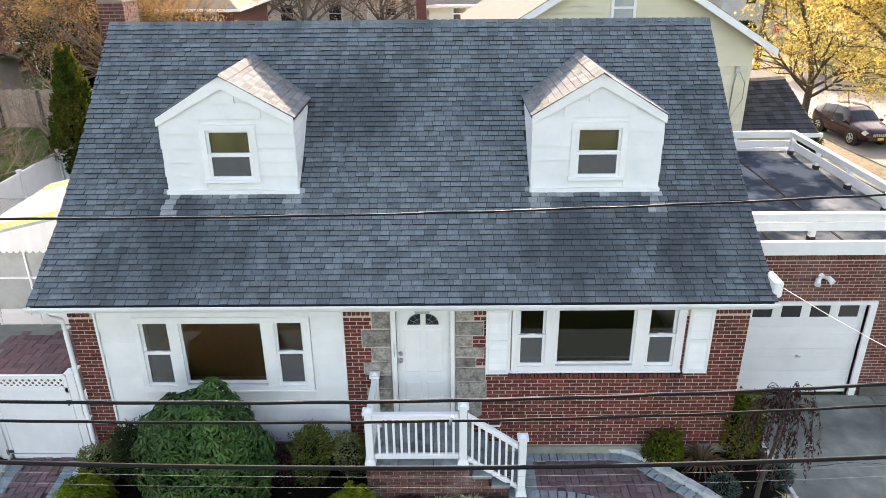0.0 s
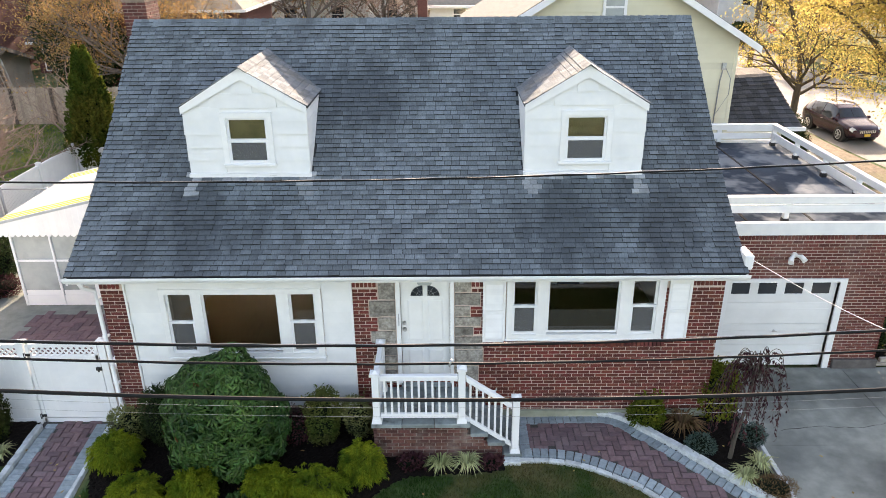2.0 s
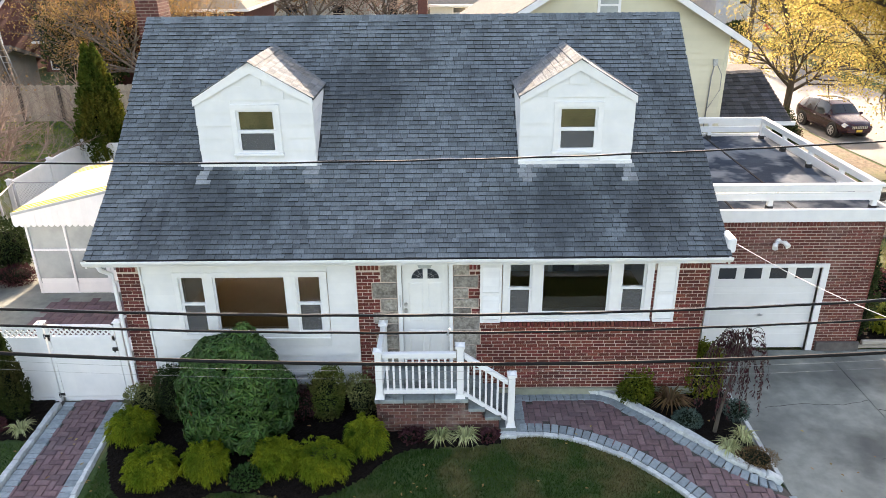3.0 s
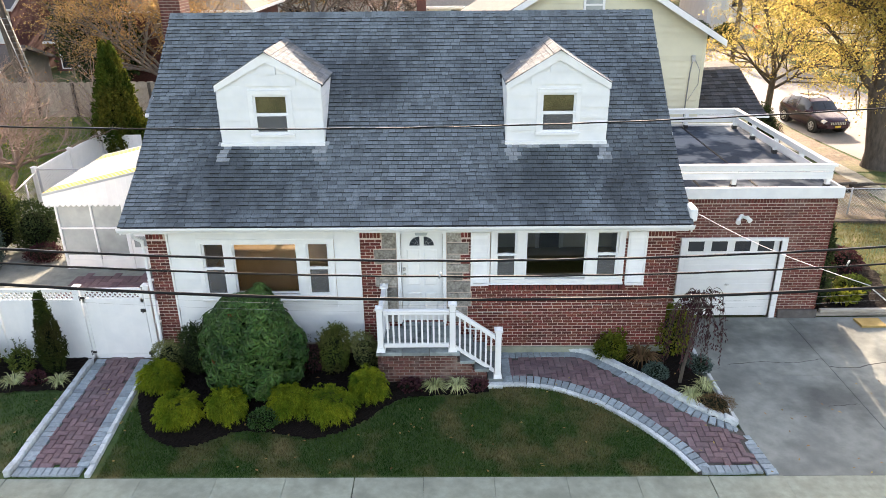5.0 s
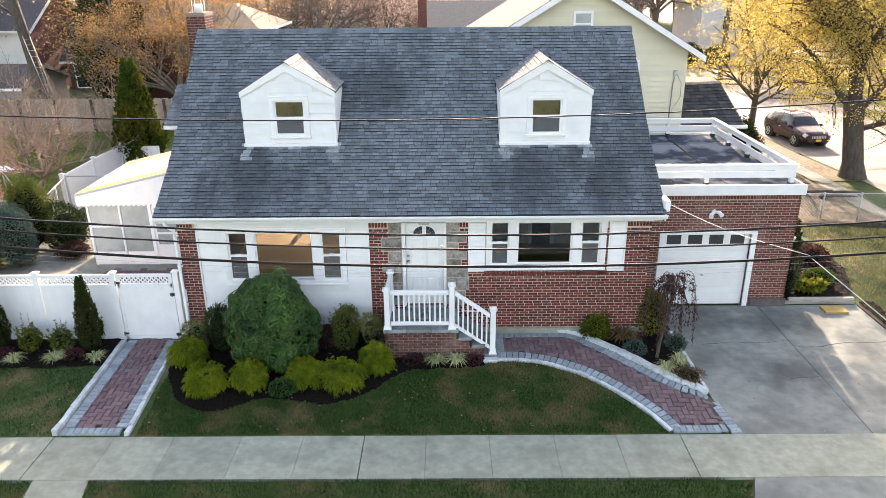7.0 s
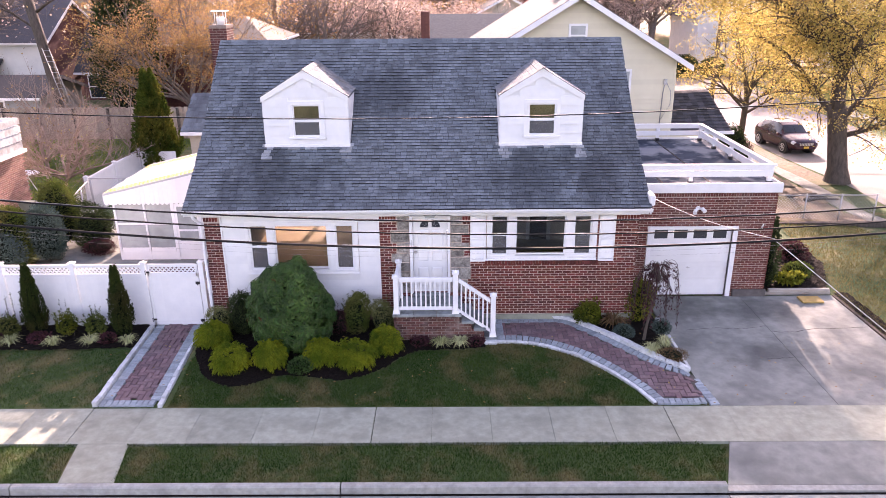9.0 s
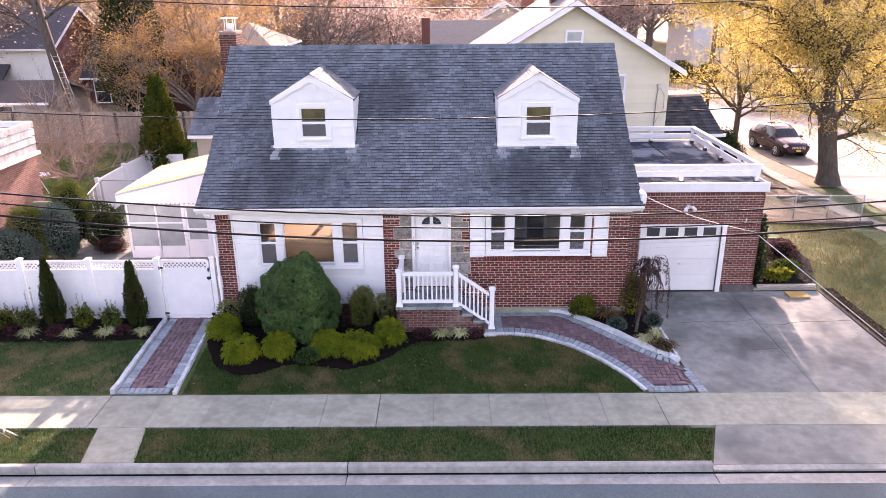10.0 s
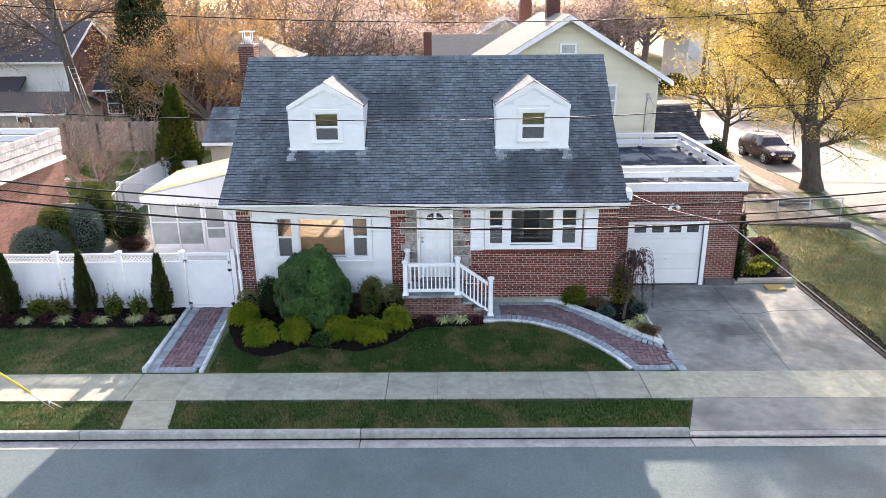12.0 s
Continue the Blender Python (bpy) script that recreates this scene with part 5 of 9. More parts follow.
for s in (-1, 1):
    bm = bmesh.new()
    c = Vector((7.12 + s * 0.10, GY - 0.10, 2.72 + s * 0.02))
    tube(bm, [(7.12, GY - 0.03, 2.74), c, c + Vector((s * 0.04, -0.10, -0.05))], [0.02, 0.05, 0.06], 10)
    part("lamp_head", bm, "trim", fl)
B("wall_footing", (8.40, GX1 + 0.04, GY - 0.06, GY + 0.02, -0.1, 0.25), "footing", garage, "dark stained cement footing", 0.01)
B("wall_footing", (GX0, 5.78, GY - 0.03, GY + 0.02, -0.1, 0.2), "concrete", garage)

# ---- front stoop with railing ----
stoop = root("front_stoop", (-0.1, -0.4, 0.3), "brick stoop with bluestone treads and a white vinyl railing", "steps")
core = part("stoop_core", (lambda bm: (box(bm, -1.24, 0.36, -0.975, 0.10, 0.1, 1.0), box(bm, 0.36, 0.66, -0.975, 0.10, 0.1, 0.82), box(bm, 0.66, 0.96, -0.975, 0.10, 0.1, 0.63), bm)[-1])(bmesh.new()), "mortar_brown", stoop, "weathered mortar of the brick stoop")
xs_ = [-1.29, -0.76, -0.20, 0.42]
for a, b in zip(xs_, xs_[1:]):
    for y0, y1 in ((-1.03, -0.46), (-0.455, 0.10)):
        B("tread_stone", (a + 0.004, b - 0.004, y0, y1, 1.0, 1.08 + random.uniform(-0.004, 0.004)), "bluestone", stoop, "", 0.008)
for x0, x1, z in ((0.36, 0.72, 0.87), (0.66, 1.02, 0.68), (0.94, 1.32, 0.44)):
    B("tread_stone", (x0 + (0.06 if z < 0.9 else 0), x1, -1.02, 0.08, z - 0.07, z), "bluestone", stoop, "", 0.008)
B("tread_stone", (0.98, 1.30, -1.16, 0.08, 0.28, 0.37), "granite", stoop, "pale stone step base", 0.01)


def rail_post(x, y, z0, z1, w=0.060):
    bm = bmesh.new()
    box(bm, x - w, x + w, y - w, y + w, z0, z1 - 0.09)
    ob = bevelled(part("rail_post", bm, "vinyl", stoop), 0.008)
    bm = bmesh.new()
    vs = box(bm, x - w - 0.025, x + w + 0.025, y - w - 0.025, y + w + 0.025, z1 - 0.09, z1 - 0.045)
    prism_top = [bm.verts.new(p) for p in ((x - w, y - w, z1 - 0.045), (x + w, y - w, z1 - 0.045), (x + w, y + w, z1 - 0.045), (x - w, y + w, z1 - 0.045))]
    tip = bm.verts.new((x, y, z1))
    for i in range(4):
        bm.faces.new((prism_top[i], prism_top[(i + 1) % 4], tip))
    part("post_cap", bm, "vinyl", ob)
    bm = bmesh.new()
    vs = box(bm, x - w - 0.03, x + w + 0.03, y - w - 0.03, y + w + 0.03, z0, z0 + 0.09)
    for v in vs:
        if v.co.z > z0 + 0.01:
            v.co.x += (x - v.co.x) * 0.25
            v.co.y += (y - v.co.y) * 0.25
    part("post_base", bm, "vinyl", ob)


rail_post(-1.19, -0.93, 1.08, 2.12)
rail_post(0.27, -0.93, 1.08, 2.22)
rail_post(1.20, -0.93, 0.44, 1.62)
rail_post(-1.17, 0.03, 1.08, 2.14)


def baluster_run(p0, p1, h0, h1, n, drop=0.09):
    """Top and bottom rails from p0 to p1 and the balusters between."""
    p0, p1 = Vector(p0), Vector(p1)
    d = p1 - p0
    side = Vector((-d.y, d.x, 0)).normalized()
    for name, zz, hh, ww in (("top_rail", h1, 0.10, 0.045), ("bottom_rail", h0, 0.09, 0.03)):
        bm = bmesh.new()
        vs = []
        for p in (p0, p1):
            for s in (-1, 1):
                for k in (0, hh):
                    vs.append(bm.verts.new(p + side * (s * ww) + Vector((0, 0, zz + k))))
        for q in ((0, 1, 3, 2), (4, 6, 7, 5), (0, 4, 5, 1), (2, 3, 7, 6), (0, 2, 6, 4), (1, 5, 7, 3)):
            bm.faces.new([vs[i] for i in q])
        bevelled(part(name, bm, "vinyl", stoop), 0.01)
    for i in range(n):
        p = p0 + d * ((i + 0.7) / (n + 0.4))
        bm = bmesh.new()
        box(bm, p.x - 0.018, p.x + 0.018, p.y - 0.018, p.y + 0.018, p.z + h0 + 0.05, p.z + h1 + 0.04)
        part("baluster", bm, "vinyl", stoop)


baluster_run((-1.12, -0.93, 1.08), (0.20, -0.93, 1.08), 0.08, 0.84, 11)
baluster_run((0.34, -0.93, 1.00), (1.13, -0.93, 0.44), 0.10, 0.90, 7)
baluster_run((-1.18, -0.86, 1.08), (-1.17, -0.04, 1.08), 0.08, 0.86, 6)
bm = bmesh.new()
tube(bm, [(0.56, 0.13, 1.02), (0.58, 0.06, 1.02), (0.92, 0.06, 1.0), (0.94, 0.13, 1.0)], 0.018, 8)
part("grab_bar", bm, "vinyl", stoop, "white grab bar on the brick wall")

# ---- walks: their sand beds (the pavers are laid at the end) ----
def loft(name, a, b, lift, material, n=46, label="", category="walk"):
    v, f = [], []
    for i in range(n + 1):
        p = a[min(int(i / n * (len(a) - 1) + 0.5), len(a) - 1)]
        q = b[min(int(i / n * (len(b) - 1) + 0.5), len(b) - 1)]
        for k in range(6):
            x, y = p[0] + (q[0] - p[0]) * k / 5, p[1] + (q[1] - p[1]) * k / 5
            v.append((x, y, land(x, y) + lift))
    for i in range(n):
        for k in range(5):
            f.append((i * 6 + k, i * 6 + k + 1, (i + 1) * 6 + k + 1, (i + 1) * 6 + k))
    return tagged(joined(name, v, f, material), label, category, kind="structure")


front_walk = loft("front_walk", INNER, OUTER + [(6.0, -2.6), (6.07, -3.44)], 0.032, "joint", label="curved red paver walk with grey paver borders", category="walk")
side_walk = loft("side_walk", [(-7.74, -3.44), (-7.78, 0.27)], [(-6.26, -3.44), (-6.40, 0.27)], 0.032, "joint", 12, "straight red paver path with grey borders to the gate", "walk")
patio = sheet("patio", [(-13.5, 0.6), (-6.2, 0.6), (-6.2, 9.5), (-13.5, 9.5)], 0.2, "drive", "grey and red paved side yard behind the fence", "patio", 0.1)

# ---- white vinyl fence and gate ----
FY = 0.28


def lattice(x0, x1, z0, z1, y, parent, step=0.108):
    """A diagonal lattice strip."""
    bm = bmesh.new()
    w = 0.011
    for s, yy in ((1, y - 0.006), (-1, y + 0.006)):
        k = x0 - (z1 - z0)
        while k < x1 + (z1 - z0):
            a, b = (k, z0), (k + (z1 - z0), z1)
            if s < 0:
                a, b = (k, z1), (k + (z1 - z0), z0)
            t0 = max(0.0, (x0 - a[0]) / (b[0] - a[0]))
            t1 = min(1.0, (x1 - a[0]) / (b[0] - a[0]))
            if t1 - t0 > 0.05:
                p = (a[0] + (b[0] - a[0]) * t0, a[1] + (b[1] - a[1]) * t0)
                q = (a[0] + (b[0] - a[0]) * t1, a[1] + (b[1] - a[1]) * t1)
                vs = [bm.verts.new(c) for c in ((p[0] - w, yy, p[1] + s * w), (p[0] + w, yy, p[1] - s * w), (q[0] + w, yy, q[1] - s * w), (q[0] - w, yy, q[1] + s * w))]
                up = [bm.verts.new((v.co.x, yy + 0.008, v.co.z)) for v in vs]
                bm.faces.new(vs)
                bm.faces.new(up[::-1])
                for i in range(4):
                    bm.faces.new((vs[i], up[i], up[(i + 1) % 4], vs[(i + 1) % 4]))
            k += step
    return part("lattice", bm, "vinyl", parent)


def fence_post(x, y, z0, z1, parent, w=0.064):
    po = B("fence_post", (x - w, x + w, y - w, y + w, z0, z1), "vinyl", parent)
    bm = bmesh.new()
    box(bm, x - w - 0.018, x + w + 0.018, y - w - 0.018, y + w + 0.018, z1, z1 + 0.025)
    tip = bm.verts.new((x, y, z1 + 0.065))
    q = [bm.verts.new((x + i * w, y + j * w, z1 + 0.025)) for i, j in ((-1, -1), (1, -1), (1, 1), (-1, 1))]
    for i in range(4):
        bm.faces.new((q[i], q[(i + 1) % 4], tip))
    part("post_cap", bm, "vinyl", po)
    return po


def fence_panel(x0, x1, y, z0, z1, parent):
    """Boards below, a lattice strip above, rails between."""
    n = max(3, round((x1 - x0) / 0.17))
    for i in range(n):
        a, b = x0 + (x1 - x0) * i / n, x0 + (x1 - x0) * (i + 1) / n
        B("fence_board", (a + 0.0002, b - 0.0002, y - 0.012, y + 0.012, z0, z1 - 0.30), "vinyl", parent)
    for za, zb in ((z1 - 0.33, z1 - 0.26), (z1 - 0.07, z1), (z0 + 0.01, z0 + 0.10)):
        B("fence_rail", (x0, x1, y - 0.024, y + 0.024, za, zb), "vinyl", parent)
    lattice(x0 + 0.02, x1 - 0.02, z1 - 0.27, z1 - 0.06, y, parent)


fence = root("fence", (-11, FY, 0.15), "white vinyl privacy fence with a lattice top", "fence")
PX = [-7.84, -9.70, -11.58, -13.46, -15.34, -17.2]
for i, x in enumerate(PX):
    fence_post(x, FY, 0.1, 1.97, fence)
for a, b in zip(PX, PX[1:]):
    fence_panel(b + 0.07, a - 0.07, FY, 0.17, 1.93, fence)
fence_post(-6.33, FY, 0.1, 2.0, fence)
gate = root("gate", (-7.1, FY, 0.18), "closed white vinyl gate with lattice top and black hinges", "gate")
fence_panel(-7.76, -6.43, FY, 0.2, 1.94, gate)
for za in (0.2, 1.60):
    B("gate_rail", (-7.75, -6.44, FY - 0.03, FY + 0.03, za, za + 0.1), "vinyl", gate)
for xa in (-7.765, -6.49):
    B("gate_stile", (xa, xa + 0.06, FY - 0.03, FY + 0.03, 0.2, 1.94), "vinyl", gate)
for x, z in ((-7.79, 1.72), (-7.79, 0.36)):
    bm = bmesh.new()
    box(bm, x - 0.10, x + 0.10, FY - 0.045, FY - 0.03, z - 0.025, z + 0.025)
    tube(bm, [(x, FY - 0.05, z - 0.06), (x, FY - 0.05, z + 0.06)], 0.018, 8)
    part("hinge", bm, "blackiron", gate, "black strap hinge")
for z in (1.42, 0.34):
    bm = bmesh.new()
    box(bm, -6.51, -6.40, FY - 0.07, FY - 0.03, z - 0.03, z + 0.03)
    tube(bm, [(-6.46, FY - 0.08, z - 0.05), (-6.46, FY - 0.08, z + 0.05)], 0.014, 8)
    part("latch", bm, "blackiron", gate, "black gate latch")

# white side fence in the back yard
back_fence = root("fence", (-14, 12, 0.2), "white vinyl fence along the back yard", "fence")
for y0, y1 in ((10.0, 12.5), (12.5, 15.0)):
    for k in range(14):
        a, b = y0 + (y1 - y0) * k / 14, y0 + (y1 - y0) * (k + 1) / 14
        B("fence_board", (-14.03, -13.99, a + 0.002, b - 0.002, 0.15, 1.62), "vinyl", back_fence)
    B("fence_rail", (-14.05, -13.97, y0, y1, 1.58, 1.68), "vinyl", back_fence)
for y in (10.0, 12.5, 15.0):
    fence_post(-14.0, y, 0.1, 1.75, back_fence)
for k in range(10):
    B("fence_board", (-13.9 + k * 0.16, -13.744 + k * 0.16, 14.98, 15.02, 0.15, 1.62), "vinyl", back_fence)

# chain-link panel between the yards
def chain_link(name, p0, p1, z0, z1, label, step=0.11, posts=2):
    p0, p1 = Vector((*p0, 0)), Vector((*p1, 0))
    d = p1 - p0
    ln = d.length
    d.normalize()
    ob = root(name, (*(p0 + p1).xy * 0.5, z0), label, "fence")
    nrm = Vector((-d.y, d.x, 0)) * 0.004
    h = z1 - z0
    v, f = [], []
    k = -h
    while k < ln:
        for s in (0, 1):
            a, b = (k, 0.0) if not s else (k, h), (k + h, h) if not s else (k + h, 0.0)
            t0, t1 = max(0.0, -a[0] / h), min(1.0, (ln - a[0]) / h)
            if t1 - t0 < 0.03:
                continue
            q0 = p0 + d * (a[0] + h * t0) + Vector((0, 0, z0 + a[1] + (b[1] - a[1]) * t0))
            q1 = p0 + d * (a[0] + h * t1) + Vector((0, 0, z0 + a[1] + (b[1] - a[1]) * t1))
            w = (q1 - q0).cross(nrm).normalized() * 0.004
            i = len(v)
            v += [tuple(q0 - w), tuple(q0 + w), tuple(q1 + w), tuple(q1 - w)]
            v += [tuple(q0 + nrm), tuple(q1 + nrm)]
            f += [(i, i + 1, i + 2, i + 3), (i, i + 4, i + 5, i + 3), (i + 1, i + 4, i + 5, i + 2)]
        k += step
    mesh_part = joined("wire_mesh", v, f, "galv", ob)
    tagged(mesh_part, kind="stuff")
    for i in range(posts + 1):
        p = p0 + d * (ln * i / posts)
        bm = bmesh.new()
        tube(bm, [(p.x, p.y, z0 - 0.1), (p.x, p.y, z1 + 0.05)], 0.028, 8)
        part("fence_post", bm, "galv", ob)
    bm = bmesh.new()
    tube(bm, [p0 + Vector((0, 0, z1)), p1 + Vector((0, 0, z1))], 0.02, 8)
    part("top_rail", bm, "galv", ob)
    return ob


chain_link("chain_link_fence", (-13.8, 9.9), (-10.9, 9.9), 0.2, 1.7, "grey chain-link fence panel behind the sun porch")
chain_link("chain_link_fence", (-13.2, 7.2), (-13.8, 9.85), 0.2, 1.7, "grey chain-link fence panel between white fence and shrubs")
chain_link("chain_link_fence", (12.5, 9.4), (16.5, 9.35), -0.05, 1.0, "low grey chain-link fence along the corner lot", 0.12, 3)

# ---- sun porch at the side of the house ----
SY = 5.1
porch = root("sun_porch", (-8.4, 6.3, 0.2), "white glazed sun porch with a yellow-striped awning roof", "porch")
for x0, x1 in ((-10.72, -10.66), (-9.75, -9.70), (-8.86, -8.76), (-7.98, -7.90), (-6.2, -6.1)):
    B("porch_post", (x0, x1, SY - 0.04, SY + 0.06, 0.15, 2.3), "vinyl", porch)
B("porch_sill", (-10.70, -8.8, SY - 0.02, SY + 0.05, 0.15, 0.48), "vinyl", porch)
B("porch_rail", (-10.70, -8.8, SY - 0.03, SY + 0.05, 1.42, 1.47), "vinyl", porch)
B("porch_head", (-10.72, -6.1, SY - 0.03, SY + 0.06, 2.14, 2.3), "vinyl", porch)
for x0, x1 in ((-10.66, -9.75), (-9.70, -8.86)):
    B("milky_pane", (x0, x1, SY + 0.0, SY + 0.02, 0.48, 1.42), "frost", porch)
    B("milky_pane", (x0, x1, SY + 0.0, SY + 0.02, 1.47, 2.14), "frost", porch)
    B("white_blind", (x0 + 0.02, x1 - 0.02, SY - 0.008, SY - 0.002, 0.48, 0.62), "vinyl", porch)
pd = B("porch_door", (-8.76, -7.98, SY - 0.01, SY + 0.03, 0.17, 2.1), "vinyl", porch, "white half-glazed storm door")
B("pane", (-8.68, -8.06, SY - 0.016, SY - 0.01, 1.25, 2.02), "frost", pd)
B("pane", (-8.68, -8.06, SY - 0.016, SY - 0.01, 0.85, 1.18), "frost", pd)
B("porch_wall", (-7.90, -6.2, SY, SY + 0.05, 0.15, 2.2), "vinyl", porch)
B("porch_side", (-10.72, -10.67, SY + 0.06, 8.9, 0.15, 2.35), "frost", porch)
RS = 0.232
ROOFZ = lambda x: 2.42 + RS * (x + 10.95)
bm = bmesh.new()
xa, xb = -10.95, -6.12
prism(bm, [(xa, ROOFZ(xa)), (xb, ROOFZ(xb)), (xb, ROOFZ(xb) + 0.04), (xa, ROOFZ(xa) + 0.04)], "y", SY - 0.12, 9.0)
proof = part("porch_roof", bm, "awning", porch, "white metal awning roof")
n = 44
for k in range(n):
    y0 = SY - 0.12 + k * (3.98 / n)
    mt = "yellowstripe" if k in (1, 3, 5, 37, 39, 41) else "awning"
    wr = 0.058 if mt == "yellowstripe" else 0.050
    bm = bmesh.new()
    prism(bm, [(xa - 0.01, ROOFZ(xa) + 0.042), (xb, ROOFZ(xb) + 0.042), (xb, ROOFZ(xb) + 0.066), (xa - 0.01, ROOFZ(xa) + 0.066)], "y", y0 + 0.02, y0 + 0.02 + wr)
    part("roof_rib", bm, mt, proof)
# ribbed end panel with a scalloped edge
x = -10.95
while x < -6.2:
    bm = bmesh.new()
    w = 0.148
    prism(bm, [(x, 2.18), (x + 0.03, 2.13), (x + w / 2, 2.11), (x + w - 0.03, 2.13), (x + w, 2.18), (x + w, ROOFZ(x + w)), (x, ROOFZ(x))], "y", SY - 0.10, SY - 0.085 + 0.006 * (int(x * 7) % 2))
    part("end_rib", bm, "vinyl", porch)
    x += 0.15

# recycling tub behind the gate
tub = root("storage_tub", (-6.6, 1.6, 0.2), "grey plastic tub behind the gate", "tub")
bm = bmesh.new()
vs = box(bm, -6.9, -6.4, 1.3, 1.9, 0.2, 0.75)
for v in vs:
    if v.co.z < 0.3:
        v.co.x += (-6.65 - v.co.x) * 0.2
        v.co.y += (1.6 - v.co.y) * 0.2
part("tub_body", bm, "frost", tub)
B("tub_rim", (-6.93, -6.37, 1.27, 1.93, 0.73, 0.78), "vinyl", tub)

# ---- planting ----
def blob_points(rnd, n, c, r, zmin=-0.6, jitter=0.08, lumps=5, swell=0.15):
    """Points with outward directions over a lumpy ellipsoid."""
    lump = [(Vector((rnd.gauss(0, 1), rnd.gauss(0, 1), rnd.gauss(0, 1))).normalized(), rnd.uniform(-swell, swell)) for _ in range(lumps)]
    out = []
    while len(out) < n:
        d = Vector((rnd.gauss(0, 1), rnd.gauss(0, 1), rnd.gauss(0, 1))).normalized()
        if d.z < zmin:
            continue
        k = 1 + sum(a * max(0, d.dot(u)) ** 3 for u, a in lump) + rnd.uniform(-jitter, jitter)
        p = Vector((c[0] + d.x * r[0] * k, c[1] + d.y * r[1] * k, c[2] + d.z * r[2] * k))
        nrm = Vector((d.x / r[0], d.y / r[1], d.z / r[2])).normalized()
        out.append((p, nrm))
    return out


def add_leaf(v, f, p, d, up, ln, w, bend=0.0):
    """One leaf: a long diamond with a fold along its middle."""
    s = d.cross(up)
    s = s.normalized() if s.length > 1e-4 else Vector((1, 0, 0))
    m = p + d * (ln * 0.45) + up * (ln * 0.06)
    t = p + d * ln - up * (bend * ln)
    i = len(v)
    v += [tuple(p), tuple(m + s * w), tuple(t), tuple(m - s * w)]
    f += [(i, i + 1, i + 2), (i, i + 2, i + 3)]


def add_oval(v, f, p, d, up, ln, w, bend=0.0):
    """One broad leaf: an oval with a rounded tip, bent down at its end."""
    s = d.cross(up)
    s = s.normalized() if s.length > 1e-4 else Vector((1, 0, 0))
    a = p + d * (ln * 0.35) + up * (ln * 0.05)
    b = p + d * (ln * 0.75) - up * (bend * ln * 0.4)
    t = p + d * ln - up * (bend * ln)
    i = len(v)
    v += [tuple(p), tuple(a + s * w * 0.9), tuple(b + s * w), tuple(t), tuple(b - s * w), tuple(a - s * w * 0.9)]
    f += [(i, i + 1, i + 2, i + 3), (i, i + 3, i + 4, i + 5)]


# solid dark blob standing in for the shade inside a shrub
def core_blob(name, c, r, material, parent, k=0.82):
    bm = bmesh.new()
    bmesh.ops.create_icosphere(bm, subdivisions=3, radius=1.0)
    for vv in bm.verts:
        q = vv.co * (k + 0.10 * noise.noise(vv.co * 2.3 + Vector(c)))
        vv.co = Vector((c[0] + q.x * r[0], c[1] + q.y * r[1], max(c[2] + q.z * r[2], c[2] - r[2] * 0.75)))
    return part(name, bm, material, parent)


def stem_mesh(base, top, n, r, rnd, spread=0.3):
    bm = bmesh.new()
    for _ in range(n):
        a = rnd.uniform(0, 6.28)
        q = (top[0] + math.cos(a) * spread, top[1] + math.sin(a) * spread, top[2])
        tube(bm, [base, ((base[0] * 2 + q[0]) / 3, (base[1] * 2 + q[1]) / 3, (base[2] + q[2]) / 2), q], [r, r * 0.7, r * 0.3], 5, False)
    return bm


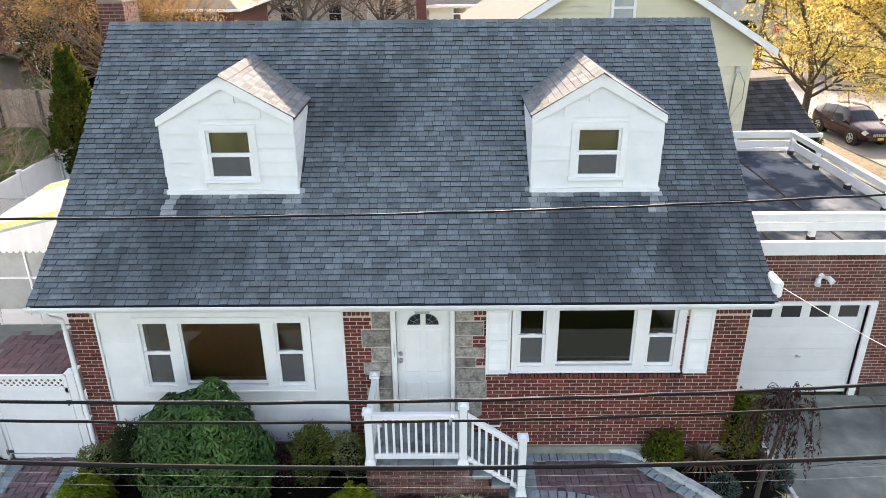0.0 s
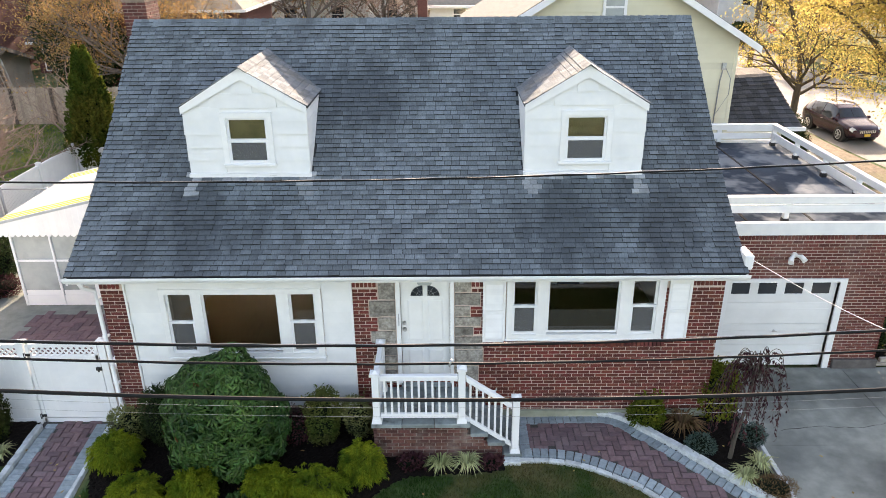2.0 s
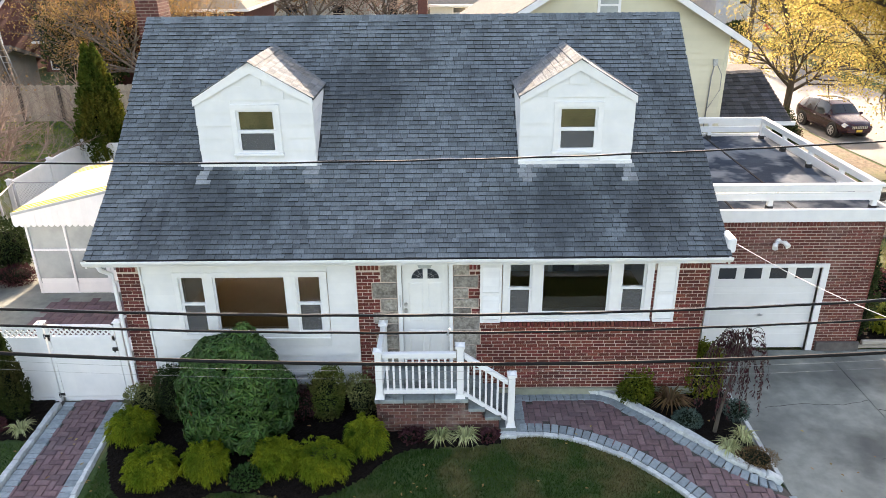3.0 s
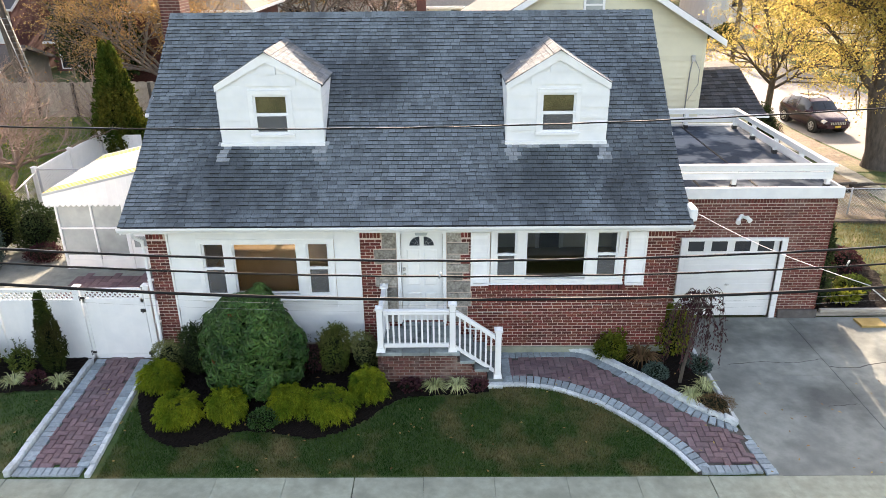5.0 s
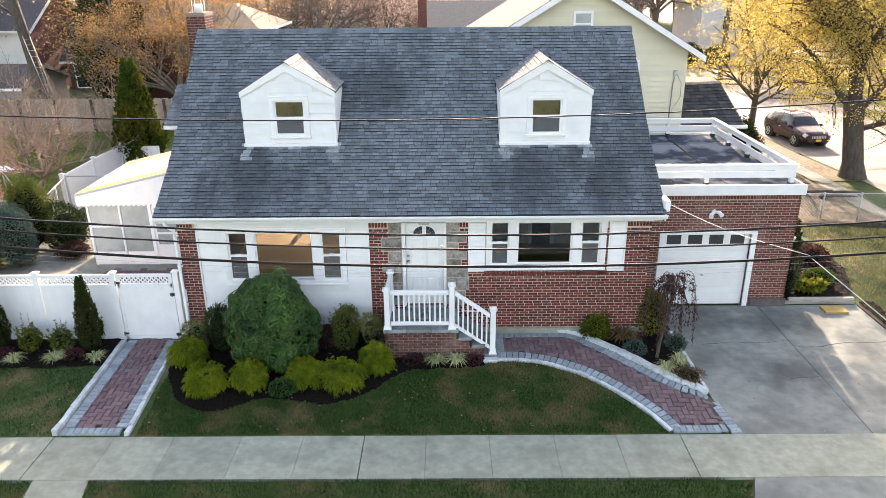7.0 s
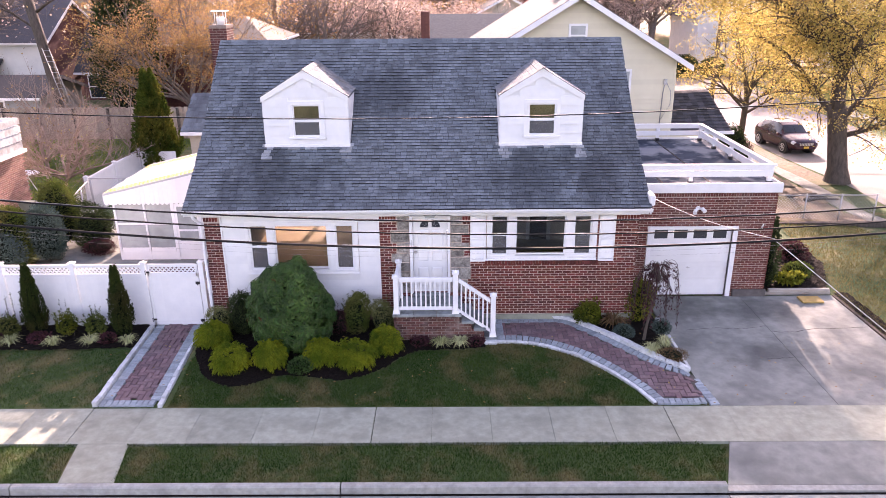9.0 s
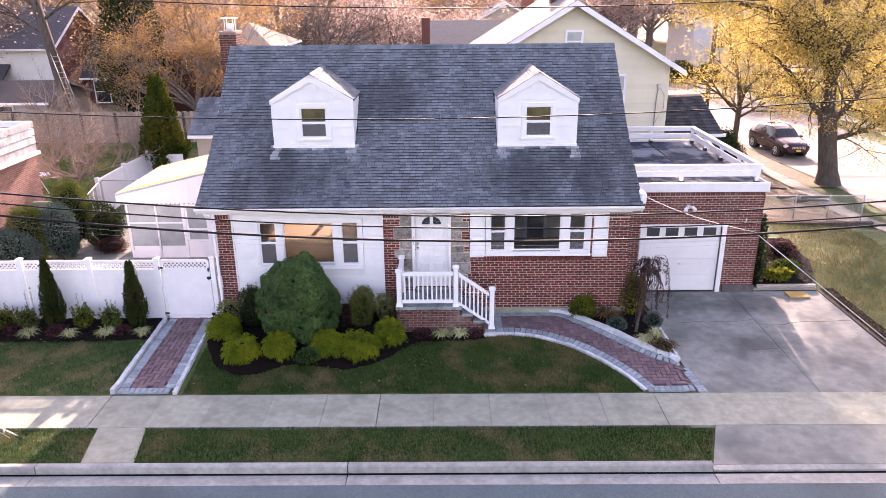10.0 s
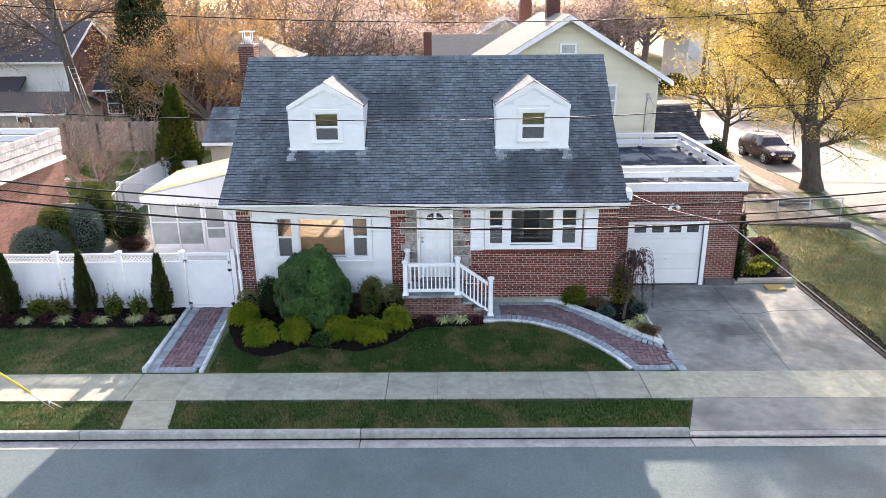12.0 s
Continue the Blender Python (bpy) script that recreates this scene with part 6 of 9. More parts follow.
def rosette_shrub(name, c, r, whorls, leaf, wide, leaves, material, core, label, seed, group=""):
    """Layered lobes of foliage, each set with whorls of drooping leaves, like rhododendron."""
    rnd = random.Random(seed)
    zb = land(c[0], c[1])
    ob = root(name, (c[0], c[1], zb), label, "shrub", group)
    part("stems", stem_mesh((c[0], c[1], zb - 0.02), (c[0], c[1], c[2]), 6, 0.03, rnd, r[0] * 0.5), "bark", ob)
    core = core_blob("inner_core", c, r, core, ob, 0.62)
    C = Vector(c)

    def waist(p):
        t = (p.z - c[2]) / r[2]
        k = 1 - 0.10 * max(0.0, t) ** 1.5 - 0.20 * max(0.0, -t - 0.25)
        return Vector((c[0] + (p.x - c[0]) * k, c[1] + (p.y - c[1]) * k, p.z))
    for vv in core.data.vertices:
        vv.co = waist(vv.co)
    lobes = []
    for q in range(76):
        z = 1 - 1.72 * (q + 0.5) / 76
        a = q * 2.39996 + rnd.uniform(-0.3, 0.3)
        e = Vector((math.cos(a) * math.sqrt(1 - z * z), math.sin(a) * math.sqrt(1 - z * z), z))
        k = 0.78 + rnd.uniform(-0.09, 0.08)
        lobes.append((C + Vector((e.x * r[0], e.y * r[1], e.z * r[2])) * k, Vector((e.x / r[0], e.y / r[1], e.z / r[2])).normalized(), rnd.uniform(0.20, 0.28)))
    v, f = [], []
    inner = blob_points(rnd, whorls // 5, c, tuple(0.83 * k for k in r), -0.86, 0.05, 3, 0.03)
    for q in range(whorls + len(inner)):
        if q < whorls:
            lc, ln_, lr = lobes[q % len(lobes)]
            while True:
                d = Vector((rnd.gauss(0, 1), rnd.gauss(0, 1), rnd.gauss(0, 1))).normalized()
                if d.dot(ln_) > -0.05:
                    break
            p = waist(lc + d * lr * rnd.uniform(0.84, 1.06))
        else:
            p, ln_ = inner[q - whorls]
            p, d = waist(p), ln_
        if p.z < zb + 0.06:
            continue
        axis = (d + ln_ * 0.5 + Vector((0, 0, 0.45)) + Vector((rnd.uniform(-.25, .25), rnd.uniform(-.25, .25), rnd.uniform(-.25, .25)))).normalized()
        u = axis.cross(Vector((0, 0, 1)) if abs(axis.z) < 0.95 else Vector((1, 0, 0))).normalized()
        w = axis.cross(u)
        k0 = rnd.uniform(0, 6.28)
        for k in range(leaves):
            a = k0 + 6.283 * k / leaves + rnd.uniform(-0.25, 0.25)
            dd = (u * math.cos(a) + w * math.sin(a)) * 0.92 + axis * rnd.uniform(-0.30, 0.30)
            dd.z -= rnd.uniform(0.15, 0.60)
            add_oval(v, f, p, dd.normalized(), axis, leaf * rnd.uniform(0.65, 1.2), wide * rnd.uniform(0.75, 1.15), rnd.uniform(0.05, 0.25))
    joined("foliage", v, f, material, ob)
    v, f = [], []
    for p, nrm in blob_points(rnd, 7, c, r, -0.3, 0.02):
        for k in range(5):
            d = (Vector((rnd.gauss(0, 1), rnd.gauss(0, 1), -0.8))).normalized()
            add_oval(v, f, waist(p) * 0.97 + C * 0.03, d, nrm, leaf * 0.9, wide, 0.2)
    joined("dead_leaves", v, f, "deadleaf", ob, "a few red-brown dead leaves")
    return ob


def thread_shrub(name, c, r, plumes, ln, w, material, core, label, seed, group=""):
    """Feathery drooping plumes over a mound, like gold thread cypress."""
    rnd = random.Random(seed)
    zb = land(c[0], c[1])
    ob = root(name, (c[0], c[1], zb), label, "shrub", group)
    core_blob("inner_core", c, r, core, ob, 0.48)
    v, f = [], []
    for p, nrm in blob_points(rnd, plumes, c, tuple(0.84 * k for k in r), -0.45, 0.20, 8):
        p = Vector(c) + (p - Vector(c)) * rnd.uniform(0.66, 1.0)
        axis = (nrm + Vector((rnd.uniform(-.55, .55), rnd.uniform(-.55, .55), rnd.uniform(-0.55, 0.15)))).normalized()
        side = axis.cross(Vector((0, 0, 1)) if abs(axis.z) < 0.9 else Vector((1, 0, 0))).normalized()
        size = ln * rnd.uniform(0.7, 1.2)
        for _ in range(34):
            t = rnd.random()
            p0 = p + axis * (size * (t * 0.75 - 0.35)) + side * rnd.uniform(-0.03, 0.03)
            p0.z -= 0.55 * size * t * t
            d = (axis * rnd.uniform(0.4, 1.0) + side * rnd.uniform(-0.85, 0.85) + Vector((rnd.uniform(-.2, .2), rnd.uniform(-.2, .2), rnd.uniform(-0.35, 0.15)))).normalized()
            s = d.cross(Vector((rnd.uniform(-1, 1), rnd.uniform(-1, 1), rnd.uniform(-1, 1)))).normalized() * w
            l = size * rnd.uniform(0.3, 0.62) * (1.1 - 0.4 * t)
            p1 = p0 + d * (l * 0.6)
            p2 = p1 + d * (l * 0.30) + Vector((0, 0, -l * rnd.uniform(0.35, 0.85)))
            i = len(v)
            v += [tuple(p0 - s * 0.7), tuple(p0 + s * 0.7), tuple(p1 + s), tuple(p1 - s), tuple(p2)]
            f += [(i, i + 1, i + 2, i + 3), (i + 3, i + 2, i + 4)]
    joined("foliage", v, f, material, ob)
    return ob


def leaf_shrub(name, c, r, n, ln, w, material, core, label, seed, group="", sprigs=0, category="shrub"):
    """Small leaves all over, a few sprigs standing out."""
    rnd = random.Random(seed)
    zb = land(c[0], c[1])
    ob = root(name, (c[0], c[1], zb), label, category, group)
    part("stems", stem_mesh((c[0], c[1], zb - 0.02), (c[0], c[1], c[2]), 5, 0.015, rnd, r[0] * 0.4), "bark", ob)
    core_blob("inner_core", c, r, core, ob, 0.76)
    v, f = [], []
    for p, nrm in blob_points(rnd, int(n * 2.3), c, r, -0.9, 0.12, 12, 0.26):
        if p.z < zb + 0.03:
            continue
        p = p - Vector((nrm.x * r[0], nrm.y * r[1], nrm.z * r[2])) * (0.26 * rnd.random())
        d = (nrm + Vector((rnd.uniform(-.9, .9), rnd.uniform(-.9, .9), rnd.uniform(-.4, .9)))).normalized()
        up = (nrm + Vector((rnd.uniform(-.6, .6), rnd.uniform(-.6, .6), rnd.uniform(0, .8)))).normalized()
        add_leaf(v, f, p, d, up, ln * rnd.uniform(0.6, 1.3), w * rnd.uniform(0.7, 1.2), 0.15)
    for p, nrm in blob_points(rnd, sprigs, c, tuple(0.9 * k for k in r), 0.1, 0.12, 6):
        hgt = rnd.uniform(0.10, 0.30)
        lean = Vector((nrm.x * 0.4 + rnd.uniform(-.2, .2), nrm.y * 0.4 + rnd.uniform(-.2, .2), 1)).normalized()
        for k in range(16):
            q = p + lean * (hgt * k / 16)
            d = Vector((rnd.uniform(-1, 1), rnd.uniform(-1, 1), rnd.uniform(-.1, .9))).normalized()
            add_leaf(v, f, q, d, Vector((0, 0, 1)), ln * 1.1, w, 0.1)
    joined("foliage", v, f, material, ob)
    return ob


def cone_conifer(name, base, h, r, plumes, per, material, label, seed, group="", size=0.10, sharp=0.8):
    """A narrow conifer of many upright plumes, with an uneven outline."""
    rnd = random.Random(seed)
    ob = root(name, base, label, "conifer", group)
    bm = bmesh.new()
    tube(bm, [(base[0], base[1], base[2] - 0.05), (base[0], base[1], base[2] + h * 0.8)], [0.05 * h / 2, 0.01], 7)
    part("trunk", bm, "bark", ob)

    def girth(t):
        return r * (1 - t) ** sharp * min(1.0, 0.66 + t * 3)
    # dark solid core: the conifer's inner shade as colour
    bm = bmesh.new()
    tube(bm, [(base[0], base[1], base[2] + h * t) for t in (0.02, 0.12, 0.3, 0.5, 0.7, 0.86)], [girth(t) * 0.60 for t in (0.02, 0.12, 0.3, 0.5, 0.7, 0.86)], 10)
    for vv in bm.verts:
        vv.co += Vector((1, 1, 0)) * 0.10 * r * noise.noise(vv.co * 3)
    part("inner_core", bm, "rhodo_core", ob)
    v, f = [], []
    for q in range(plumes):
        t = ((q + rnd.random()) / plumes) ** 1.25 * 0.93
        a = q * 2.39996 + rnd.uniform(-.4, .4)
        out = girth(t) * rnd.uniform(0.82, 1.12)
        ln = (0.10 + 0.10 * (1 - t)) * h * rnd.uniform(0.7, 1.25)
        p0 = Vector((base[0] + math.cos(a) * out * 0.45, base[1] + math.sin(a) * out * 0.45, base[2] + 0.03 * h + t * h * 0.93))
        p1 = Vector((base[0] + math.cos(a) * out, base[1] + math.sin(a) * out, p0.z + ln * 0.55))
        p2 = p1 + Vector((math.cos(a) * out * 0.05, math.sin(a) * out * 0.05, min(ln * 0.5, base[2] + h * 1.0 - p1.z)))
        for _ in range(per):
            u = rnd.random()
            p = p0.lerp(p1, u * 2) if u < 0.5 else p1.lerp(p2, u * 2 - 1)
            fat = size * 0.62 * (1.15 - u)
            p = p + Vector((rnd.gauss(0, fat), rnd.gauss(0, fat), rnd.gauss(0, fat)))
            d = Vector((math.cos(a) * 0.5 + rnd.uniform(-.6, .6), math.sin(a) * 0.5 + rnd.uniform(-.6, .6), rnd.uniform(0.2, 1.1))).normalized()
            up = Vector((math.cos(a + rnd.uniform(-1, 1)), math.sin(a + rnd.uniform(-1, 1)), 0.2)).normalized()
            add_leaf(v, f, p, d, up, size * rnd.uniform(0.6, 1.3), size * 0.26 * rnd.uniform(0.7, 1.3), 0.1)
    joined("foliage", v, f, material, ob)
    return ob


def tuft(name, x, y, r, h, n, w, material, label, seed, group="", category="grass clump"):
    """A clump of arching blades."""
    rnd = random.Random(seed)
    zb = land(x, y) + 0.04
    ob = root(name, (x, y, zb), label, category, group)
    v, f = [], []
    for _ in range(n):
        a = rnd.uniform(0, 6.283)
        d = Vector((math.cos(a), math.sin(a), 0))
        s = Vector((-d.y, d.x, 0)) * w
        l = r * rnd.uniform(0.5, 1.1)
        hh = h * rnd.uniform(0.6, 1.1)
        p0 = Vector((x, y, zb)) + d * rnd.uniform(0, 0.05)
        p1 = p0 + d * (l * 0.45) + Vector((0, 0, hh))
        p2 = p0 + d * l + Vector((0, 0, hh * rnd.uniform(0.25, 0.9)))
        i = len(v)
        v += [tuple(p0 - s * .6), tuple(p0 + s * .6), tuple(p1 + s), tuple(p1 - s), tuple(p2)]
        f += [(i, i + 1, i + 2, i + 3), (i + 3, i + 2, i + 4)]
    joined("foliage", v, f, material, ob)
    return ob


rosette_shrub("rhododendron", (-3.84, -0.94, 1.17), (1.06, 0.94, 1.39), 2700, 0.140, 0.019, 7, "rhodo", "rhodo_core", "large domed dark green rhododendron bush below the window", 11)
GOLD = "gold thread cypress mounds"
for i, (x, y, rx, rz) in enumerate(((-5.06, -2.02, 0.50, 0.44), (-4.15, -1.92, 0.43, 0.42), (-2.95, -1.80, 0.42, 0.40), (-2.12, -1.90, 0.52, 0.43), (-1.44, -1.40, 0.40, 0.46), (-5.72, -1.10, 0.42, 0.42))):
    thread_shrub("cypress_shrub", (x, y, land(x, y) + 0.30), (rx * 0.98, rx * 0.92, rz * 1.02), 520, 0.165, 0.0046, "gold", "gold_core", "yellow-green feathery thread cypress mound in the mulch", 20 + i, GOLD)
leaf_shrub("juniper", (-3.45, -2.08, 0.27), (0.34, 0.24, 0.20), 900, 0.06, 0.014, "rhodo", "rhodo_core", "low dark green creeping juniper at the lawn's edge", 31)
leaf_shrub("holly_shrub", (-2.26, -0.50, 0.80), (0.32, 0.30, 0.60), 2800, 0.05, 0.014, "olive", "rhodo_core", "upright olive green shrub against the white siding", 32, "", 22)
leaf_shrub("holly_shrub", (-2.70, -0.52, 0.62), (0.26, 0.26, 0.42), 900, 0.05, 0.014, "wine", "rhodo_core", "brownish sparse shrub beside the rhododendron", 33, "", 8)
leaf_shrub("variegated_shrub", (-1.60, -0.40, 0.72), (0.29, 0.28, 0.36), 1700, 0.042, 0.013, "variegated_mix", "rhodo_core", "small rounded pale-edged shrub by the stoop", 34, "", 10)
leaf_shrub("yew_shrub", (-5.16, -0.46, 0.76), (0.36, 0.32, 0.64), 3200, 0.055, 0.009, "greenleaf", "rhodo_core", "dark green upright yew by the brick corner", 35, "", 24)
leaf_shrub("variegated_shrub", (-5.72, -0.50, 0.66), (0.28, 0.27, 0.40), 1700, 0.042, 0.013, "variegated_mix", "rhodo_core", "pale yellow-green small shrub by the downpipe", 36, "", 10)
for i, x in enumerate((-0.10, 0.36)):
    tuft("liriope", x, -1.22, 0.32, 0.20, 90, 0.010, "variegated", "pale striped liriope clump in front of the stoop", 40 + i, "liriope clumps")
leaf_shrub("heuchera", (-0.62, -1.16, 0.36), (0.26, 0.18, 0.14), 260, 0.07, 0.03, "wine", "rhodo_core", "dark wine-leaved heuchera by the stoop", 43)
leaf_shrub("heuchera", (0.78, -1.18, 0.36), (0.20, 0.14, 0.12), 200, 0.07, 0.03, "wine", "rhodo_core", "dark wine-leaved heuchera by the stoop", 44)

# fallen leaves on lawn, walk and beds
rnd = random.Random(61)
v, f = [], []
for _ in range(150):
    x, y = rnd.uniform(-11.5, 11.0), rnd.uniform(-3.4, -0.6)
    if -6.1 < x < 4.0 and y > -2.2 and rnd.random() < 0.5:
        continue
    a = rnd.uniform(0, 6.283)
    add_leaf(v, f, Vector((x, y, land(x, y) + 0.075)), Vector((math.cos(a), math.sin(a), 0.08)).normalized(), Vector((0.1, 0.1, 1)).normalized(), rnd.uniform(0.05, 0.10), rnd.uniform(0.014, 0.026), 0.05)
tagged(joined("fallen_leaves", v, f, "leafgold"), "scattered dry brown leaves lying on the lawn", "fallen leaves", kind="stuff")

# bed along the white fence
def whips(name, c, n, h, seed):
    """A few bare upright shoots with small leaves that stand out of a shrub."""
    rnd = random.Random(seed * 7 + 1)
    ob = root(name, (c[0], c[1], land(c[0], c[1])), "thin upright leafy shoots of a leggy shrub", "shoot", "shoots along the fence")
    for k in range(n):
        x, y = c[0] + rnd.uniform(-0.16, 0.16), c[1] + rnd.uniform(-0.1, 0.1)
        lx, top = rnd.uniform(-0.08, 0.08), c[2] + h * rnd.uniform(0.55, 1.0)
        bm = bmesh.new()
        tube(bm, [(x, y, land(x, y)), (x + lx * 0.4, y, (top + 0.1) / 2), (x + lx, y, top)], [0.007, 0.005, 0.003], 4, False)
        part("shoot", bm, "bark", ob)
        v, f = [], []
        for j in range(30):
            t = rnd.uniform(0.35, 1.0)
            a = rnd.uniform(0, 6.283)
            add_leaf(v, f, Vector((x + lx * t, y, land(x, y) + (top - land(x, y)) * t)), Vector((math.cos(a), math.sin(a), 0.5)).normalized(), Vector((0, 0, 1)), rnd.uniform(0.035, 0.06), 0.014, 0.1)
        joined("leaves", v, f, "olive", ob)


ARB = "young arborvitae along the fence"
for i, x in enumerate((-8.36, -10.6, -12.84, -15.05)):
    cone_conifer("arborvitae", (x, -0.28, 0.15), 1.98 + 0.05 * (i % 2), 0.31, 260, 40, "arbor_dark", "narrow green arborvitae in front of the white fence", 50 + i, ARB, 0.052)
for i, x in enumerate((-9.05, -9.80, -11.35, -12.0, -13.6, -14.3)):
    leaf_shrub("euonymus", (x, -0.32, 0.46), (0.27, 0.23, 0.25), 430, 0.055, 0.019, "limeleaf" if i % 2 else "olive", "rhodo_core", "small yellow-green leggy shrub in the fence bed", 60 + i, "small shrubs along the fence", 16)
    whips("euonymus_whips", (x + 0.05, -0.30, 0.5), 3, 0.62 + 0.16 * (i % 3), 60 + i)
for i, (x, y) in enumerate(((-8.08, -0.72), (-9.06, -0.72), (-9.98, -0.80), (-11.1, -0.72), (-12.2, -0.78), (-13.2, -0.72))):
    tuft("liriope", x, y, 0.30 + 0.07 * (i % 2), 0.20, 80, 0.010, "variegated", "pale striped liriope clump at the bed's edge", 70 + i, "liriope clumps")
for i, x in enumerate((-8.65, -10.45, -11.6, -12.7)):
    leaf_shrub("heuchera", (x, -0.60, 0.25), (0.26, 0.19, 0.12), 210, 0.08, 0.032, "wine", "rhodo_core", "dark wine-leaved heuchera in the fence bed", 80 + i, "heucheras along the fence")

# triangular bed by the driveway
leaf_shrub("euonymus", (3.74, -0.12, 0.62), (0.30, 0.26, 0.30), 1100, 0.06, 0.024, "limeleaf", "rhodo_core", "yellow-green euonymus against the brick wall", 90, "", 10)
leaf_shrub("euonymus", (5.18, 0.30, 0.80), (0.44, 0.40, 0.58), 1900, 0.06, 0.024, "limeleaf", "rhodo_core", "yellow-green euonymus at the brick corner", 91, "", 16)
tuft("bronze_sedge", 4.35, -0.25, 0.52, 0.26, 130, 0.014, "bronze", "bronze striped sedge clump in the mulch", 92)
leaf_shrub("dwarf_spruce", (4.52, -0.82, 0.46), (0.26, 0.22, 0.20), 800, 0.05, 0.008, "bluespruce", "rhodo_core", "small blue dwarf spruce cushion", 93)
leaf_shrub("dwarf_spruce", (5.55, -0.52, 0.44), (0.24, 0.22, 0.20), 700, 0.05, 0.008, "bluespruce", "rhodo_core", "small blue dwarf spruce cushion", 94)
tuft("liriope", 5.42, -1.22, 0.32, 0.24, 80, 0.011, "variegated", "striped liriope clump in the triangular bed", 95, "liriope clumps")
tuft("liriope", 5.05, -1.52, 0.30, 0.20, 80, 0.011, "variegated", "striped liriope clump in the triangular bed", 96, "liriope clumps")
leaf_shrub("heather", (5.42, -1.72, 0.30), (0.38, 0.26, 0.15), 900, 0.05, 0.006, "bronze", "rhodo_core", "dry brownish low groundcover", 97)
# weeping cherry
rnd = random.Random(7)
weep = root("weeping_tree", (4.95, -1.05, 0.3), "small weeping tree with sparse wine-brown hanging leaves", "tree")
bm = bmesh.new()
tube(bm, [(4.93, -1.08, 0.22), (5.0, -1.0, 0.75), (5.14, -0.92, 1.4), (5.20, -0.88, 2.0)], [0.042, 0.036, 0.028, 0.018], 8)
part("trunk", bm, "bark", weep)
v, f = [], []
bm = bmesh.new()
for k in range(42):
    a = rnd.uniform(0, 6.283)
    rr = rnd.uniform(0.15, 0.62) + (0.10 if math.cos(a) > 0.3 else 0.0)
    top = rnd.uniform(1.95, 2.38)
    low = rnd.uniform(0.55, 1.45)
    o = Vector((5.20, -0.88, 0.0))
    e = Vector((math.cos(a), math.sin(a), 0.0))
    pts = [o + Vector((0, 0, rnd.uniform(1.75, 2.0))), o + e * rr * 0.4 + Vector((0, 0, top)), o + e * rr * 0.8 + Vector((0, 0, top - 0.12)),
           o + e * rr + Vector((0, 0, (top + low) / 2)), o + e * rr * 1.06 + Vector((rnd.uniform(-.05, .05), 0, low))]
    tube(bm, catmull([tuple(p) for p in pts], 3), [0.009 - 0.007 * i / 12 for i in range(13)], 4, False)
    for j in range(42):
        t = rnd.uniform(0.9, 3.99)
        i0 = int(t)
        p = pts[i0].lerp(pts[i0 + 1], t - i0) + Vector((rnd.gauss(0, .012), rnd.gauss(0, .012), 0))
        d = Vector((rnd.uniform(-.5, .5), rnd.uniform(-.5, .5), rnd.uniform(-1.3, -0.3))).normalized()
        add_leaf(v, f, p, d, Vector((rnd.uniform(-1, 1), rnd.uniform(-1, 1), 0.3)).normalized(), rnd.uniform(0.05, 0.095), 0.013, 0.1)
tagged(part("branch", bm, "bark", weep), kind="stuff")
joined("foliage", v, f, "wine", weep)

# bed beside the garage, timber edge, board
edge = root("timber_edging", (10.4, 2.36, 0.1), "bleached landscape timbers stacked at the bed's edge", "edging")
for z in (0.03, 0.125):
    bevelled(B("timber", (9.38 + z, 11.34 - z * 0.3, 2.32, 2.42, z, z + 0.09), "timber", edge), 0.012)
long_edge = root("timber_edging", (11.4, -1, 0.05), "long sunken dark timber between driveway and side lawn", "edging")
for k in range(3):
    bevelled(B("timber", (11.36, 11.45, 2.3 - 1.95 * (k + 1), 2.3 - 1.95 * k - 0.02, -0.02, 0.045), "bark", long_edge), 0.012)
corner_edge = root("timber_edging", (14.5, 8.65, 0.0), "dark weathered timber beam along the corner yard", "edging")
for k in range(2):
    bevelled(B("timber", (12.4 + 2.1 * k, 14.48 + 2.1 * k, 8.56, 8.76, -0.1, 0.16), "bark", corner_edge), 0.015)
board = B("loose_board", (10.25, 10.85, 1.72, 2.12, 0.035, 0.09), "yellowboard")
tagged(board, "yellow-painted wooden block lying on the driveway", "board")
leaf_shrub("bed_shrub", (10.75, 3.3, 0.46), (0.40, 0.34, 0.24), 700, 0.07, 0.024, "olive", "rhodo_core", "yellow-green shrub beside the garage", 101)
leaf_shrub("bed_shrub", (11.3, 4.8, 0.46), (0.42, 0.40, 0.32), 520, 0.07, 0.026, "wine", "rhodo_core", "wine-brown leafless shrub in the side bed", 102)
leaf_shrub("hosta", (10.3, 2.85, 0.36), (0.36, 0.26, 0.14), 180, 0.16, 0.05, "limeleaf", "rhodo_core", "yellowed collapsed hosta by the timbers", 103)
cone_conifer("arborvitae", (9.62, 2.85, 0.05), 2.25, 0.32, 120, 26, "greenleaf", "dark narrow evergreen at the garage corner", 104, "", 0.075)

# evergreens behind the fence
for i, (x, y, h, r, mt, lb) in enumerate(((-14.05, 3.6, 1.65, 0.85, "bluespruce", "round blue-grey spruce behind the white fence"), (-13.85, 4.6, 2.25, 0.60, "olive", "olive green upright conifer behind the white fence"),
                                          (-13.0, 4.9, 2.05, 0.56, "bluespruce", "blue-grey upright conifer behind the white fence"), (-13.2, 6.3, 2.45, 0.62, "olive", "dark green rounded conifer beside the chain-link fence"))):
    leaf_shrub("conifer", (x, y, h * 0.5 + 0.12), (r, r * 0.95, h * 0.52), 4600, 0.09, 0.015, mt, "rhodo_core", lb, 110 + i, "evergreens behind the fence", 0, "conifer")
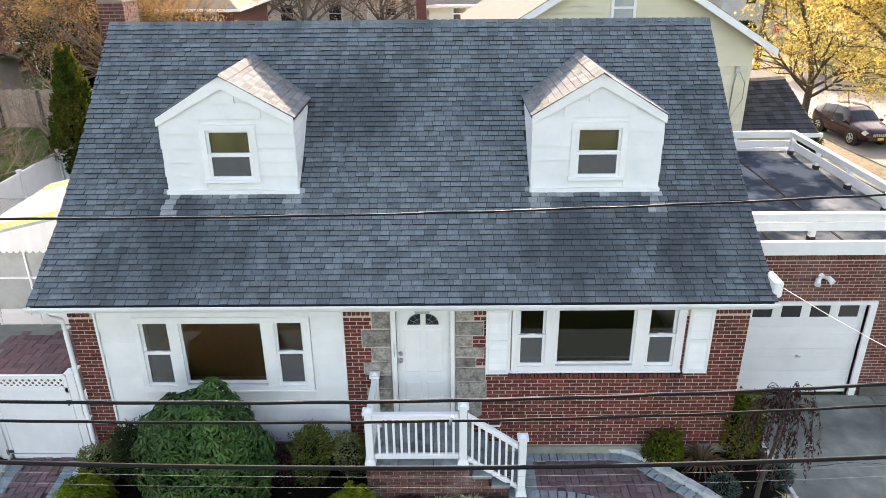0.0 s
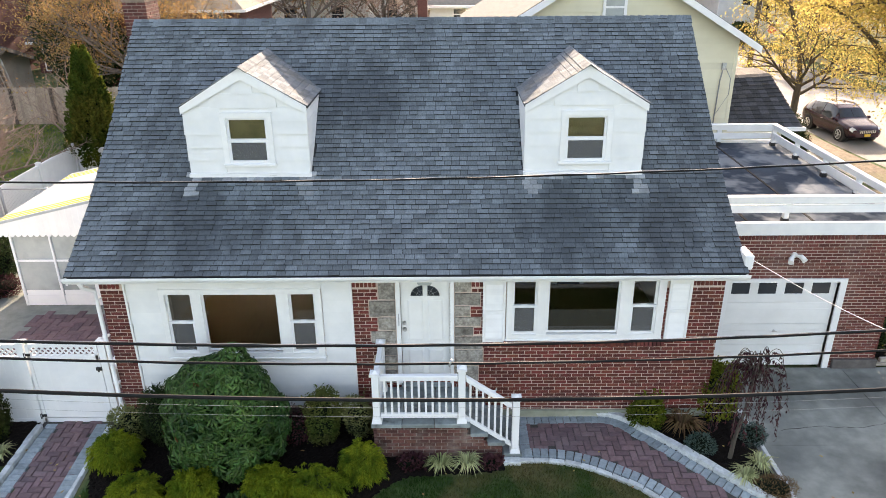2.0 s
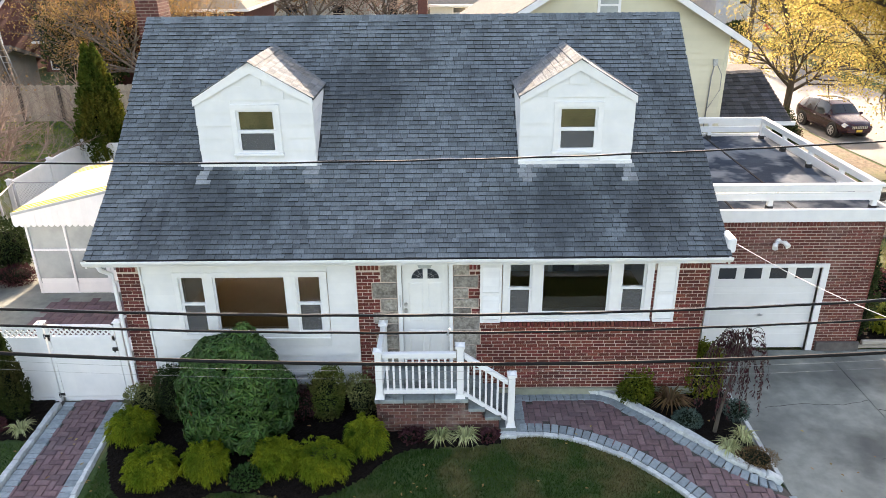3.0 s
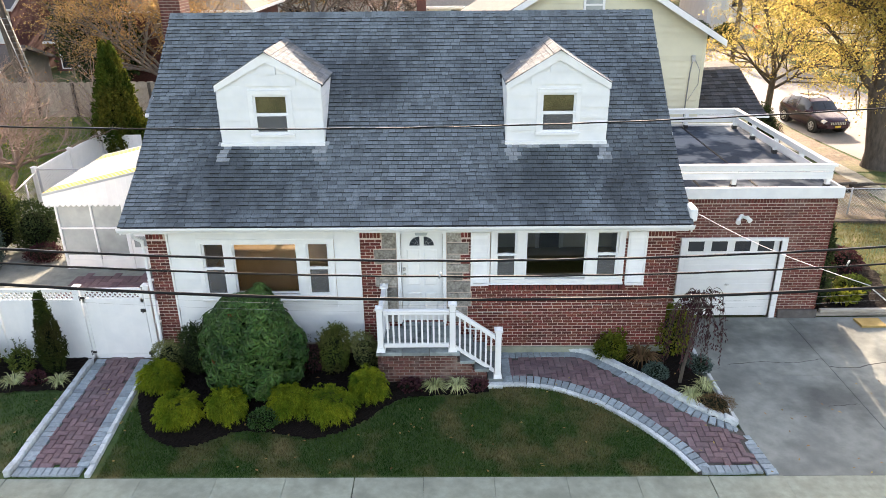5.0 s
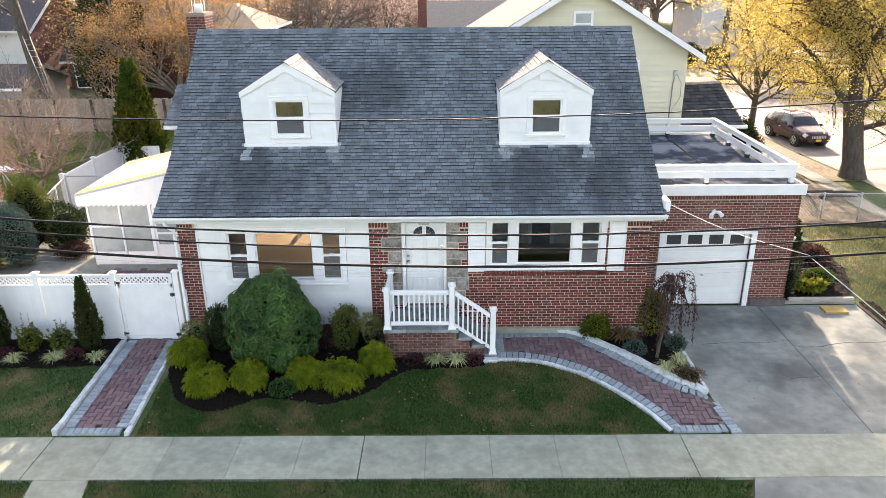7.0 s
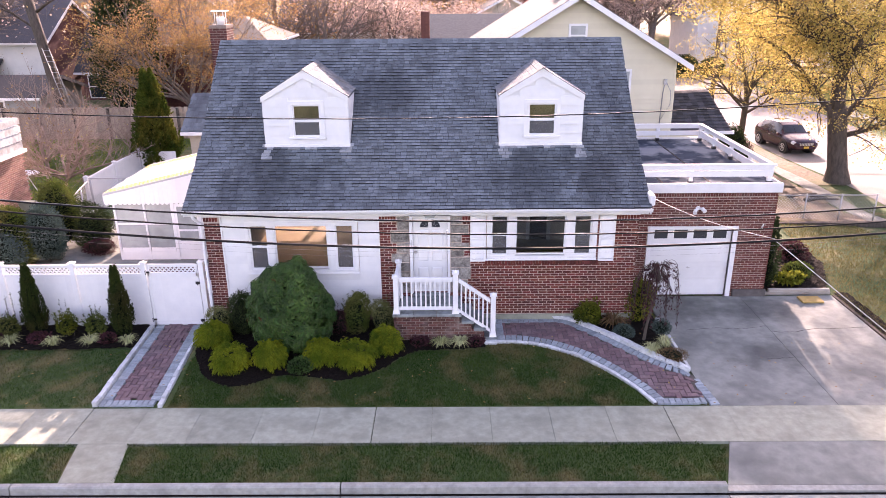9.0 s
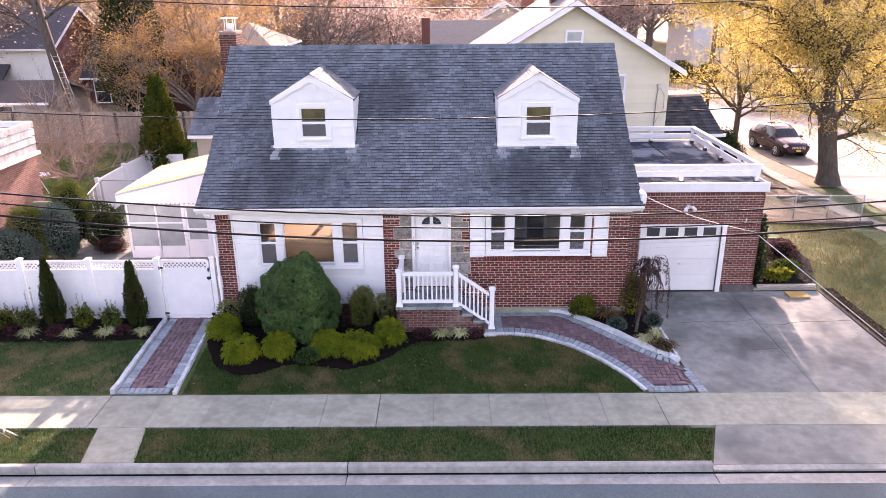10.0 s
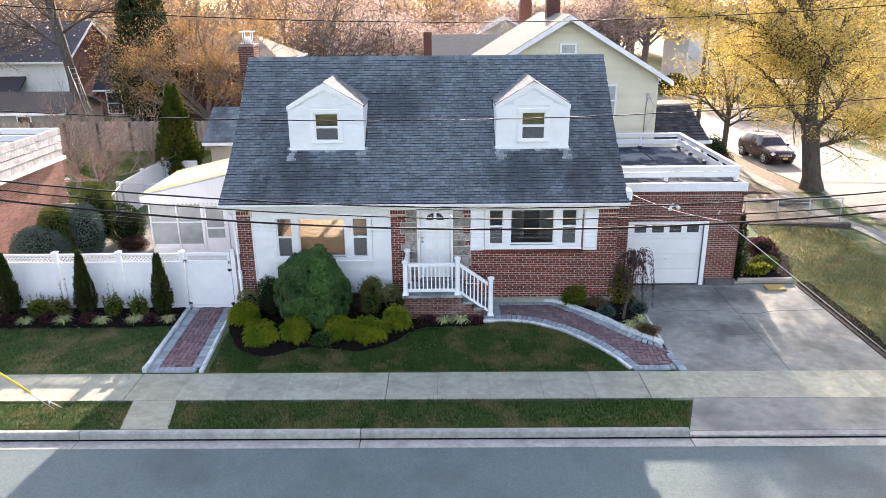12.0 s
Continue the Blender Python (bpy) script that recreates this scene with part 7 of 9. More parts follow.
leaf_shrub("dark_shrub", (-12.25, 6.5, 0.85), (0.60, 0.5, 0.70), 2200, 0.08, 0.022, "greenleaf", "rhodo_core", "dark broad-leaved shrub beside the sun porch", 115, "", 12)
leaf_shrub("dark_shrub", (-11.75, 5.7, 0.42), (0.55, 0.45, 0.26), 900, 0.07, 0.012, "wine", "rhodo_core", "reddish brown low shrub beside the sun porch", 116)

# ---- overhead cables over the verge ----
def cable(name, y0, ay, z0, az, bz, r, material, label, wob=0.0, x0=-26.0, x1=26.0):
    bm = bmesh.new()
    pts = []
    n = 120
    for i in range(n + 1):
        x = x0 + (x1 - x0) * i / n
        pts.append((x, y0 + ay * x + wob * math.sin(x * 9.0), z0 + az * x + bz * x * x + wob * math.cos(x * 9.0)))
    tube(bm, pts, r, 7)
    return tagged(part(name, bm, material), label, "cable", "overhead cables")


cable("overhead_cable", -3.918, 0.0685, 6.4226, -0.0042, 0.0037, 0.010, "rubber", "thin dark overhead cable", 0.002)
cable("overhead_cable", -3.912, 0.0685, 6.431, -0.0042, 0.0037, 0.0028, "whitewire", "pale bare wire lashed along a cable", 0.006)
cable("overhead_cable", -4.05, 0.085, 4.49, -0.045, 0.0050, 0.016, "rubber", "black lashed overhead cable", 0.002)
cable("overhead_cable", -4.04, 0.085, 4.506, -0.045, 0.0050, 0.0028, "whitewire", "pale bare wire lashed along a cable", 0.005)
cable("overhead_cable", -4.02, 0.085, 4.225, -0.051, 0.0050, 0.015, "rubber", "plain black overhead street cable", 0.003)
cable("overhead_cable", -4.641, 0.039, 4.1666, -0.0325, 0.0058, 0.022, "rubber", "thick black overhead cable", 0.0)
cable("overhead_cable", -4.67, 0.039, 4.085, -0.0325, 0.0058, 0.0016, "whitewire", "thin pale wire below the thick cable", 0.0)
cable("overhead_cable", -4.72, 0.039, 4.005, -0.0325, 0.0058, 0.0012, "whitewire", "thin pale wire below the thick cable", 0.0)
cable("overhead_cable", -3.25, 0.033, 8.437, -0.0089, 0.0038, 0.010, "rubber", "high thin dark overhead cable", 0.0)
for x in (0.05, 6.3):
    bm = bmesh.new()
    tube(bm, [(x, -4.05 + 0.085 * x, 4.20 - 0.045 * x + 0.005 * x * x + 0.01), (x + 0.03, -4.05 + 0.085 * x, 4.30 - 0.045 * x + 0.005 * x * x)], 0.014, 6)
    tagged(part("cable_clip", bm, "galv"), "small metal clip on an overhead cable", "clip")

# guy wire with its yellow guard at the verge
guy = root("guy_wire", (-9.2, -5.0, 0.0), "steel guy wire with a yellow plastic guard, anchored in the verge", "guy wire")
bm = bmesh.new()
tube(bm, [(-9.15, -5.1, 0.0), (-10.0, -5.3, 0.95), (-13.2, -6.0, 4.6), (-17, -6.8, 9.0)], 0.007, 6)
part("steel_wire", bm, "galv", guy)
bm = bmesh.new()
tube(bm, [(-9.55, -5.19, 0.48), (-11.0, -5.5, 2.1)], 0.022, 8)
part("wire_guard", bm, "yellowguard", guy)
bm = bmesh.new()
tube(bm, [(-8.95, -5.02, -0.05), (-9.3, -5.12, 0.28)], 0.012, 6)
tube(bm, [(-9.25, -5.05, 0.22), (-9.18, -5.2, 0.2)], 0.02, 6)
part("anchor_rod", bm, "galv", guy)

# ---- service wire and guy at the driveway ----
bm = bmesh.new()
hp, jp = Vector((5.12, -0.05, 3.74)), Vector((6.16, -4.40, 4.22))
tube(bm, [hp.lerp(jp, k / 12) - Vector((0, 0, 0.10 * math.sin(math.pi * k / 12))) for k in range(13)], 0.006, 6)
tagged(part("service_wire", bm, "guywire"), "pale service wire from the eaves to the overhead cable", "cable")
bm = bmesh.new()
tube(bm, [(6.16, -4.40, 4.20), (11.5, -4.38, 0.05)], 0.009, 6)
tagged(part("guy_wire", bm, "guywire"), "pale guy wire running down beside the driveway", "cable")


# ---- trees ----
def grow(bm, rnd, p, d, length, r, depth, tips, spread=0.55, droop=0.0, sides=6, kids=(2, 4)):
    """A limb with its branches; the ends are collected in tips."""
    n = 3 if depth > 0 else 2
    pts, radii = [p.copy()], [r]
    q, dd = p.copy(), d.copy()
    for k in range(n):
        dd = (dd + Vector((rnd.uniform(-.22, .22), rnd.uniform(-.22, .22), rnd.uniform(-.12, .18) - droop))).normalized()
        q = q + dd * (length / n)
        pts.append(q.copy())
        radii.append(r * (1 - 0.5 * (k + 1) / n))
    tube(bm, pts, radii, max(3, sides), False)
    if depth == 0:
        tips.append((pts[-1], dd))
        tips.append((pts[-2], dd))
        return
    for k in range(rnd.randint(*kids)):
        t = rnd.uniform(0.35, 1.0)
        i = min(int(t * n), n - 1)
        b = pts[i].lerp(pts[i + 1], t * n - i)
        side = Vector((rnd.gauss(0, 1), rnd.gauss(0, 1), rnd.gauss(0, 0.6))).normalized()
        nd = (dd * (1 - spread) + side * spread + Vector((0, 0, 0.12))).normalized()
        grow(bm, rnd, b, nd, length * rnd.uniform(0.55, 0.8), r * 0.52, depth - 1, tips, spread, droop, sides - 1, kids)
    grow(bm, rnd, pts[-1], dd, length * 0.7, r * 0.5, depth - 1, tips, spread, droop, sides - 1, kids)


def tree(name, base, trunk, limbs, leaf_n, leaf, material, label, seed, depth=3, bark="bark", cloud=0.8, group="", dirs=(), flare=1.7, limb=0.48, low=0.72, patchy=False):
    """trunk: height, radius, lean. limbs: how many, their length. Leaves hang about the branch ends."""
    rnd = random.Random(seed)
    base = Vector(base)
    ob = root(name, base, label, "tree", group)
    h, r, lean = trunk
    top = base + Vector((lean[0], lean[1], h))
    bm = bmesh.new()
    mid = base.lerp(top, 0.5) + Vector((rnd.uniform(-.1, .1), rnd.uniform(-.1, .1), 0))
    tube(bm, [base - Vector((0, 0, 0.2)), base + Vector((0, 0, 0.12)), base.lerp(mid, 0.4), mid, top], [r * flare, r * (0.4 + 0.56 * flare), r * 1.05, r * 0.95, r * 0.88], 12)
    tips = []
    for k in range(limbs[0]):
        a = 6.283 * k / limbs[0] + rnd.uniform(-.4, .4)
        up = rnd.uniform(0.35, 1.1)
        d = Vector(dirs[k] if dirs else (math.cos(a), math.sin(a), up)).normalized()
        s = base.lerp(top, rnd.uniform(low, 1.0))
        grow(bm, rnd, s, d, limbs[1] * rnd.uniform(0.8, 1.15), r * limb, depth, tips)
    grow(bm, rnd, top, Vector((lean[0] * .1, lean[1] * .1, 1)).normalized(), limbs[1] * 1.1, r * 0.7, depth, tips)
    part("trunk", bm, bark, ob)
    if leaf_n:
        v, f = [], []
        clumps = [p + Vector((rnd.gauss(0, cloud), rnd.gauss(0, cloud), rnd.gauss(-0.1, cloud * 0.7))) for p, d in tips for _ in range(4)]
        if patchy:
            clumps = [c for c in clumps if noise.noise(c * 0.75) > 0.0]
        for _ in range(leaf_n):
            k = 0.28 * cloud
            q = rnd.choice(clumps) + Vector((rnd.gauss(0, k), rnd.gauss(0, k), rnd.gauss(0, k * 0.6)))
            if q.z < base.z + h * 0.75:
                continue
            dd = Vector((rnd.gauss(0, 1), rnd.gauss(0, 1), rnd.gauss(-0.3, 0.8))).normalized()
            up = Vector((rnd.gauss(0, 1), rnd.gauss(0, 1), 1)).normalized()
            add_leaf(v, f, q, dd, up, leaf * rnd.uniform(0.6, 1.3), leaf * 0.34 * rnd.uniform(0.8, 1.3), 0.1)
        joined("crown", v, f, material, ob)
    return ob


# street maple and the smaller tree beyond the car
def street_maple(base, label, seed):
    """A big old maple: a stout trunk, long arching limbs, leaves in loose sprays at the twigs."""
    rnd = random.Random(seed)
    ob = root("maple_tree", base, label, "tree")
    bx, by, bz = base
    bm = bmesh.new()
    tube(bm, [(bx, by, bz - 0.2), (bx, by, bz + 0.15), (bx - 0.08, by, bz + 0.7), (bx - 0.32, by, bz + 2.0), (bx - 0.6, by, bz + 3.6)], [0.74, 0.60, 0.46, 0.42, 0.44], 14)
    part("trunk", bm, "bark", ob)
    limbs = (
        ((-0.6, 0.0, 3.4), (-0.85, 0.0, 5.2), (-1.2, 0.0, 6.2), (-2.1, -0.1, 6.7), (-3.1, -0.2, 7.5), (-3.9, -0.3, 8.2), (-5.7, -0.5, 8.6), (-7.4, -0.6, 8.9), (-9.0, -0.7, 9.2)),
        ((-0.6, 0.0, 3.3), (-1.2, 0.1, 3.8), (-1.8, 0.2, 4.6), (-3.1, 0.6, 6.0), (-4.6, 1.0, 6.9)),
        ((-0.6, 0.0, 3.4), (-0.85, 0.1, 6.4), (-1.4, 0.1, 8.5), (-1.6, 0.0, 10.4), (-1.8, 0.2, 12.6)),
        ((-0.3, 0.0, 2.2), (0.2, -0.1, 2.4), (1.25, -0.4, 2.8), (2.05, -0.6, 3.4), (2.8, -0.9, 4.3)),
        ((-0.5, 0.0, 3.1), (0.1, 0.1, 3.5), (0.8, 0.3, 4.3), (1.4, 0.5, 5.4), (2.4, 0.9, 6.1)),
        ((-0.8, 0.1, 5.4), (-0.4, 0.0, 5.9), (0.5, -0.1, 6.9), (1.3, -0.2, 8.1), (1.9, -0.3, 9.2)),
        # next two: upper limbs out of view, added to shade the driveway
        ((-1.1, 0.1, 7.0), (-2.5, 0.7, 8.9), (-4.0, 1.2, 10.2), (-5.6, 1.6, 10.9), (-7.4, 1.8, 11.2), (-9.2, 2.0, 11.3)),
        ((-1.4, 0.0, 8.5), (-3.2, -0.4, 10.6), (-5.0, -0.8, 11.6), (-7.4, -1.0, 12.0)),
        ((-0.7, 0.0, 4.8), (-1.0, -1.3, 6.2), (-1.4, -2.8, 7.6), (-1.8, -4.0, 8.8)),
        ((-0.8, 0.0, 5.2), (-0.9, 1.6, 6.8), (-1.0, 3.2, 8.2), (-0.6, 4.6, 9.4)))
    tips = []
    for k, pts in enumerate(limbs):
        line = [Vector(p) + Vector(base) for p in catmull(pts, 5)]
        r0 = (0.25, 0.20, 0.36, 0.16, 0.20, 0.20, 0.20, 0.18, 0.19, 0.19)[k]
        bm = bmesh.new()
        tube(bm, line, [r0 * (1 - 0.82 * i / (len(line) - 1)) for i in range(len(line))], 8, False)
        for i in range(3, len(line) - 1):
            t = i / (len(line) - 1)
            if t < 0.25:
                continue
            for _ in range(2):
                side = Vector((rnd.gauss(0, 1), rnd.gauss(0, 1), rnd.gauss(0.25, 0.6))).normalized()
                d = ((line[i + 1] - line[i]).normalized() * 0.45 + side * 0.75).normalized()
                grow(bm, rnd, line[i], d, rnd.uniform(1.0, 1.7) * (1.15 - 0.4 * t), max(0.02, r0 * (1 - t) * 0.35), 1, tips, 0.6, 0.06, 5, (1, 3))
        tips.append((line[-1], (line[-1] - line[-2]).normalized()))
        part("limb", bm, "bark", ob)
    v, f = [], []
    for p, d in tips:
        for _ in range(2):
            c = p + Vector((rnd.gauss(0, .38), rnd.gauss(0, .38), rnd.gauss(-0.12, .28)))
            near = math.hypot(c.x - bx, c.y - by) < 1.5 and c.z < bz + 8
            # denser leaves far left, also for shade on the driveway
            for _ in range(6 if near else (21 if c.x < bx - 5.5 else 18)):
                q = c + Vector((rnd.gauss(0, .27), rnd.gauss(0, .27), rnd.gauss(0, .17)))
                dd = Vector((rnd.gauss(0, 1), rnd.gauss(0, 1), rnd.gauss(-0.5, 0.7))).normalized()
                add_leaf(v, f, q, dd, Vector((rnd.gauss(0, 1), rnd.gauss(0, 1), 1)).normalized(), rnd.uniform(0.07, 0.125), rnd.uniform(0.030, 0.046), 0.1)
    joined("crown", v, f, "goldleaf", ob)
    return ob


street_maple((18.95, 16.7, -0.52), "large street maple with thinning golden leaves", 5)
tree("street_tree", (16.35, 22.5, -0.5), (3.2, 0.17, (0.1, 0.0)), (7, 2.2), 13000, 0.08, "goldleaf", "smaller street tree with golden leaves beside the parked car", 6, 2, cloud=0.5)
leaf_shrub("hedge_shrub", (13.9, 17.4, 0.8), (0.85, 0.85, 1.45), 4200, 0.10, 0.022, "greenleaf", "rhodo_core", "dark green shrub beside the yellow house's porch", 201)
leaf_shrub("hedge_shrub", (14.9, 18.8, 0.3), (0.7, 0.7, 0.8), 1200, 0.12, 0.02, "wine", "rhodo_core", "reddish brown shrub beside the street", 202)
# fallen branches on the verge
rnd = random.Random(77)
for k in range(4):
    bm = bmesh.new()
    x, y = 14.2 + k * 0.7, 13.6 + rnd.uniform(-0.9, 0.9)
    z = land(x, y) + 0.06
    tube(bm, [(x, y, z), (x + 0.7, y + 0.12, z + 0.05), (x + 1.5, y + rnd.uniform(-.3, .5), z + 0.02)], [0.10, 0.07, 0.03], 7)
    tagged(part("fallen_branch", bm, "bark"), "cut branch lying on the bare verge", "branch", "cut branches on the verge")

# back yard: arborvitae, bare trees, russet oaks, trunks
cone_conifer("arborvitae", (-13.38, 15.7, 0.2), 5.0, 1.10, 340, 90, "arbor", "tall broad arborvitae in the back yard", 210, "", 0.14, 0.92)
tree("bare_tree", (-16.4, 12.2, 0.25), (1.0, 0.12, (0.5, 0.1)), (8, 1.5), 60, 0.09, "goldleaf", "small leafless spreading fruit tree in the yard", 211, 4, "twig", 0.3, limb=0.5)
tree("bare_tree", (-18.6, 15.5, 0.3), (0.8, 0.09, (-0.1, 0.2)), (8, 1.5), 120, 0.12, "rustleaf", "leafless pinkish shrubby tree in front of the board fence", 212, 3, "twig", 0.4, group="leafless shrubs by the board fence", limb=0.4)
tree("bare_tree", (-16.0, 18.5, 0.3), (0.7, 0.08, (0.1, 0.1)), (8, 1.5), 70, 0.09, "goldleaf", "leafless pinkish shrubby tree in front of the board fence", 213, 3, "twig", 0.4, group="leafless shrubs by the board fence", limb=0.4)
tree("bare_tree", (-20.5, 19.0, 0.3), (0.7, 0.09, (0.1, 0.1)), (8, 1.7), 160, 0.12, "rustleaf", "leafless pinkish shrubby tree in front of the board fence", 214, 3, "twig", 0.4, group="leafless shrubs by the board fence", limb=0.4)
tree("oak_tree", (-15.5, 26.5, 0.3), (2.0, 0.24, (0.2, 0.0)), (9, 3.0), 24000, 0.09, "rustleaf", "russet-leaved oak behind the board fence", 215, 3, "greytwig", 0.55, limb=0.40, patchy=True)
tree("oak_tree", (-17.4, 31.8, 0.3), (2.6, 0.28, (0.0, 0.0)), (8, 3.6), 15000, 0.09, "rustleaf", "russet-leaved oak behind the board fence", 216, 3, "greytwig", 0.6, limb=0.36, patchy=True)
tree("tall_tree", (-23.4, 27.0, 0.2), (9.6, 0.31, (-1.35, 0.3)), (11, 2.9), 700, 0.12, "rustleaf", "tall bare trunk with thin upper branches", 217, 3, cloud=0.9, limb=0.27, low=0.58, flare=1.4)
cone_conifer("spruce_tree", (-19.9, 29.2, 0.2), 13.0, 2.2, 210, 46, "greenleaf", "tall dark spruce among the autumn trees", 218, "", 0.34)

# ladder against the tall trunk
lad = root("ladder", (-22.4, 26.2, 0.3), "aluminium ladder leaning on the tall trunk behind the fence", "ladder")
for s in (-0.2, 0.2):
    bm = bmesh.new()
    tube(bm, [(-22.3 + s, 26.1, 0.3), (-23.6 + s, 26.5, 5.3)], 0.022, 6)
    part("side_rail", bm, "lead", lad)
for k in range(16):
    t = (k + 0.5) / 16
    x, y, z = -22.3 - 1.3 * t, 26.1 + 0.4 * t, 0.3 + 5.0 * t
    bm = bmesh.new()
    tube(bm, [(x - 0.2, y, z), (x + 0.2, y, z)], 0.014, 5)
    part("rung", bm, "lead", lad)

# wooden board fence
wf = root("board_fence", (-19, 24, 0.3), "weathered grey-brown wooden board fence across the back yard", "fence")
x, k = -30.0, 0
while x < -12.2:
    B("fence_board", (x, x + 0.145, 24.0, 24.025, 0.25, 2.18 + 0.03 * math.sin(k * 2.1)), "woodfence", wf)
    x, k = x + 0.152, k + 1
for x in range(-30, -12, 2):
    B("fence_post", (x + 0.6, x + 0.72, 23.88, 24.0, 0.25, 2.14), "bark", wf)
for z in (0.6, 1.8):
    B("fence_rail", (-30, -12.2, 23.96, 24.0, z, z + 0.1), "woodfence", wf)

# small white round garden table
gt = root("garden_table", (-18.5, 13.6, 0.3), "white round garden table on the back lawn", "table")
bm = bmesh.new()
tube(bm, [(-18.5, 13.6, 0.98), (-18.5, 13.6, 1.02)], 0.55, 20)
part("tabletop", bm, "vinyl", gt)
for a in range(3):
    bm = bmesh.new()
    tube(bm, [(-18.5, 13.6, 0.98), (-18.5 + 0.4 * math.cos(a * 2.09), 13.6 + 0.4 * math.sin(a * 2.09), land(-18.5, 13.6))], 0.025, 6)
    part("leg", bm, "vinyl", gt)


# ---- neighbouring houses ----
def far_window(x0, x1, z0, z1, y, parent, side=0, pane="darkglass"):
    """A framed sash window on a wall facing -y, or facing +x when side is set."""
    bm = bmesh.new()
    c = 0.08
    d = ((x0 - c, x1 + c, z1, z1 + c), (x0 - c, x1 + c, z0 - c, z0), (x0 - c, x0, z0, z1), (x1, x1 + c, z0, z1), (x0, x1, (z0 + z1) / 2 - 0.03, (z0 + z1) / 2 + 0.03))
    for a, b, e, f in d:
        if side:
            box(bm, y, y + 0.06, a, b, e, f)
        else:
            box(bm, a, b, y - 0.085, y, e, f)
    w = part("window", bm, "trim", parent)
    if side:
        B("pane", (y - 0.01, y + 0.025, x0, x1, z0, z1), "darkglass", w)
    else:
        B("pane", (x0, x1, y - 0.06, y + 0.01, z0, z1), pane, w)


def gable_house(name, x0, x1, y0, y1, z0, ze, zr, along, wall, roofm, label, windows=(), over=0.4, chim=()):
    """A house with a gable roof; the ridge runs along x or y."""
    ob = root(name, ((x0 + x1) / 2, (y0 + y1) / 2, z0), label, "house")
    bm = bmesh.new()
    xm, ym = (x0 + x1) / 2, (y0 + y1) / 2
    if along == "y":
        prism(bm, [(x0, z0), (x1, z0), (x1, ze), (xm, zr - 0.12), (x0, ze)], "y", y0, y1)
    else:
        prism(bm, [(y0, z0), (y1, z0), (y1, ze), (ym, zr - 0.12), (y0, ze)], "x", x0, x1)
    wl_ = part("wall", bm, wall, ob)
    half = (xm - x0) if along == "y" else (ym - y0)
    sl = (zr - ze) / half
    zo = ze - sl * over
    bm = bmesh.new()
    if along == "y":
        prism(bm, [(x0 - over, zo), (xm, zr), (x1 + over, zo), (x1 + over, zo + 0.10), (xm, zr + 0.12), (x0 - over, zo + 0.10)], "y", y0 - over, y1 + over)
    else:
        prism(bm, [(y0 - over, zo), (ym, zr), (y1 + over, zo), (y1 + over, zo + 0.10), (ym, zr + 0.12), (y0 - over, zo + 0.10)], "x", x0 - over, x1 + over)
    rf = part("roof", bm, roofm, ob)
    for s in (-1, 1):
        bm = bmesh.new()
        if along == "y":
            e = xm + s * (half + over)
            prism(bm, [(xm, zr + 0.09), (e, zo + 0.08), (e, zo - 0.12), (xm, zr - 0.13)], "y", y0 - over - 0.04, y0 - over)
        else:
            e = ym + s * (half + over)
            prism(bm, [(ym, zr + 0.09), (e, zo + 0.08), (e, zo - 0.12), (ym, zr - 0.13)], "x", x1 + over, x1 + over + 0.04)
        part("rake_board", bm, roofm if wall in ("farbrick", "fargrey") else "trim", ob)
    if along == "x":
        B("gutter", (x0 - over, x1 + over, y0 - over - 0.1, y0 - over, zo - 0.06, zo + 0.08), "trim", ob)
    for a, b, c, d in windows:
        far_window(a, b, c, d, y0, ob, 0, "frost" if wall == "yellow" else "darkglass")
    for cx, cy, cz in chim:
        ch = B("chimney", (cx - 0.3, cx + 0.3, cy - 0.3, cy + 0.3, ze, cz), "farbrick", rf)
    return ob


yh = gable_house("yellow_house", 1.15, 8.95, 11.35, 20.5, -0.2, 5.91, 8.25, "y", "yellow", "shingle_far", "two-storey pale yellow sided house with a white-edged gable",
                 ((4.8, 5.35, 6.45, 7.15), (6.55, 7.15, 4.25, 5.45)), 0.5, ((4.95, 15.5, 9.3),))
ywall = [c for c in yh.children if c.name.startswith("wall")][0]
for k in range(42):
    z0 = 0.2 + k * 0.19
    if z0 > 8.0:
        break
    hw = 3.9 if z0 < 5.75 else 3.9 * (8.2 - z0 - 0.16) / (8.2 - 5.91)
    if hw < 0.2:
        continue
    bm = bmesh.new()
    prism(bm, [(11.35, z0), (11.308, z0), (11.344, z0 + 0.188), (11.35, z0 + 0.188)], "x", 5.05 - hw, 5.05 + hw)
    part("siding_board", bm, "yellow", ywall)
for x in (8.86, 1.15):
    B("corner_board", (x, x + 0.10, 11.31, 11.36, -0.2, 5.4), "yellow", yh)
bm = bmesh.new()
tube(bm, [(8.55, 11.28, 5.0), (8.5, 11.28, 4.6), (8.45, 11.28, 2.0)], 0.02, 6)
tube(bm, [(8.6, 11.28, 5.05), (8.75, 11.1, 4.7), (8.8, 11.2, 4.2), (8.5, 11.25, 3.6)], 0.012, 5)
part("service_conduit", bm, "lead", yh)
B("meter_box", (8.5, 8.62, 11.22, 11.33, 4.95, 5.15), "galv", yh)
# porch of the yellow house
yp = root("side_porch", (10.3, 13, 0), "small enclosed porch with a dark shingled hip roof", "porch")
B("porch_wall", (9.0, 11.1, 12.1, 16.2, -0.4, 3.1), "yellow", yp)
bm = bmesh.new()
vs = [bm.verts.new(p) for p in ((8.97, 11.7, 3.02), (11.55, 11.7, 3.02), (11.55, 16.6, 3.02), (8.97, 16.6, 3.02), (8.97, 13.4, 4.35), (11.2, 14.0, 4.35), (11.2, 15.2, 4.35), (8.97, 15.2, 4.35))]
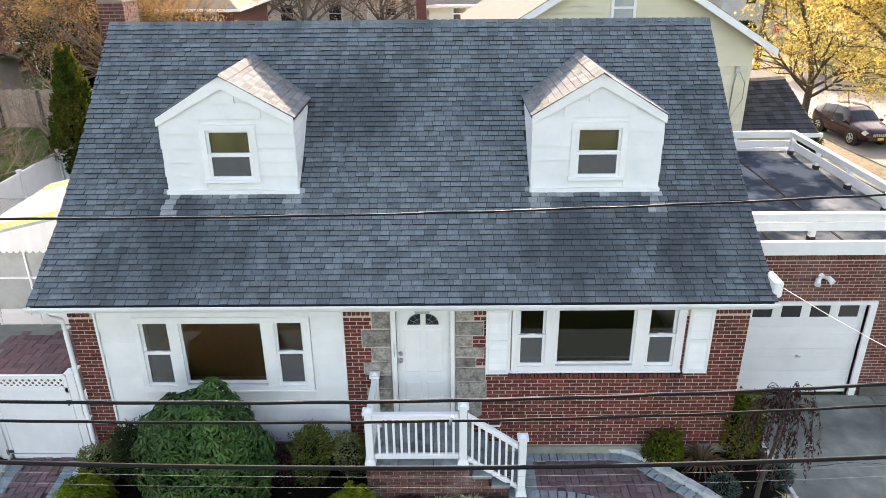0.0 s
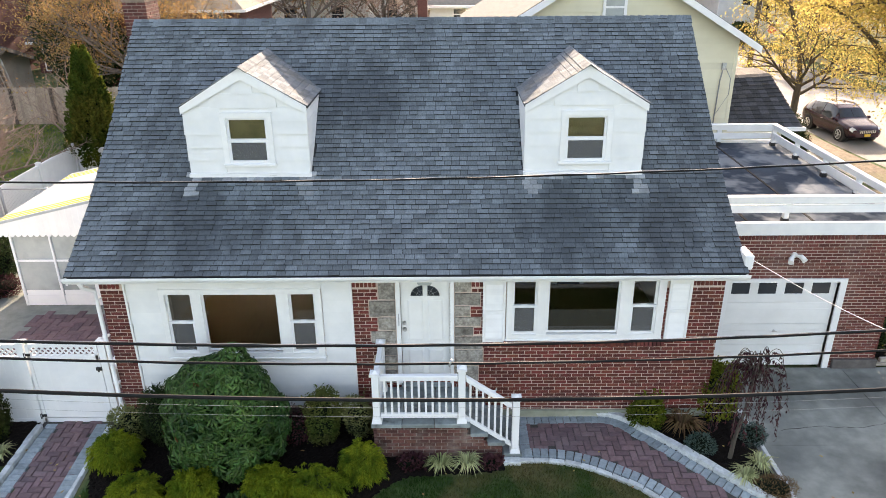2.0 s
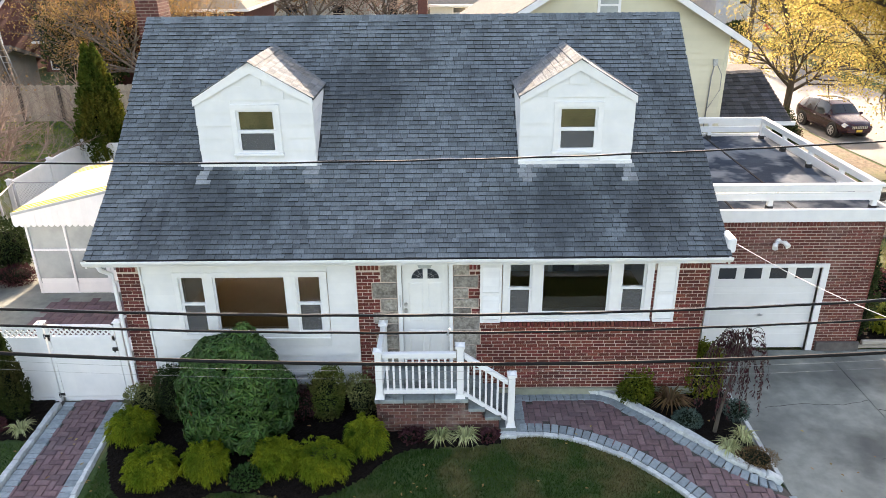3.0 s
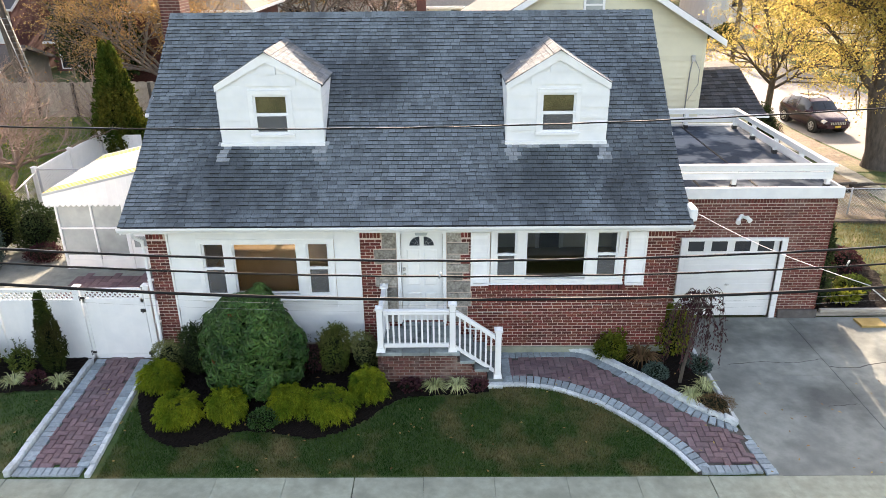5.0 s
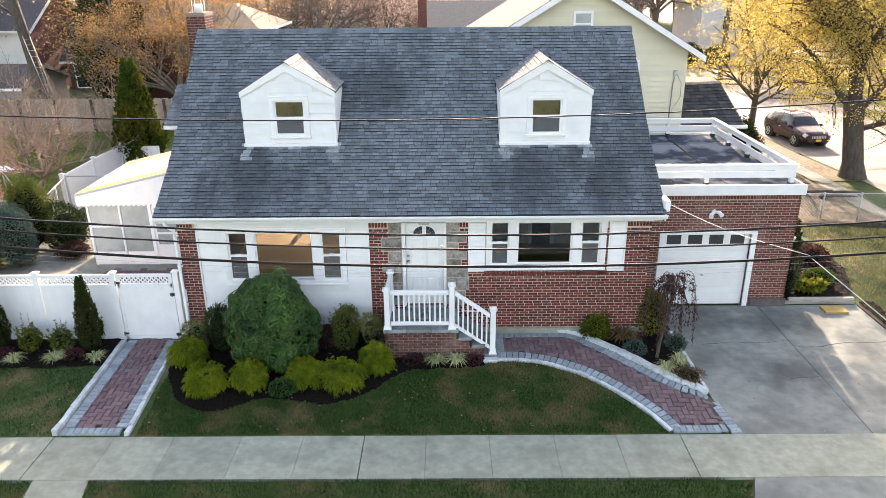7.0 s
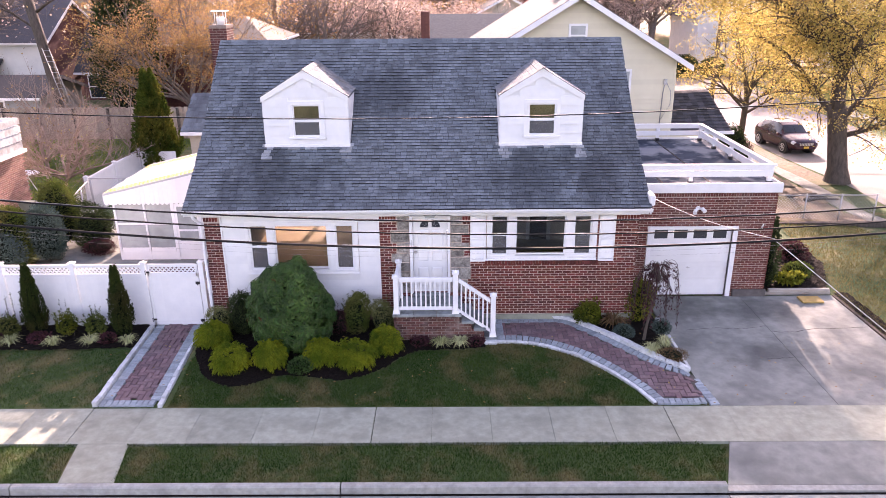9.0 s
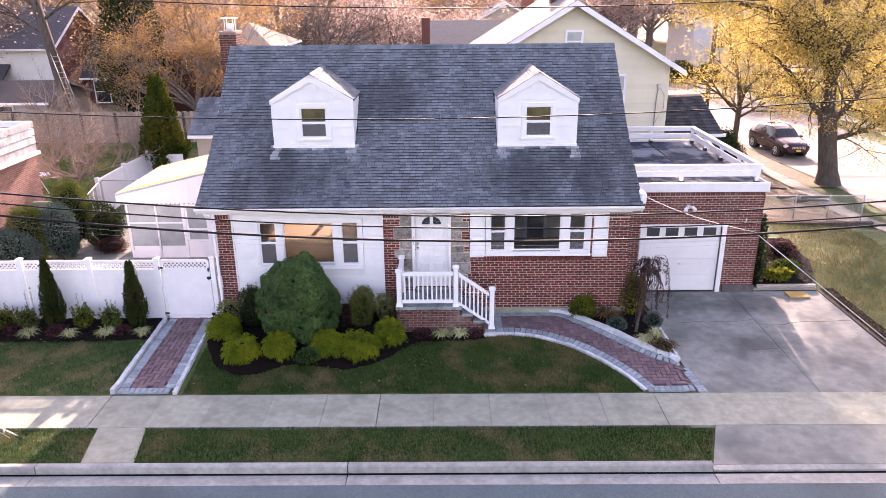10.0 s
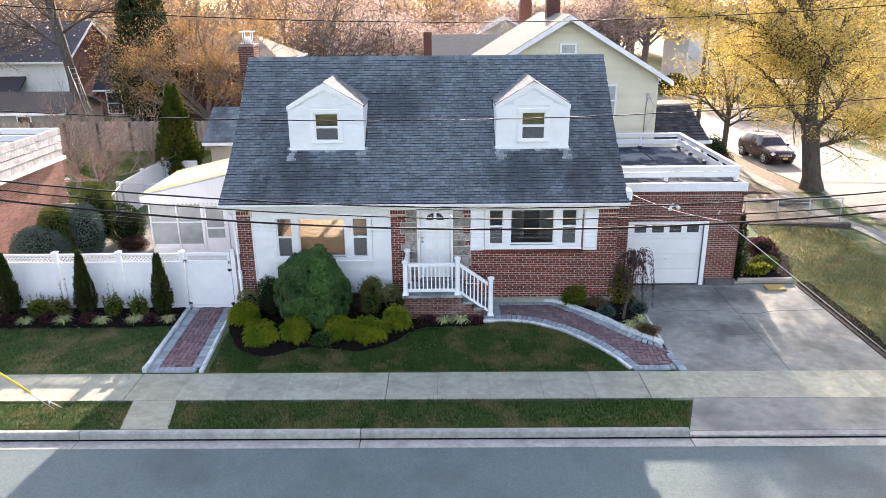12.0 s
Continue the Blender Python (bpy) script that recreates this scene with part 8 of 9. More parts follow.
for q in ((0, 1, 5, 4), (1, 2, 6, 5), (2, 3, 7, 6), (4, 5, 6, 7), (3, 2, 1, 0)):
    bm.faces.new([vs[i] for i in q])
prf = part("porch_roof", bm, "shingle_dark", yp, "dark brown-black shingle roof")
for k in range(13):
    t0, t1 = k / 13, (k + 1) / 13
    a0, a1 = Vector((8.97, 11.7, 3.02)).lerp(Vector((8.97, 13.4, 4.35)), t0), Vector((11.55, 11.7, 3.02)).lerp(Vector((11.2, 14.0, 4.35)), t0)
    b0, b1 = Vector((8.97, 11.7, 3.02)).lerp(Vector((8.97, 13.4, 4.35)), t1), Vector((11.55, 11.7, 3.02)).lerp(Vector((11.2, 14.0, 4.35)), t1)
    n = 9
    for i in range(n):
        u0, u1 = i / n, (i + 0.96) / n
        up = Vector((0, -0.02, 0.045))
        q = [a0.lerp(a1, u0) + up, a0.lerp(a1, u1) + up, b0.lerp(b1, u1) + up * 0.3, b0.lerp(b1, u0) + up * 0.3]
        w_ = [a0.lerp(a1, u0), a0.lerp(a1, u1), b0.lerp(b1, u1), b0.lerp(b1, u0)]
        bm = bmesh.new()
        Q = [bm.verts.new(p) for p in q]
        W = [bm.verts.new(p) for p in w_]
        bm.faces.new(Q)
        for j in range(4):
            bm.faces.new((Q[j], W[j], W[(j + 1) % 4], Q[(j + 1) % 4]))
        part("shingle", bm, "shingle_dark", prf)
B("gutter", (8.97, 11.62, 11.6, 11.72, 2.92, 3.04), "trim", yp)

# shed behind the house
shed = gable_house("garden_shed", -11.6, -8.0, 15.2, 19.0, 0.1, 2.62, 3.80, "x", "fartan", "shingle", "beige garden shed with a blue-grey shingle roof", (), 0.3)
for k in range(12):
    B("siding_board", (-11.62, -8.0, 15.175, 15.2, 0.3 + k * 0.19, 0.3 + k * 0.19 + 0.175), "fartan", shed)
for k in range(10):
    t0 = k / 10
    for i in range(16):
        x0 = -11.9 + i * 0.28 - 0.14 * (k % 2)
        y, z = 14.9 + 2.2 * t0, 2.54 + 1.366 * t0 + 0.03
        if x0 > -12.0:
            bm = bmesh.new()
            prism(bm, [(y, z), (y, z + 0.02), (y + 0.225, z + 0.148), (y + 0.225, z + 0.132)], "x", x0, x0 + 0.272)
            part("shingle", bm, "shingle", [c for c in shed.children if c.name.startswith("roof")][0])

# neighbour's brick wing with a white railed roof
nb = root("neighbour_wing", (-19, 6, 0), "brick neighbour wing with a white boarded roof rail", "house")
bm = bmesh.new()
box(bm, -24, -15.7, 2.2, 9.0, -0.2, 3.1)
nbw = part("wall", bm, "mortar_dark", nb)
B("flat_roof", (-24, -15.6, 2.2, 9.0, 3.1, 3.2), "shingle_far", nb)
for k, (za, zb) in enumerate(((3.12, 3.38), (3.42, 3.66), (3.72, 3.96), (4.02, 4.24))):
    B("rail_board", (-15.66 + 0.02 * k, -15.58 + 0.02 * k, 2.1, 9.0, za, zb), "peeling", nb, "peeling white board")
    B("rail_board", (-24, -15.6, 8.95, 9.03, za, zb), "trim", nb)
B("gutter", (-15.6, -15.45, 2.1, 9.0, 3.0, 3.12), "trim", nb)
B("garden_wall", (-15.6, -14.6, 8.0, 8.2, 0.1, 1.35), "concrete", nb)
v, f = [], []
for k in range(44):
    z = 0.05 + k * 0.0705
    for i in range(32):
        y = 2.2 + i * 0.216 - 0.108 * (k % 2)
        q = len(v)
        xx = -15.69
        v += [(xx, y, z), (xx, y + 0.204, z), (xx, y + 0.204, z + 0.058), (xx, y, z + 0.058), (xx - 0.012, y, z), (xx - 0.012, y + 0.204, z), (xx - 0.012, y + 0.204, z + 0.058), (xx - 0.012, y, z + 0.058)]
        f += [(q, q + 1, q + 2, q + 3), (q, q + 4, q + 5, q + 1), (q + 2, q + 6, q + 7, q + 3), (q, q + 3, q + 7, q + 4), (q + 1, q + 5, q + 6, q + 2)]
tagged(joined("brickwork", v, f, "farbrick_pale", nbw), "red brickwork with sunlight in its paler colour", kind="stuff")

bm = bmesh.new()
box(bm, 4.3, 4.95, 24.0, 24.7, 0.0, 9.2)
tagged(part("brick_chimney", bm, "farbrick"), "dark brick chimney behind the yellow house", "chimney")

# houses farther off
gable_house("distant_house", -39.5, -29.4, 37, 46, -0.3, 5.0, 7.6, "x", "farwhite", "shingle_dark", "white-sided house with a brick ground floor among bare trees", ((-36.4, -35.4, 3.5, 4.7),))
white_house = bpy.data.objects["distant_house"]
B("brick_base", (-39.55, -29.35, 36.9, 37.1, -0.3, 2.55), "farbrick", white_house, "dark red brick ground floor")
far_window(-31.2, -30.2, 1.5, 2.3, 36.9, white_house)
far_window(-33.2, -32.6, 1.2, 2.3, 36.9, white_house)
bm = bmesh.new()
prism(bm, [(35.2, 2.55), (36.95, 3.75), (36.95, 3.60), (35.2, 2.42)], "x", -39.8, -32.6)
part("porch_roof", bm, "shingle_dark", white_house, "low dark shingled porch roof")
bm = bmesh.new()
prism(bm, [(37, -0.3), (46, -0.3), (46, 5.0), (41.5, 7.4), (37, 5.0)], "x", -29.4, -29.33)
part("end_wall", bm, "farbrick", white_house, "dark brick end wall")
B("downpipe", (-29.5, -29.4, 36.85, 36.95, -0.2, 5.0), "trim", white_house)
gable_house("distant_house", -28.0, -22.5, 39, 47, -0.3, 2.8, 6.6, "x", "farbrick", "shingle_dark", "dark brick house with a steep brown roof", ((-27.5, -26.4, 0.6, 2.2), (-24.6, -23.8, 0.6, 2.0)))
gable_house("distant_garage", -30.5, -25.2, 27.5, 33, -0.2, 2.3, 3.2, "x", "fargrey", "shingle_dark", "low grey sided garage behind the fence", ((-28.2, -27.4, 1.2, 2.0),), 0.3)
tan_house = root("distant_house", (-16, 35, -0.2), "brick house with a tan hipped roof behind the chimney", "house")
B("wall", (-20.5, -11.6, 31, 39, -0.2, 5.2), "farbrick", tan_house)
bm = bmesh.new()
ev = [bm.verts.new(p) for p in ((-20.9, 30.6, 5.12), (-11.2, 30.6, 5.12), (-11.2, 39.4, 5.12), (-20.9, 39.4, 5.12))]
rg = [bm.verts.new(p) for p in ((-18.2, 35.0, 6.75), (-14.0, 35.0, 6.75))]
for q in ((ev[0], ev[1], rg[1], rg[0]), (ev[1], ev[2], rg[1]), (ev[2], ev[3], rg[0], rg[1]), (ev[3], ev[0], rg[0]), (ev[3], ev[2], ev[1], ev[0])):
    bm.faces.new(q)
part("roof", bm, "shingle_tan", tan_house)
for d in ((-20.95, -11.15, 30.5, 30.6, 5.02, 5.16), (-11.2, -11.1, 30.6, 39.4, 5.02, 5.16)):
    B("gutter", d, "trim", tan_house)
for xw in (-17.2, -13.6):
    far_window(xw, xw + 1.0, 3.9, 4.9, 31, tan_house)
gable_house("distant_house", -0.9, 5.5, 33, 40, -0.2, 5.2, 6.5, "x", "farwhite", "shingle_far", "white house with a pale grey roof", ((0.5, 1.2, 4.3, 4.9), (2.6, 3.3, 4.3, 4.9)), 0.4)
bm = bmesh.new()
box(bm, -1.55, -1.0, 31.0, 31.6, 0.0, 7.0)
tagged(part("brick_chimney", bm, "farbrick"), "tall dark brick chimney beyond the roof", "chimney")
for i, (x, y, wdt, dep, e, r_, al, wm, rm) in enumerate((
        (-11, 52, 9, 9, 4.6, 7.2, "x", "farwhite", "shingle_far"), (6, 56, 10, 9, 4.8, 7.4, "y", "fartan", "shingle_far"), (-26, 60, 11, 10, 5, 8, "y", "fargrey", "shingle_dark"),
        (33, 66, 10, 10, 5, 8.2, "y", "farwhite", "shingle_dark"), (46, 52, 10, 12, 4.8, 7.8, "x", "farwhite", "shingle_far"), (40, 34, 9, 12, 4.6, 7.6, "x", "fartan", "shingle_far"),
        (17, 84, 12, 10, 5, 8, "x", "farwhite", "shingle_dark"), (-45, 48, 10, 10, 5, 8, "y", "slateblue", "shingle_dark"), (-6, 74, 12, 10, 5, 8, "y", "farwhite", "shingle_far"))):
    gable_house("distant_house", x - wdt / 2, x + wdt / 2, y, y + dep, -0.6, e, r_, al, wm, rm, "plain suburban house in the distance among trees",
                ((x - 2.6, x - 1.6, 2.2, 3.6), (x + 1.4, x + 2.4, 2.2, 3.6), (x - 0.5, x + 0.5, 0.6, 2.4)), 0.4)

# white fence and hedges across the far street
ff = root("distant_fence", (27, 60, 0), "low white fence in front of a distant house", "fence")
for k in range(24):
    B("fence_board", (22.6 + k * 0.42, 22.95 + k * 0.42, 60.0, 60.05, -0.4, 0.8), "vinyl", ff)
leaf_shrub("clipped_hedge", (24.0, 57.0, 0.5), (1.4, 1.0, 1.1), 1500, 0.25, 0.08, "greenleaf", "rhodo_core", "dark clipped hedge by the far street", 230)
leaf_shrub("clipped_hedge", (27.2, 57.5, 0.4), (1.2, 1.0, 0.9), 1200, 0.25, 0.08, "greenleaf", "rhodo_core", "dark clipped hedge by the far street", 231)

# utility pole on the side street
pole = root("utility_pole", (18.4, 33.0, -0.5), "dark wooden utility pole beside the side street", "utility pole")
bm = bmesh.new()
tube(bm, [(18.4, 33.0, -0.6), (18.4, 33.0, 10.5)], [0.17, 0.12], 10)
part("pole_shaft", bm, "bark", pole)
B("crossarm", (17.2, 19.6, 32.95, 33.05, 9.6, 9.75), "woodfence", pole)
for k, (z0, z1, yy) in enumerate(((6.2, 5.4, 33), (5.9, 5.1, 33), (5.5, 4.8, 33), (6.6, 6.0, 33))):
    bm = bmesh.new()
    tube(bm, [(18.4, 33, z0), (26, 31 - k, z1 - 0.2), (40, 28 - 2 * k, z0)], 0.02, 5)
    tagged(part("street_wire", bm, "whitewire"), "pale overhead wire along the side street", "cable", "side street wires")

# stop sign at the far corner
sign = root("stop_sign", (26.2, 48.5, land(26.2, 48.5)), "red octagonal stop sign on a steel post", "sign")
bm = bmesh.new()
tube(bm, [(26.2, 48.5, land(26.2, 48.5) - 0.1), (26.2, 48.5, 2.2)], 0.035, 6)
part("sign_post", bm, "galv", sign)
bm = bmesh.new()
prism(bm, [(26.2 + 0.42 * math.cos(math.pi / 8 + k * math.pi / 4), 1.85 + 0.42 * math.sin(math.pi / 8 + k * math.pi / 4)) for k in range(8)], "y", 48.44, 48.455)
part("sign_rim", bm, "trim", sign, "white rim")
bm = bmesh.new()
prism(bm, [(26.2 + 0.39 * math.cos(math.pi / 8 + k * math.pi / 4), 1.85 + 0.39 * math.sin(math.pi / 8 + k * math.pi / 4)) for k in range(8)], "y", 48.43, 48.44)
face = part("sign_face", bm, "signred", sign, "red face")
letters = bpy.data.curves.new("letters", "FONT")
letters.body, letters.size, letters.align_x, letters.align_y, letters.extrude = "STOP", 0.30, "CENTER", "CENTER", 0.002
word = new("letters", letters)
word_mesh = bpy.data.meshes.new_from_object(word.evaluated_get(bpy.context.evaluated_depsgraph_get()))
bpy.data.objects.remove(word)
word_mesh.materials.clear()
lettering = part("lettering", word_mesh, "trim", face, "white word")
lettering.matrix_basis = pose(26.2, 48.425, 1.85, 90)

# distant woods: a few kinds, copied
kinds = [tree("woodland_tree", (-8, 62, -0.3), (3.0, 0.30, (0.3, 0.2)), (8, 3.8), 8000, 0.21, "pinkleaf", "russet and bare autumn tree in the distance", 240, 2, bark="greytwig", cloud=0.9, group="distant autumn trees", limb=0.36),
         tree("woodland_tree", (2, 70, -0.3), (3.4, 0.34, (-0.3, 0.2)), (8, 4.2), 5500, 0.21, "rustleaf", "russet and bare autumn tree in the distance", 241, 2, bark="greytwig", cloud=1.0, group="distant autumn trees", limb=0.36),
         tree("woodland_tree", (-30, 66, -0.3), (4.0, 0.34, (0.2, 0.2)), (8, 4.4), 900, 0.20, "pinkleaf", "bare grey-brown tree in the distance", 242, 3, bark="greytwig", cloud=1.0, group="distant autumn trees", limb=0.36),
         tree("woodland_tree", (30, 50, -0.5), (2.6, 0.28, (0.1, 0.0)), (7, 3.2), 10000, 0.22, "goldleaf", "golden-leaved tree in the distance", 243, 2, bark="greytwig", cloud=0.8, group="distant autumn trees", limb=0.36)]
rnd = random.Random(99)
spots = [(-5, 46, 0, 0.9), (-9, 55, 0, 1.0), (-3, 60, 1, 1.0), (1.5, 48, 0, 0.8), (9, 66, 0, 1.1), (14, 70, 0, 1.1), (-20, 50, 2, 1.0), (-25, 44, 1, 0.9), (-30, 52, 2, 1.1), (-37, 40, 2, 1.0),
         (-41, 55, 1, 1.1), (-34, 30, 2, 0.9), (-14, 47, 1, 0.9), (-10, 42, 2, 0.8), (22, 74, 0, 1.2), (36, 44, 3, 1.0), (34, 57, 3, 0.9), (42, 62, 0, 1.2), (52, 45, 3, 1.1), (30, 24, 3, 0.8), (-48, 38, 2, 1.0)]
for k in range(40):
    a = rnd.uniform(-0.72, 0.72)
    dst = rnd.uniform(82, 150)
    spots.append((dst * math.sin(a), dst * math.cos(a) - 10, rnd.choice((0, 0, 1, 2, 2)), rnd.uniform(1.0, 1.6)))
for x, y, kd, sc in spots:
    copy_thing(kinds[kd], pose(x, y, land(x, y) - 0.1, 0, 0, rnd.uniform(0, 360)) @ Matrix.Scale(sc, 4))

# ---- the parked car ----
CX = (-2.36, -2.24, -1.98, -1.5, -0.6, 0.1, 0.6, 1.12, 1.6, 2.05, 2.26, 2.37)
CAR = {"wide": (0.70, 0.85, 0.91, 0.93, 0.94, 0.94, 0.94, 0.93, 0.92, 0.88, 0.80, 0.62),
       "low": (0.46, 0.36, 0.30, 0.26, 0.25, 0.25, 0.25, 0.25, 0.26, 0.30, 0.36, 0.46),
       "belt": (0.82, 1.00, 1.06, 1.03, 0.99, 0.97, 0.96, 0.95, 0.90, 0.82, 0.74, 0.64),
       "top": (0.94, 1.16, 1.46, 1.62, 1.70, 1.68, 1.54, 1.11, 1.02, 0.93, 0.82, 0.70),
       "roof": (0.52, 0.62, 0.61, 0.61, 0.64, 0.64, 0.64, 0.74, 0.70, 0.60, 0.48, 0.36)}


def car_ring(x, out=0.0):
    """Half of the car's cross-section at x, from the sill up to the middle of the roof."""
    w, lo, be, to, ro = (float(np.interp(x, CX, CAR[k])) for k in ("wide", "low", "belt", "top", "roof"))
    pts = [(w * 0.86, lo), (w * 0.97, lo + 0.10), (w, (lo + be) / 2), (w * 0.99, be - 0.08), (w * 0.955, be), (w * 0.955 * 0.45 + ro * 0.55, be + (to - be) * 0.60),
           (ro, to - 0.055), (ro * 0.85, to - 0.02), (ro * 0.45, to - 0.003), (0.0, to)]
    return [Vector((x, y + out * 0.8, z + out)) for y, z in pts]


def car_patch(name, x0, x1, i0, i1, material, sides, out=0.0, n=8, label=""):
    """A piece of the car's skin between two cross-sections and two lines along it."""
    bm = bmesh.new()
    for s in sides:
        rows = [[bm.verts.new((p.x, p.y * s, p.z)) for p in car_ring(x0 + (x1 - x0) * k / n, out)[i0:i1 + 1]] for k in range(n + 1)]
        for a, b in zip(rows, rows[1:]):
            for i in range(i1 - i0):
                bm.faces.new((a[i], b[i], b[i + 1], a[i + 1])).smooth = True
    bmesh.ops.remove_doubles(bm, verts=bm.verts, dist=0.001)
    return part(name, bm, material, car, label)


car = root("car", (0, 0, 0), "dark plum sport utility car parked at the kerb", "car")
bm = bmesh.new()
rows = []
for k in range(49):
    half = car_ring(-2.36 + 4.73 * k / 48)
    rows.append([bm.verts.new((p.x, -p.y, p.z)) for p in half] + [bm.verts.new(p) for p in reversed(half[:-1])])
for a, b in zip(rows, rows[1:]):
    for i in range(len(a) - 1):
        bm.faces.new((a[i], b[i], b[i + 1], a[i + 1])).smooth = True
    bm.faces.new((a[-1], b[-1], b[0], a[0]))
bm.faces.new(rows[0])
bm.faces.new(rows[-1][::-1])
part("body", bm, "carpaint", car)
car_patch("windscreen", 0.60, 1.06, 6, 9, "carglass", (-1, 1), 0.010)
car_patch("rear_window", -2.20, -1.88, 6, 9, "carglass", (-1, 1), 0.010)
car_patch("sun_roof", -0.9, 0.2, 8, 9, "carglass", (-1, 1), 0.008)
for s in (-1, 1):
    car_patch("side_window", -0.36, 0.74, 4, 6, "carglass", (s,), 0.008)
    car_patch("side_window", -1.34, -0.44, 4, 6, "carglass", (s,), 0.008)
    car_patch("side_window", -1.86, -1.42, 4, 6, "carglass", (s,), 0.008)
    B("mirror", (0.72, 0.90, s * 1.0 - 0.10, s * 1.0 + 0.10, 1.00, 1.14), "carpaint", car, "", 0.04)
    B("door_handle", (-0.34, -0.16, s * 0.945 - 0.012, s * 0.945 + 0.012, 0.84, 0.87), "chrome", car)
    car_patch("headlight", 2.08, 2.28, 3, 5, "headlight", (s,), 0.012)
    car_patch("sill_trim", -1.0, 1.0, 0, 1, "blackiron", (s,), 0.008, 4)
    for xw in (1.42, -1.42):
        bm = bmesh.new()
        tube(bm, [(xw, s * 0.55, 0.36), (xw, s * 0.943, 0.36)], 0.43, 22)
        part("wheel_arch", bm, "blackiron", car)
        bm = bmesh.new()
        tube(bm, [(xw, s * 0.70, 0.36), (xw, s * 0.94, 0.36), (xw, s * 0.962, 0.36)], [0.36, 0.36, 0.33], 22)
        wh = part("wheel", bm, "tyre", car)
        bm = bmesh.new()
        tube(bm, [(xw, s * 0.955, 0.36), (xw, s * 0.975, 0.36)], [0.09, 0.07], 12)
        for k in range(6):
            a = k * math.pi / 3
            tube(bm, [(xw, s * 0.966, 0.36), (xw + 0.23 * math.cos(a), s * 0.966, 0.36 + 0.23 * math.sin(a))], 0.026, 5)
        tube(bm, [(xw + 0.235 * math.cos(a), s * 0.966, 0.36 + 0.235 * math.sin(a)) for a in [k * math.pi / 8 for k in range(17)]], 0.018, 5, False)
        part("rim", bm, "chrome", wh)
B("grille", (2.30, 2.375, -0.46, 0.46, 0.60, 0.76), "blackiron", car, "dark grille with bright upright bars", 0.01)
for k in range(9):
    B("grille_bar", (2.372, 2.388, -0.42 + k * 0.098, -0.37 + k * 0.098, 0.61, 0.75), "chrome", car)
B("number_plate", (2.37, 2.40, -0.16, 0.16, 0.44, 0.56), "plate", car)
B("bumper", (2.24, 2.385, -0.66, 0.66, 0.36, 0.54), "carpaint", car, "", 0.05)
for s in (-1, 1):
    bm = bmesh.new()
    tube(bm, [(-1.6, s * 0.60, 1.60), (-1.4, s * 0.60, 1.69), (-0.1, s * 0.61, 1.72), (0.25, s * 0.61, 1.63)], 0.018, 6)
    part("roof_rail", bm, "galv", car)
car.matrix_basis = pose(19.75, 24.3, -0.47, 0, 0, -84) @ Matrix.Scale(0.92, 4)

# ---- pieces of walls, roofs and walks ----
def unit_box(name, material):
    """A unit block, centred."""
    bm = bmesh.new()
    vs = box(bm, -0.5, 0.5, -0.5, 0.5, -0.5, 0.5)
    me = mesh_of(bm, name)
    me.materials.append(M[material])
    return me


def piece(name, me, parent, centre, size, rz=0.0, ry=0.0, rx=0.0):
    ob = new(name, me)
    ob.parent = parent
    ob.matrix_basis = Matrix.Translation(centre) @ Euler((rx, ry, rz)).to_matrix().to_4x4() @ Matrix.Diagonal((*size, 1))
    return ob


BR_L, BR_H, JT = 0.199, 0.0545, 0.0165


def block_into(v, f, c, s):
    q = len(v)
    x, y, z = c
    a, b, d = s[0] / 2, s[1] / 2, s[2] / 2
    v += [(x + i * a, y + j * b, z + k * d) for i in (-1, 1) for j in (-1, 1) for k in (-1, 1)]
    f += [tuple(q + n for n in face) for face in ((0, 1, 3, 2), (4, 6, 7, 5), (0, 4, 5, 1), (2, 3, 7, 6), (0, 2, 6, 4), (1, 5, 7, 3))]


def lay_bricks(parent, spans, z0, z1, y, material, pick, seed, label, axis="x"):
    """Running bond on a wall. spans(z) gives the stretches of wall; pick(x, z) says which bricks are objects."""
    rnd = random.Random(seed)
    me = unit_box("brick", material)
    v, f, made, k, z = [], [], 0, 0, z0
    while z + BR_H < z1 + 0.01:
        for a, b in spans(z + BR_H / 2):
            x = a - (BR_L + JT) * (0.5 if k % 2 else 0.0)
            while x < b:
                c0, c1 = max(x, a), min(x + BR_L, b)
                if c1 - c0 > 0.03:
                    cx, cz = (c0 + c1) / 2, z + BR_H / 2
                    dy = rnd.uniform(-0.003, 0.003)
                    c = (cx, y + dy, cz) if axis == "x" else (y + dy, cx, cz)
                    s = (c1 - c0, 0.05, BR_H) if axis == "x" else (0.05, c1 - c0, BR_H)
                    if made < 300 and pick(cx, cz):
                        made += 1
                        piece("brick", me, parent, c, s)
                    else:
                        block_into(v, f, c, s)
                x += BR_L + JT
        k, z = k + 1, z + BR_H + JT
    if v:
        rest = joined("brickwork", v, f, material)
        rest.parent = parent
        tagged(rest, label, kind="stuff")


def soldier_row(parent, x0, x1, z0, z1, y, material, depth=0.06):
    me = unit_box("soldier_brick", material)
    x = x0
    while x + 0.05 < x1:
        piece("brick", me, parent, (x + 0.028, y, (z0 + z1) / 2), (0.056, depth, z1 - z0))
        x += 0.0725


STONES_L = [(1.14, 1.42, 0.30), (1.44, 1.72, 0.42), (1.74, 1.98, 0.30), (2.00, 2.24, 0.46), (2.26, 2.52, 0.32), (2.54, 2.86, 0.47), (2.88, 3.24, 0.30)]
STONES_R = [(1.14, 1.50, 0.44), (1.52, 1.84, 0.52), (1.86, 2.12, 0.50), (2.14, 2.32, 0.34), (2.34, 2.52, 0.47), (2.54, 2.74, 0.28), (2.76, 3.00, 0.46), (3.02, 3.24, 0.30)]
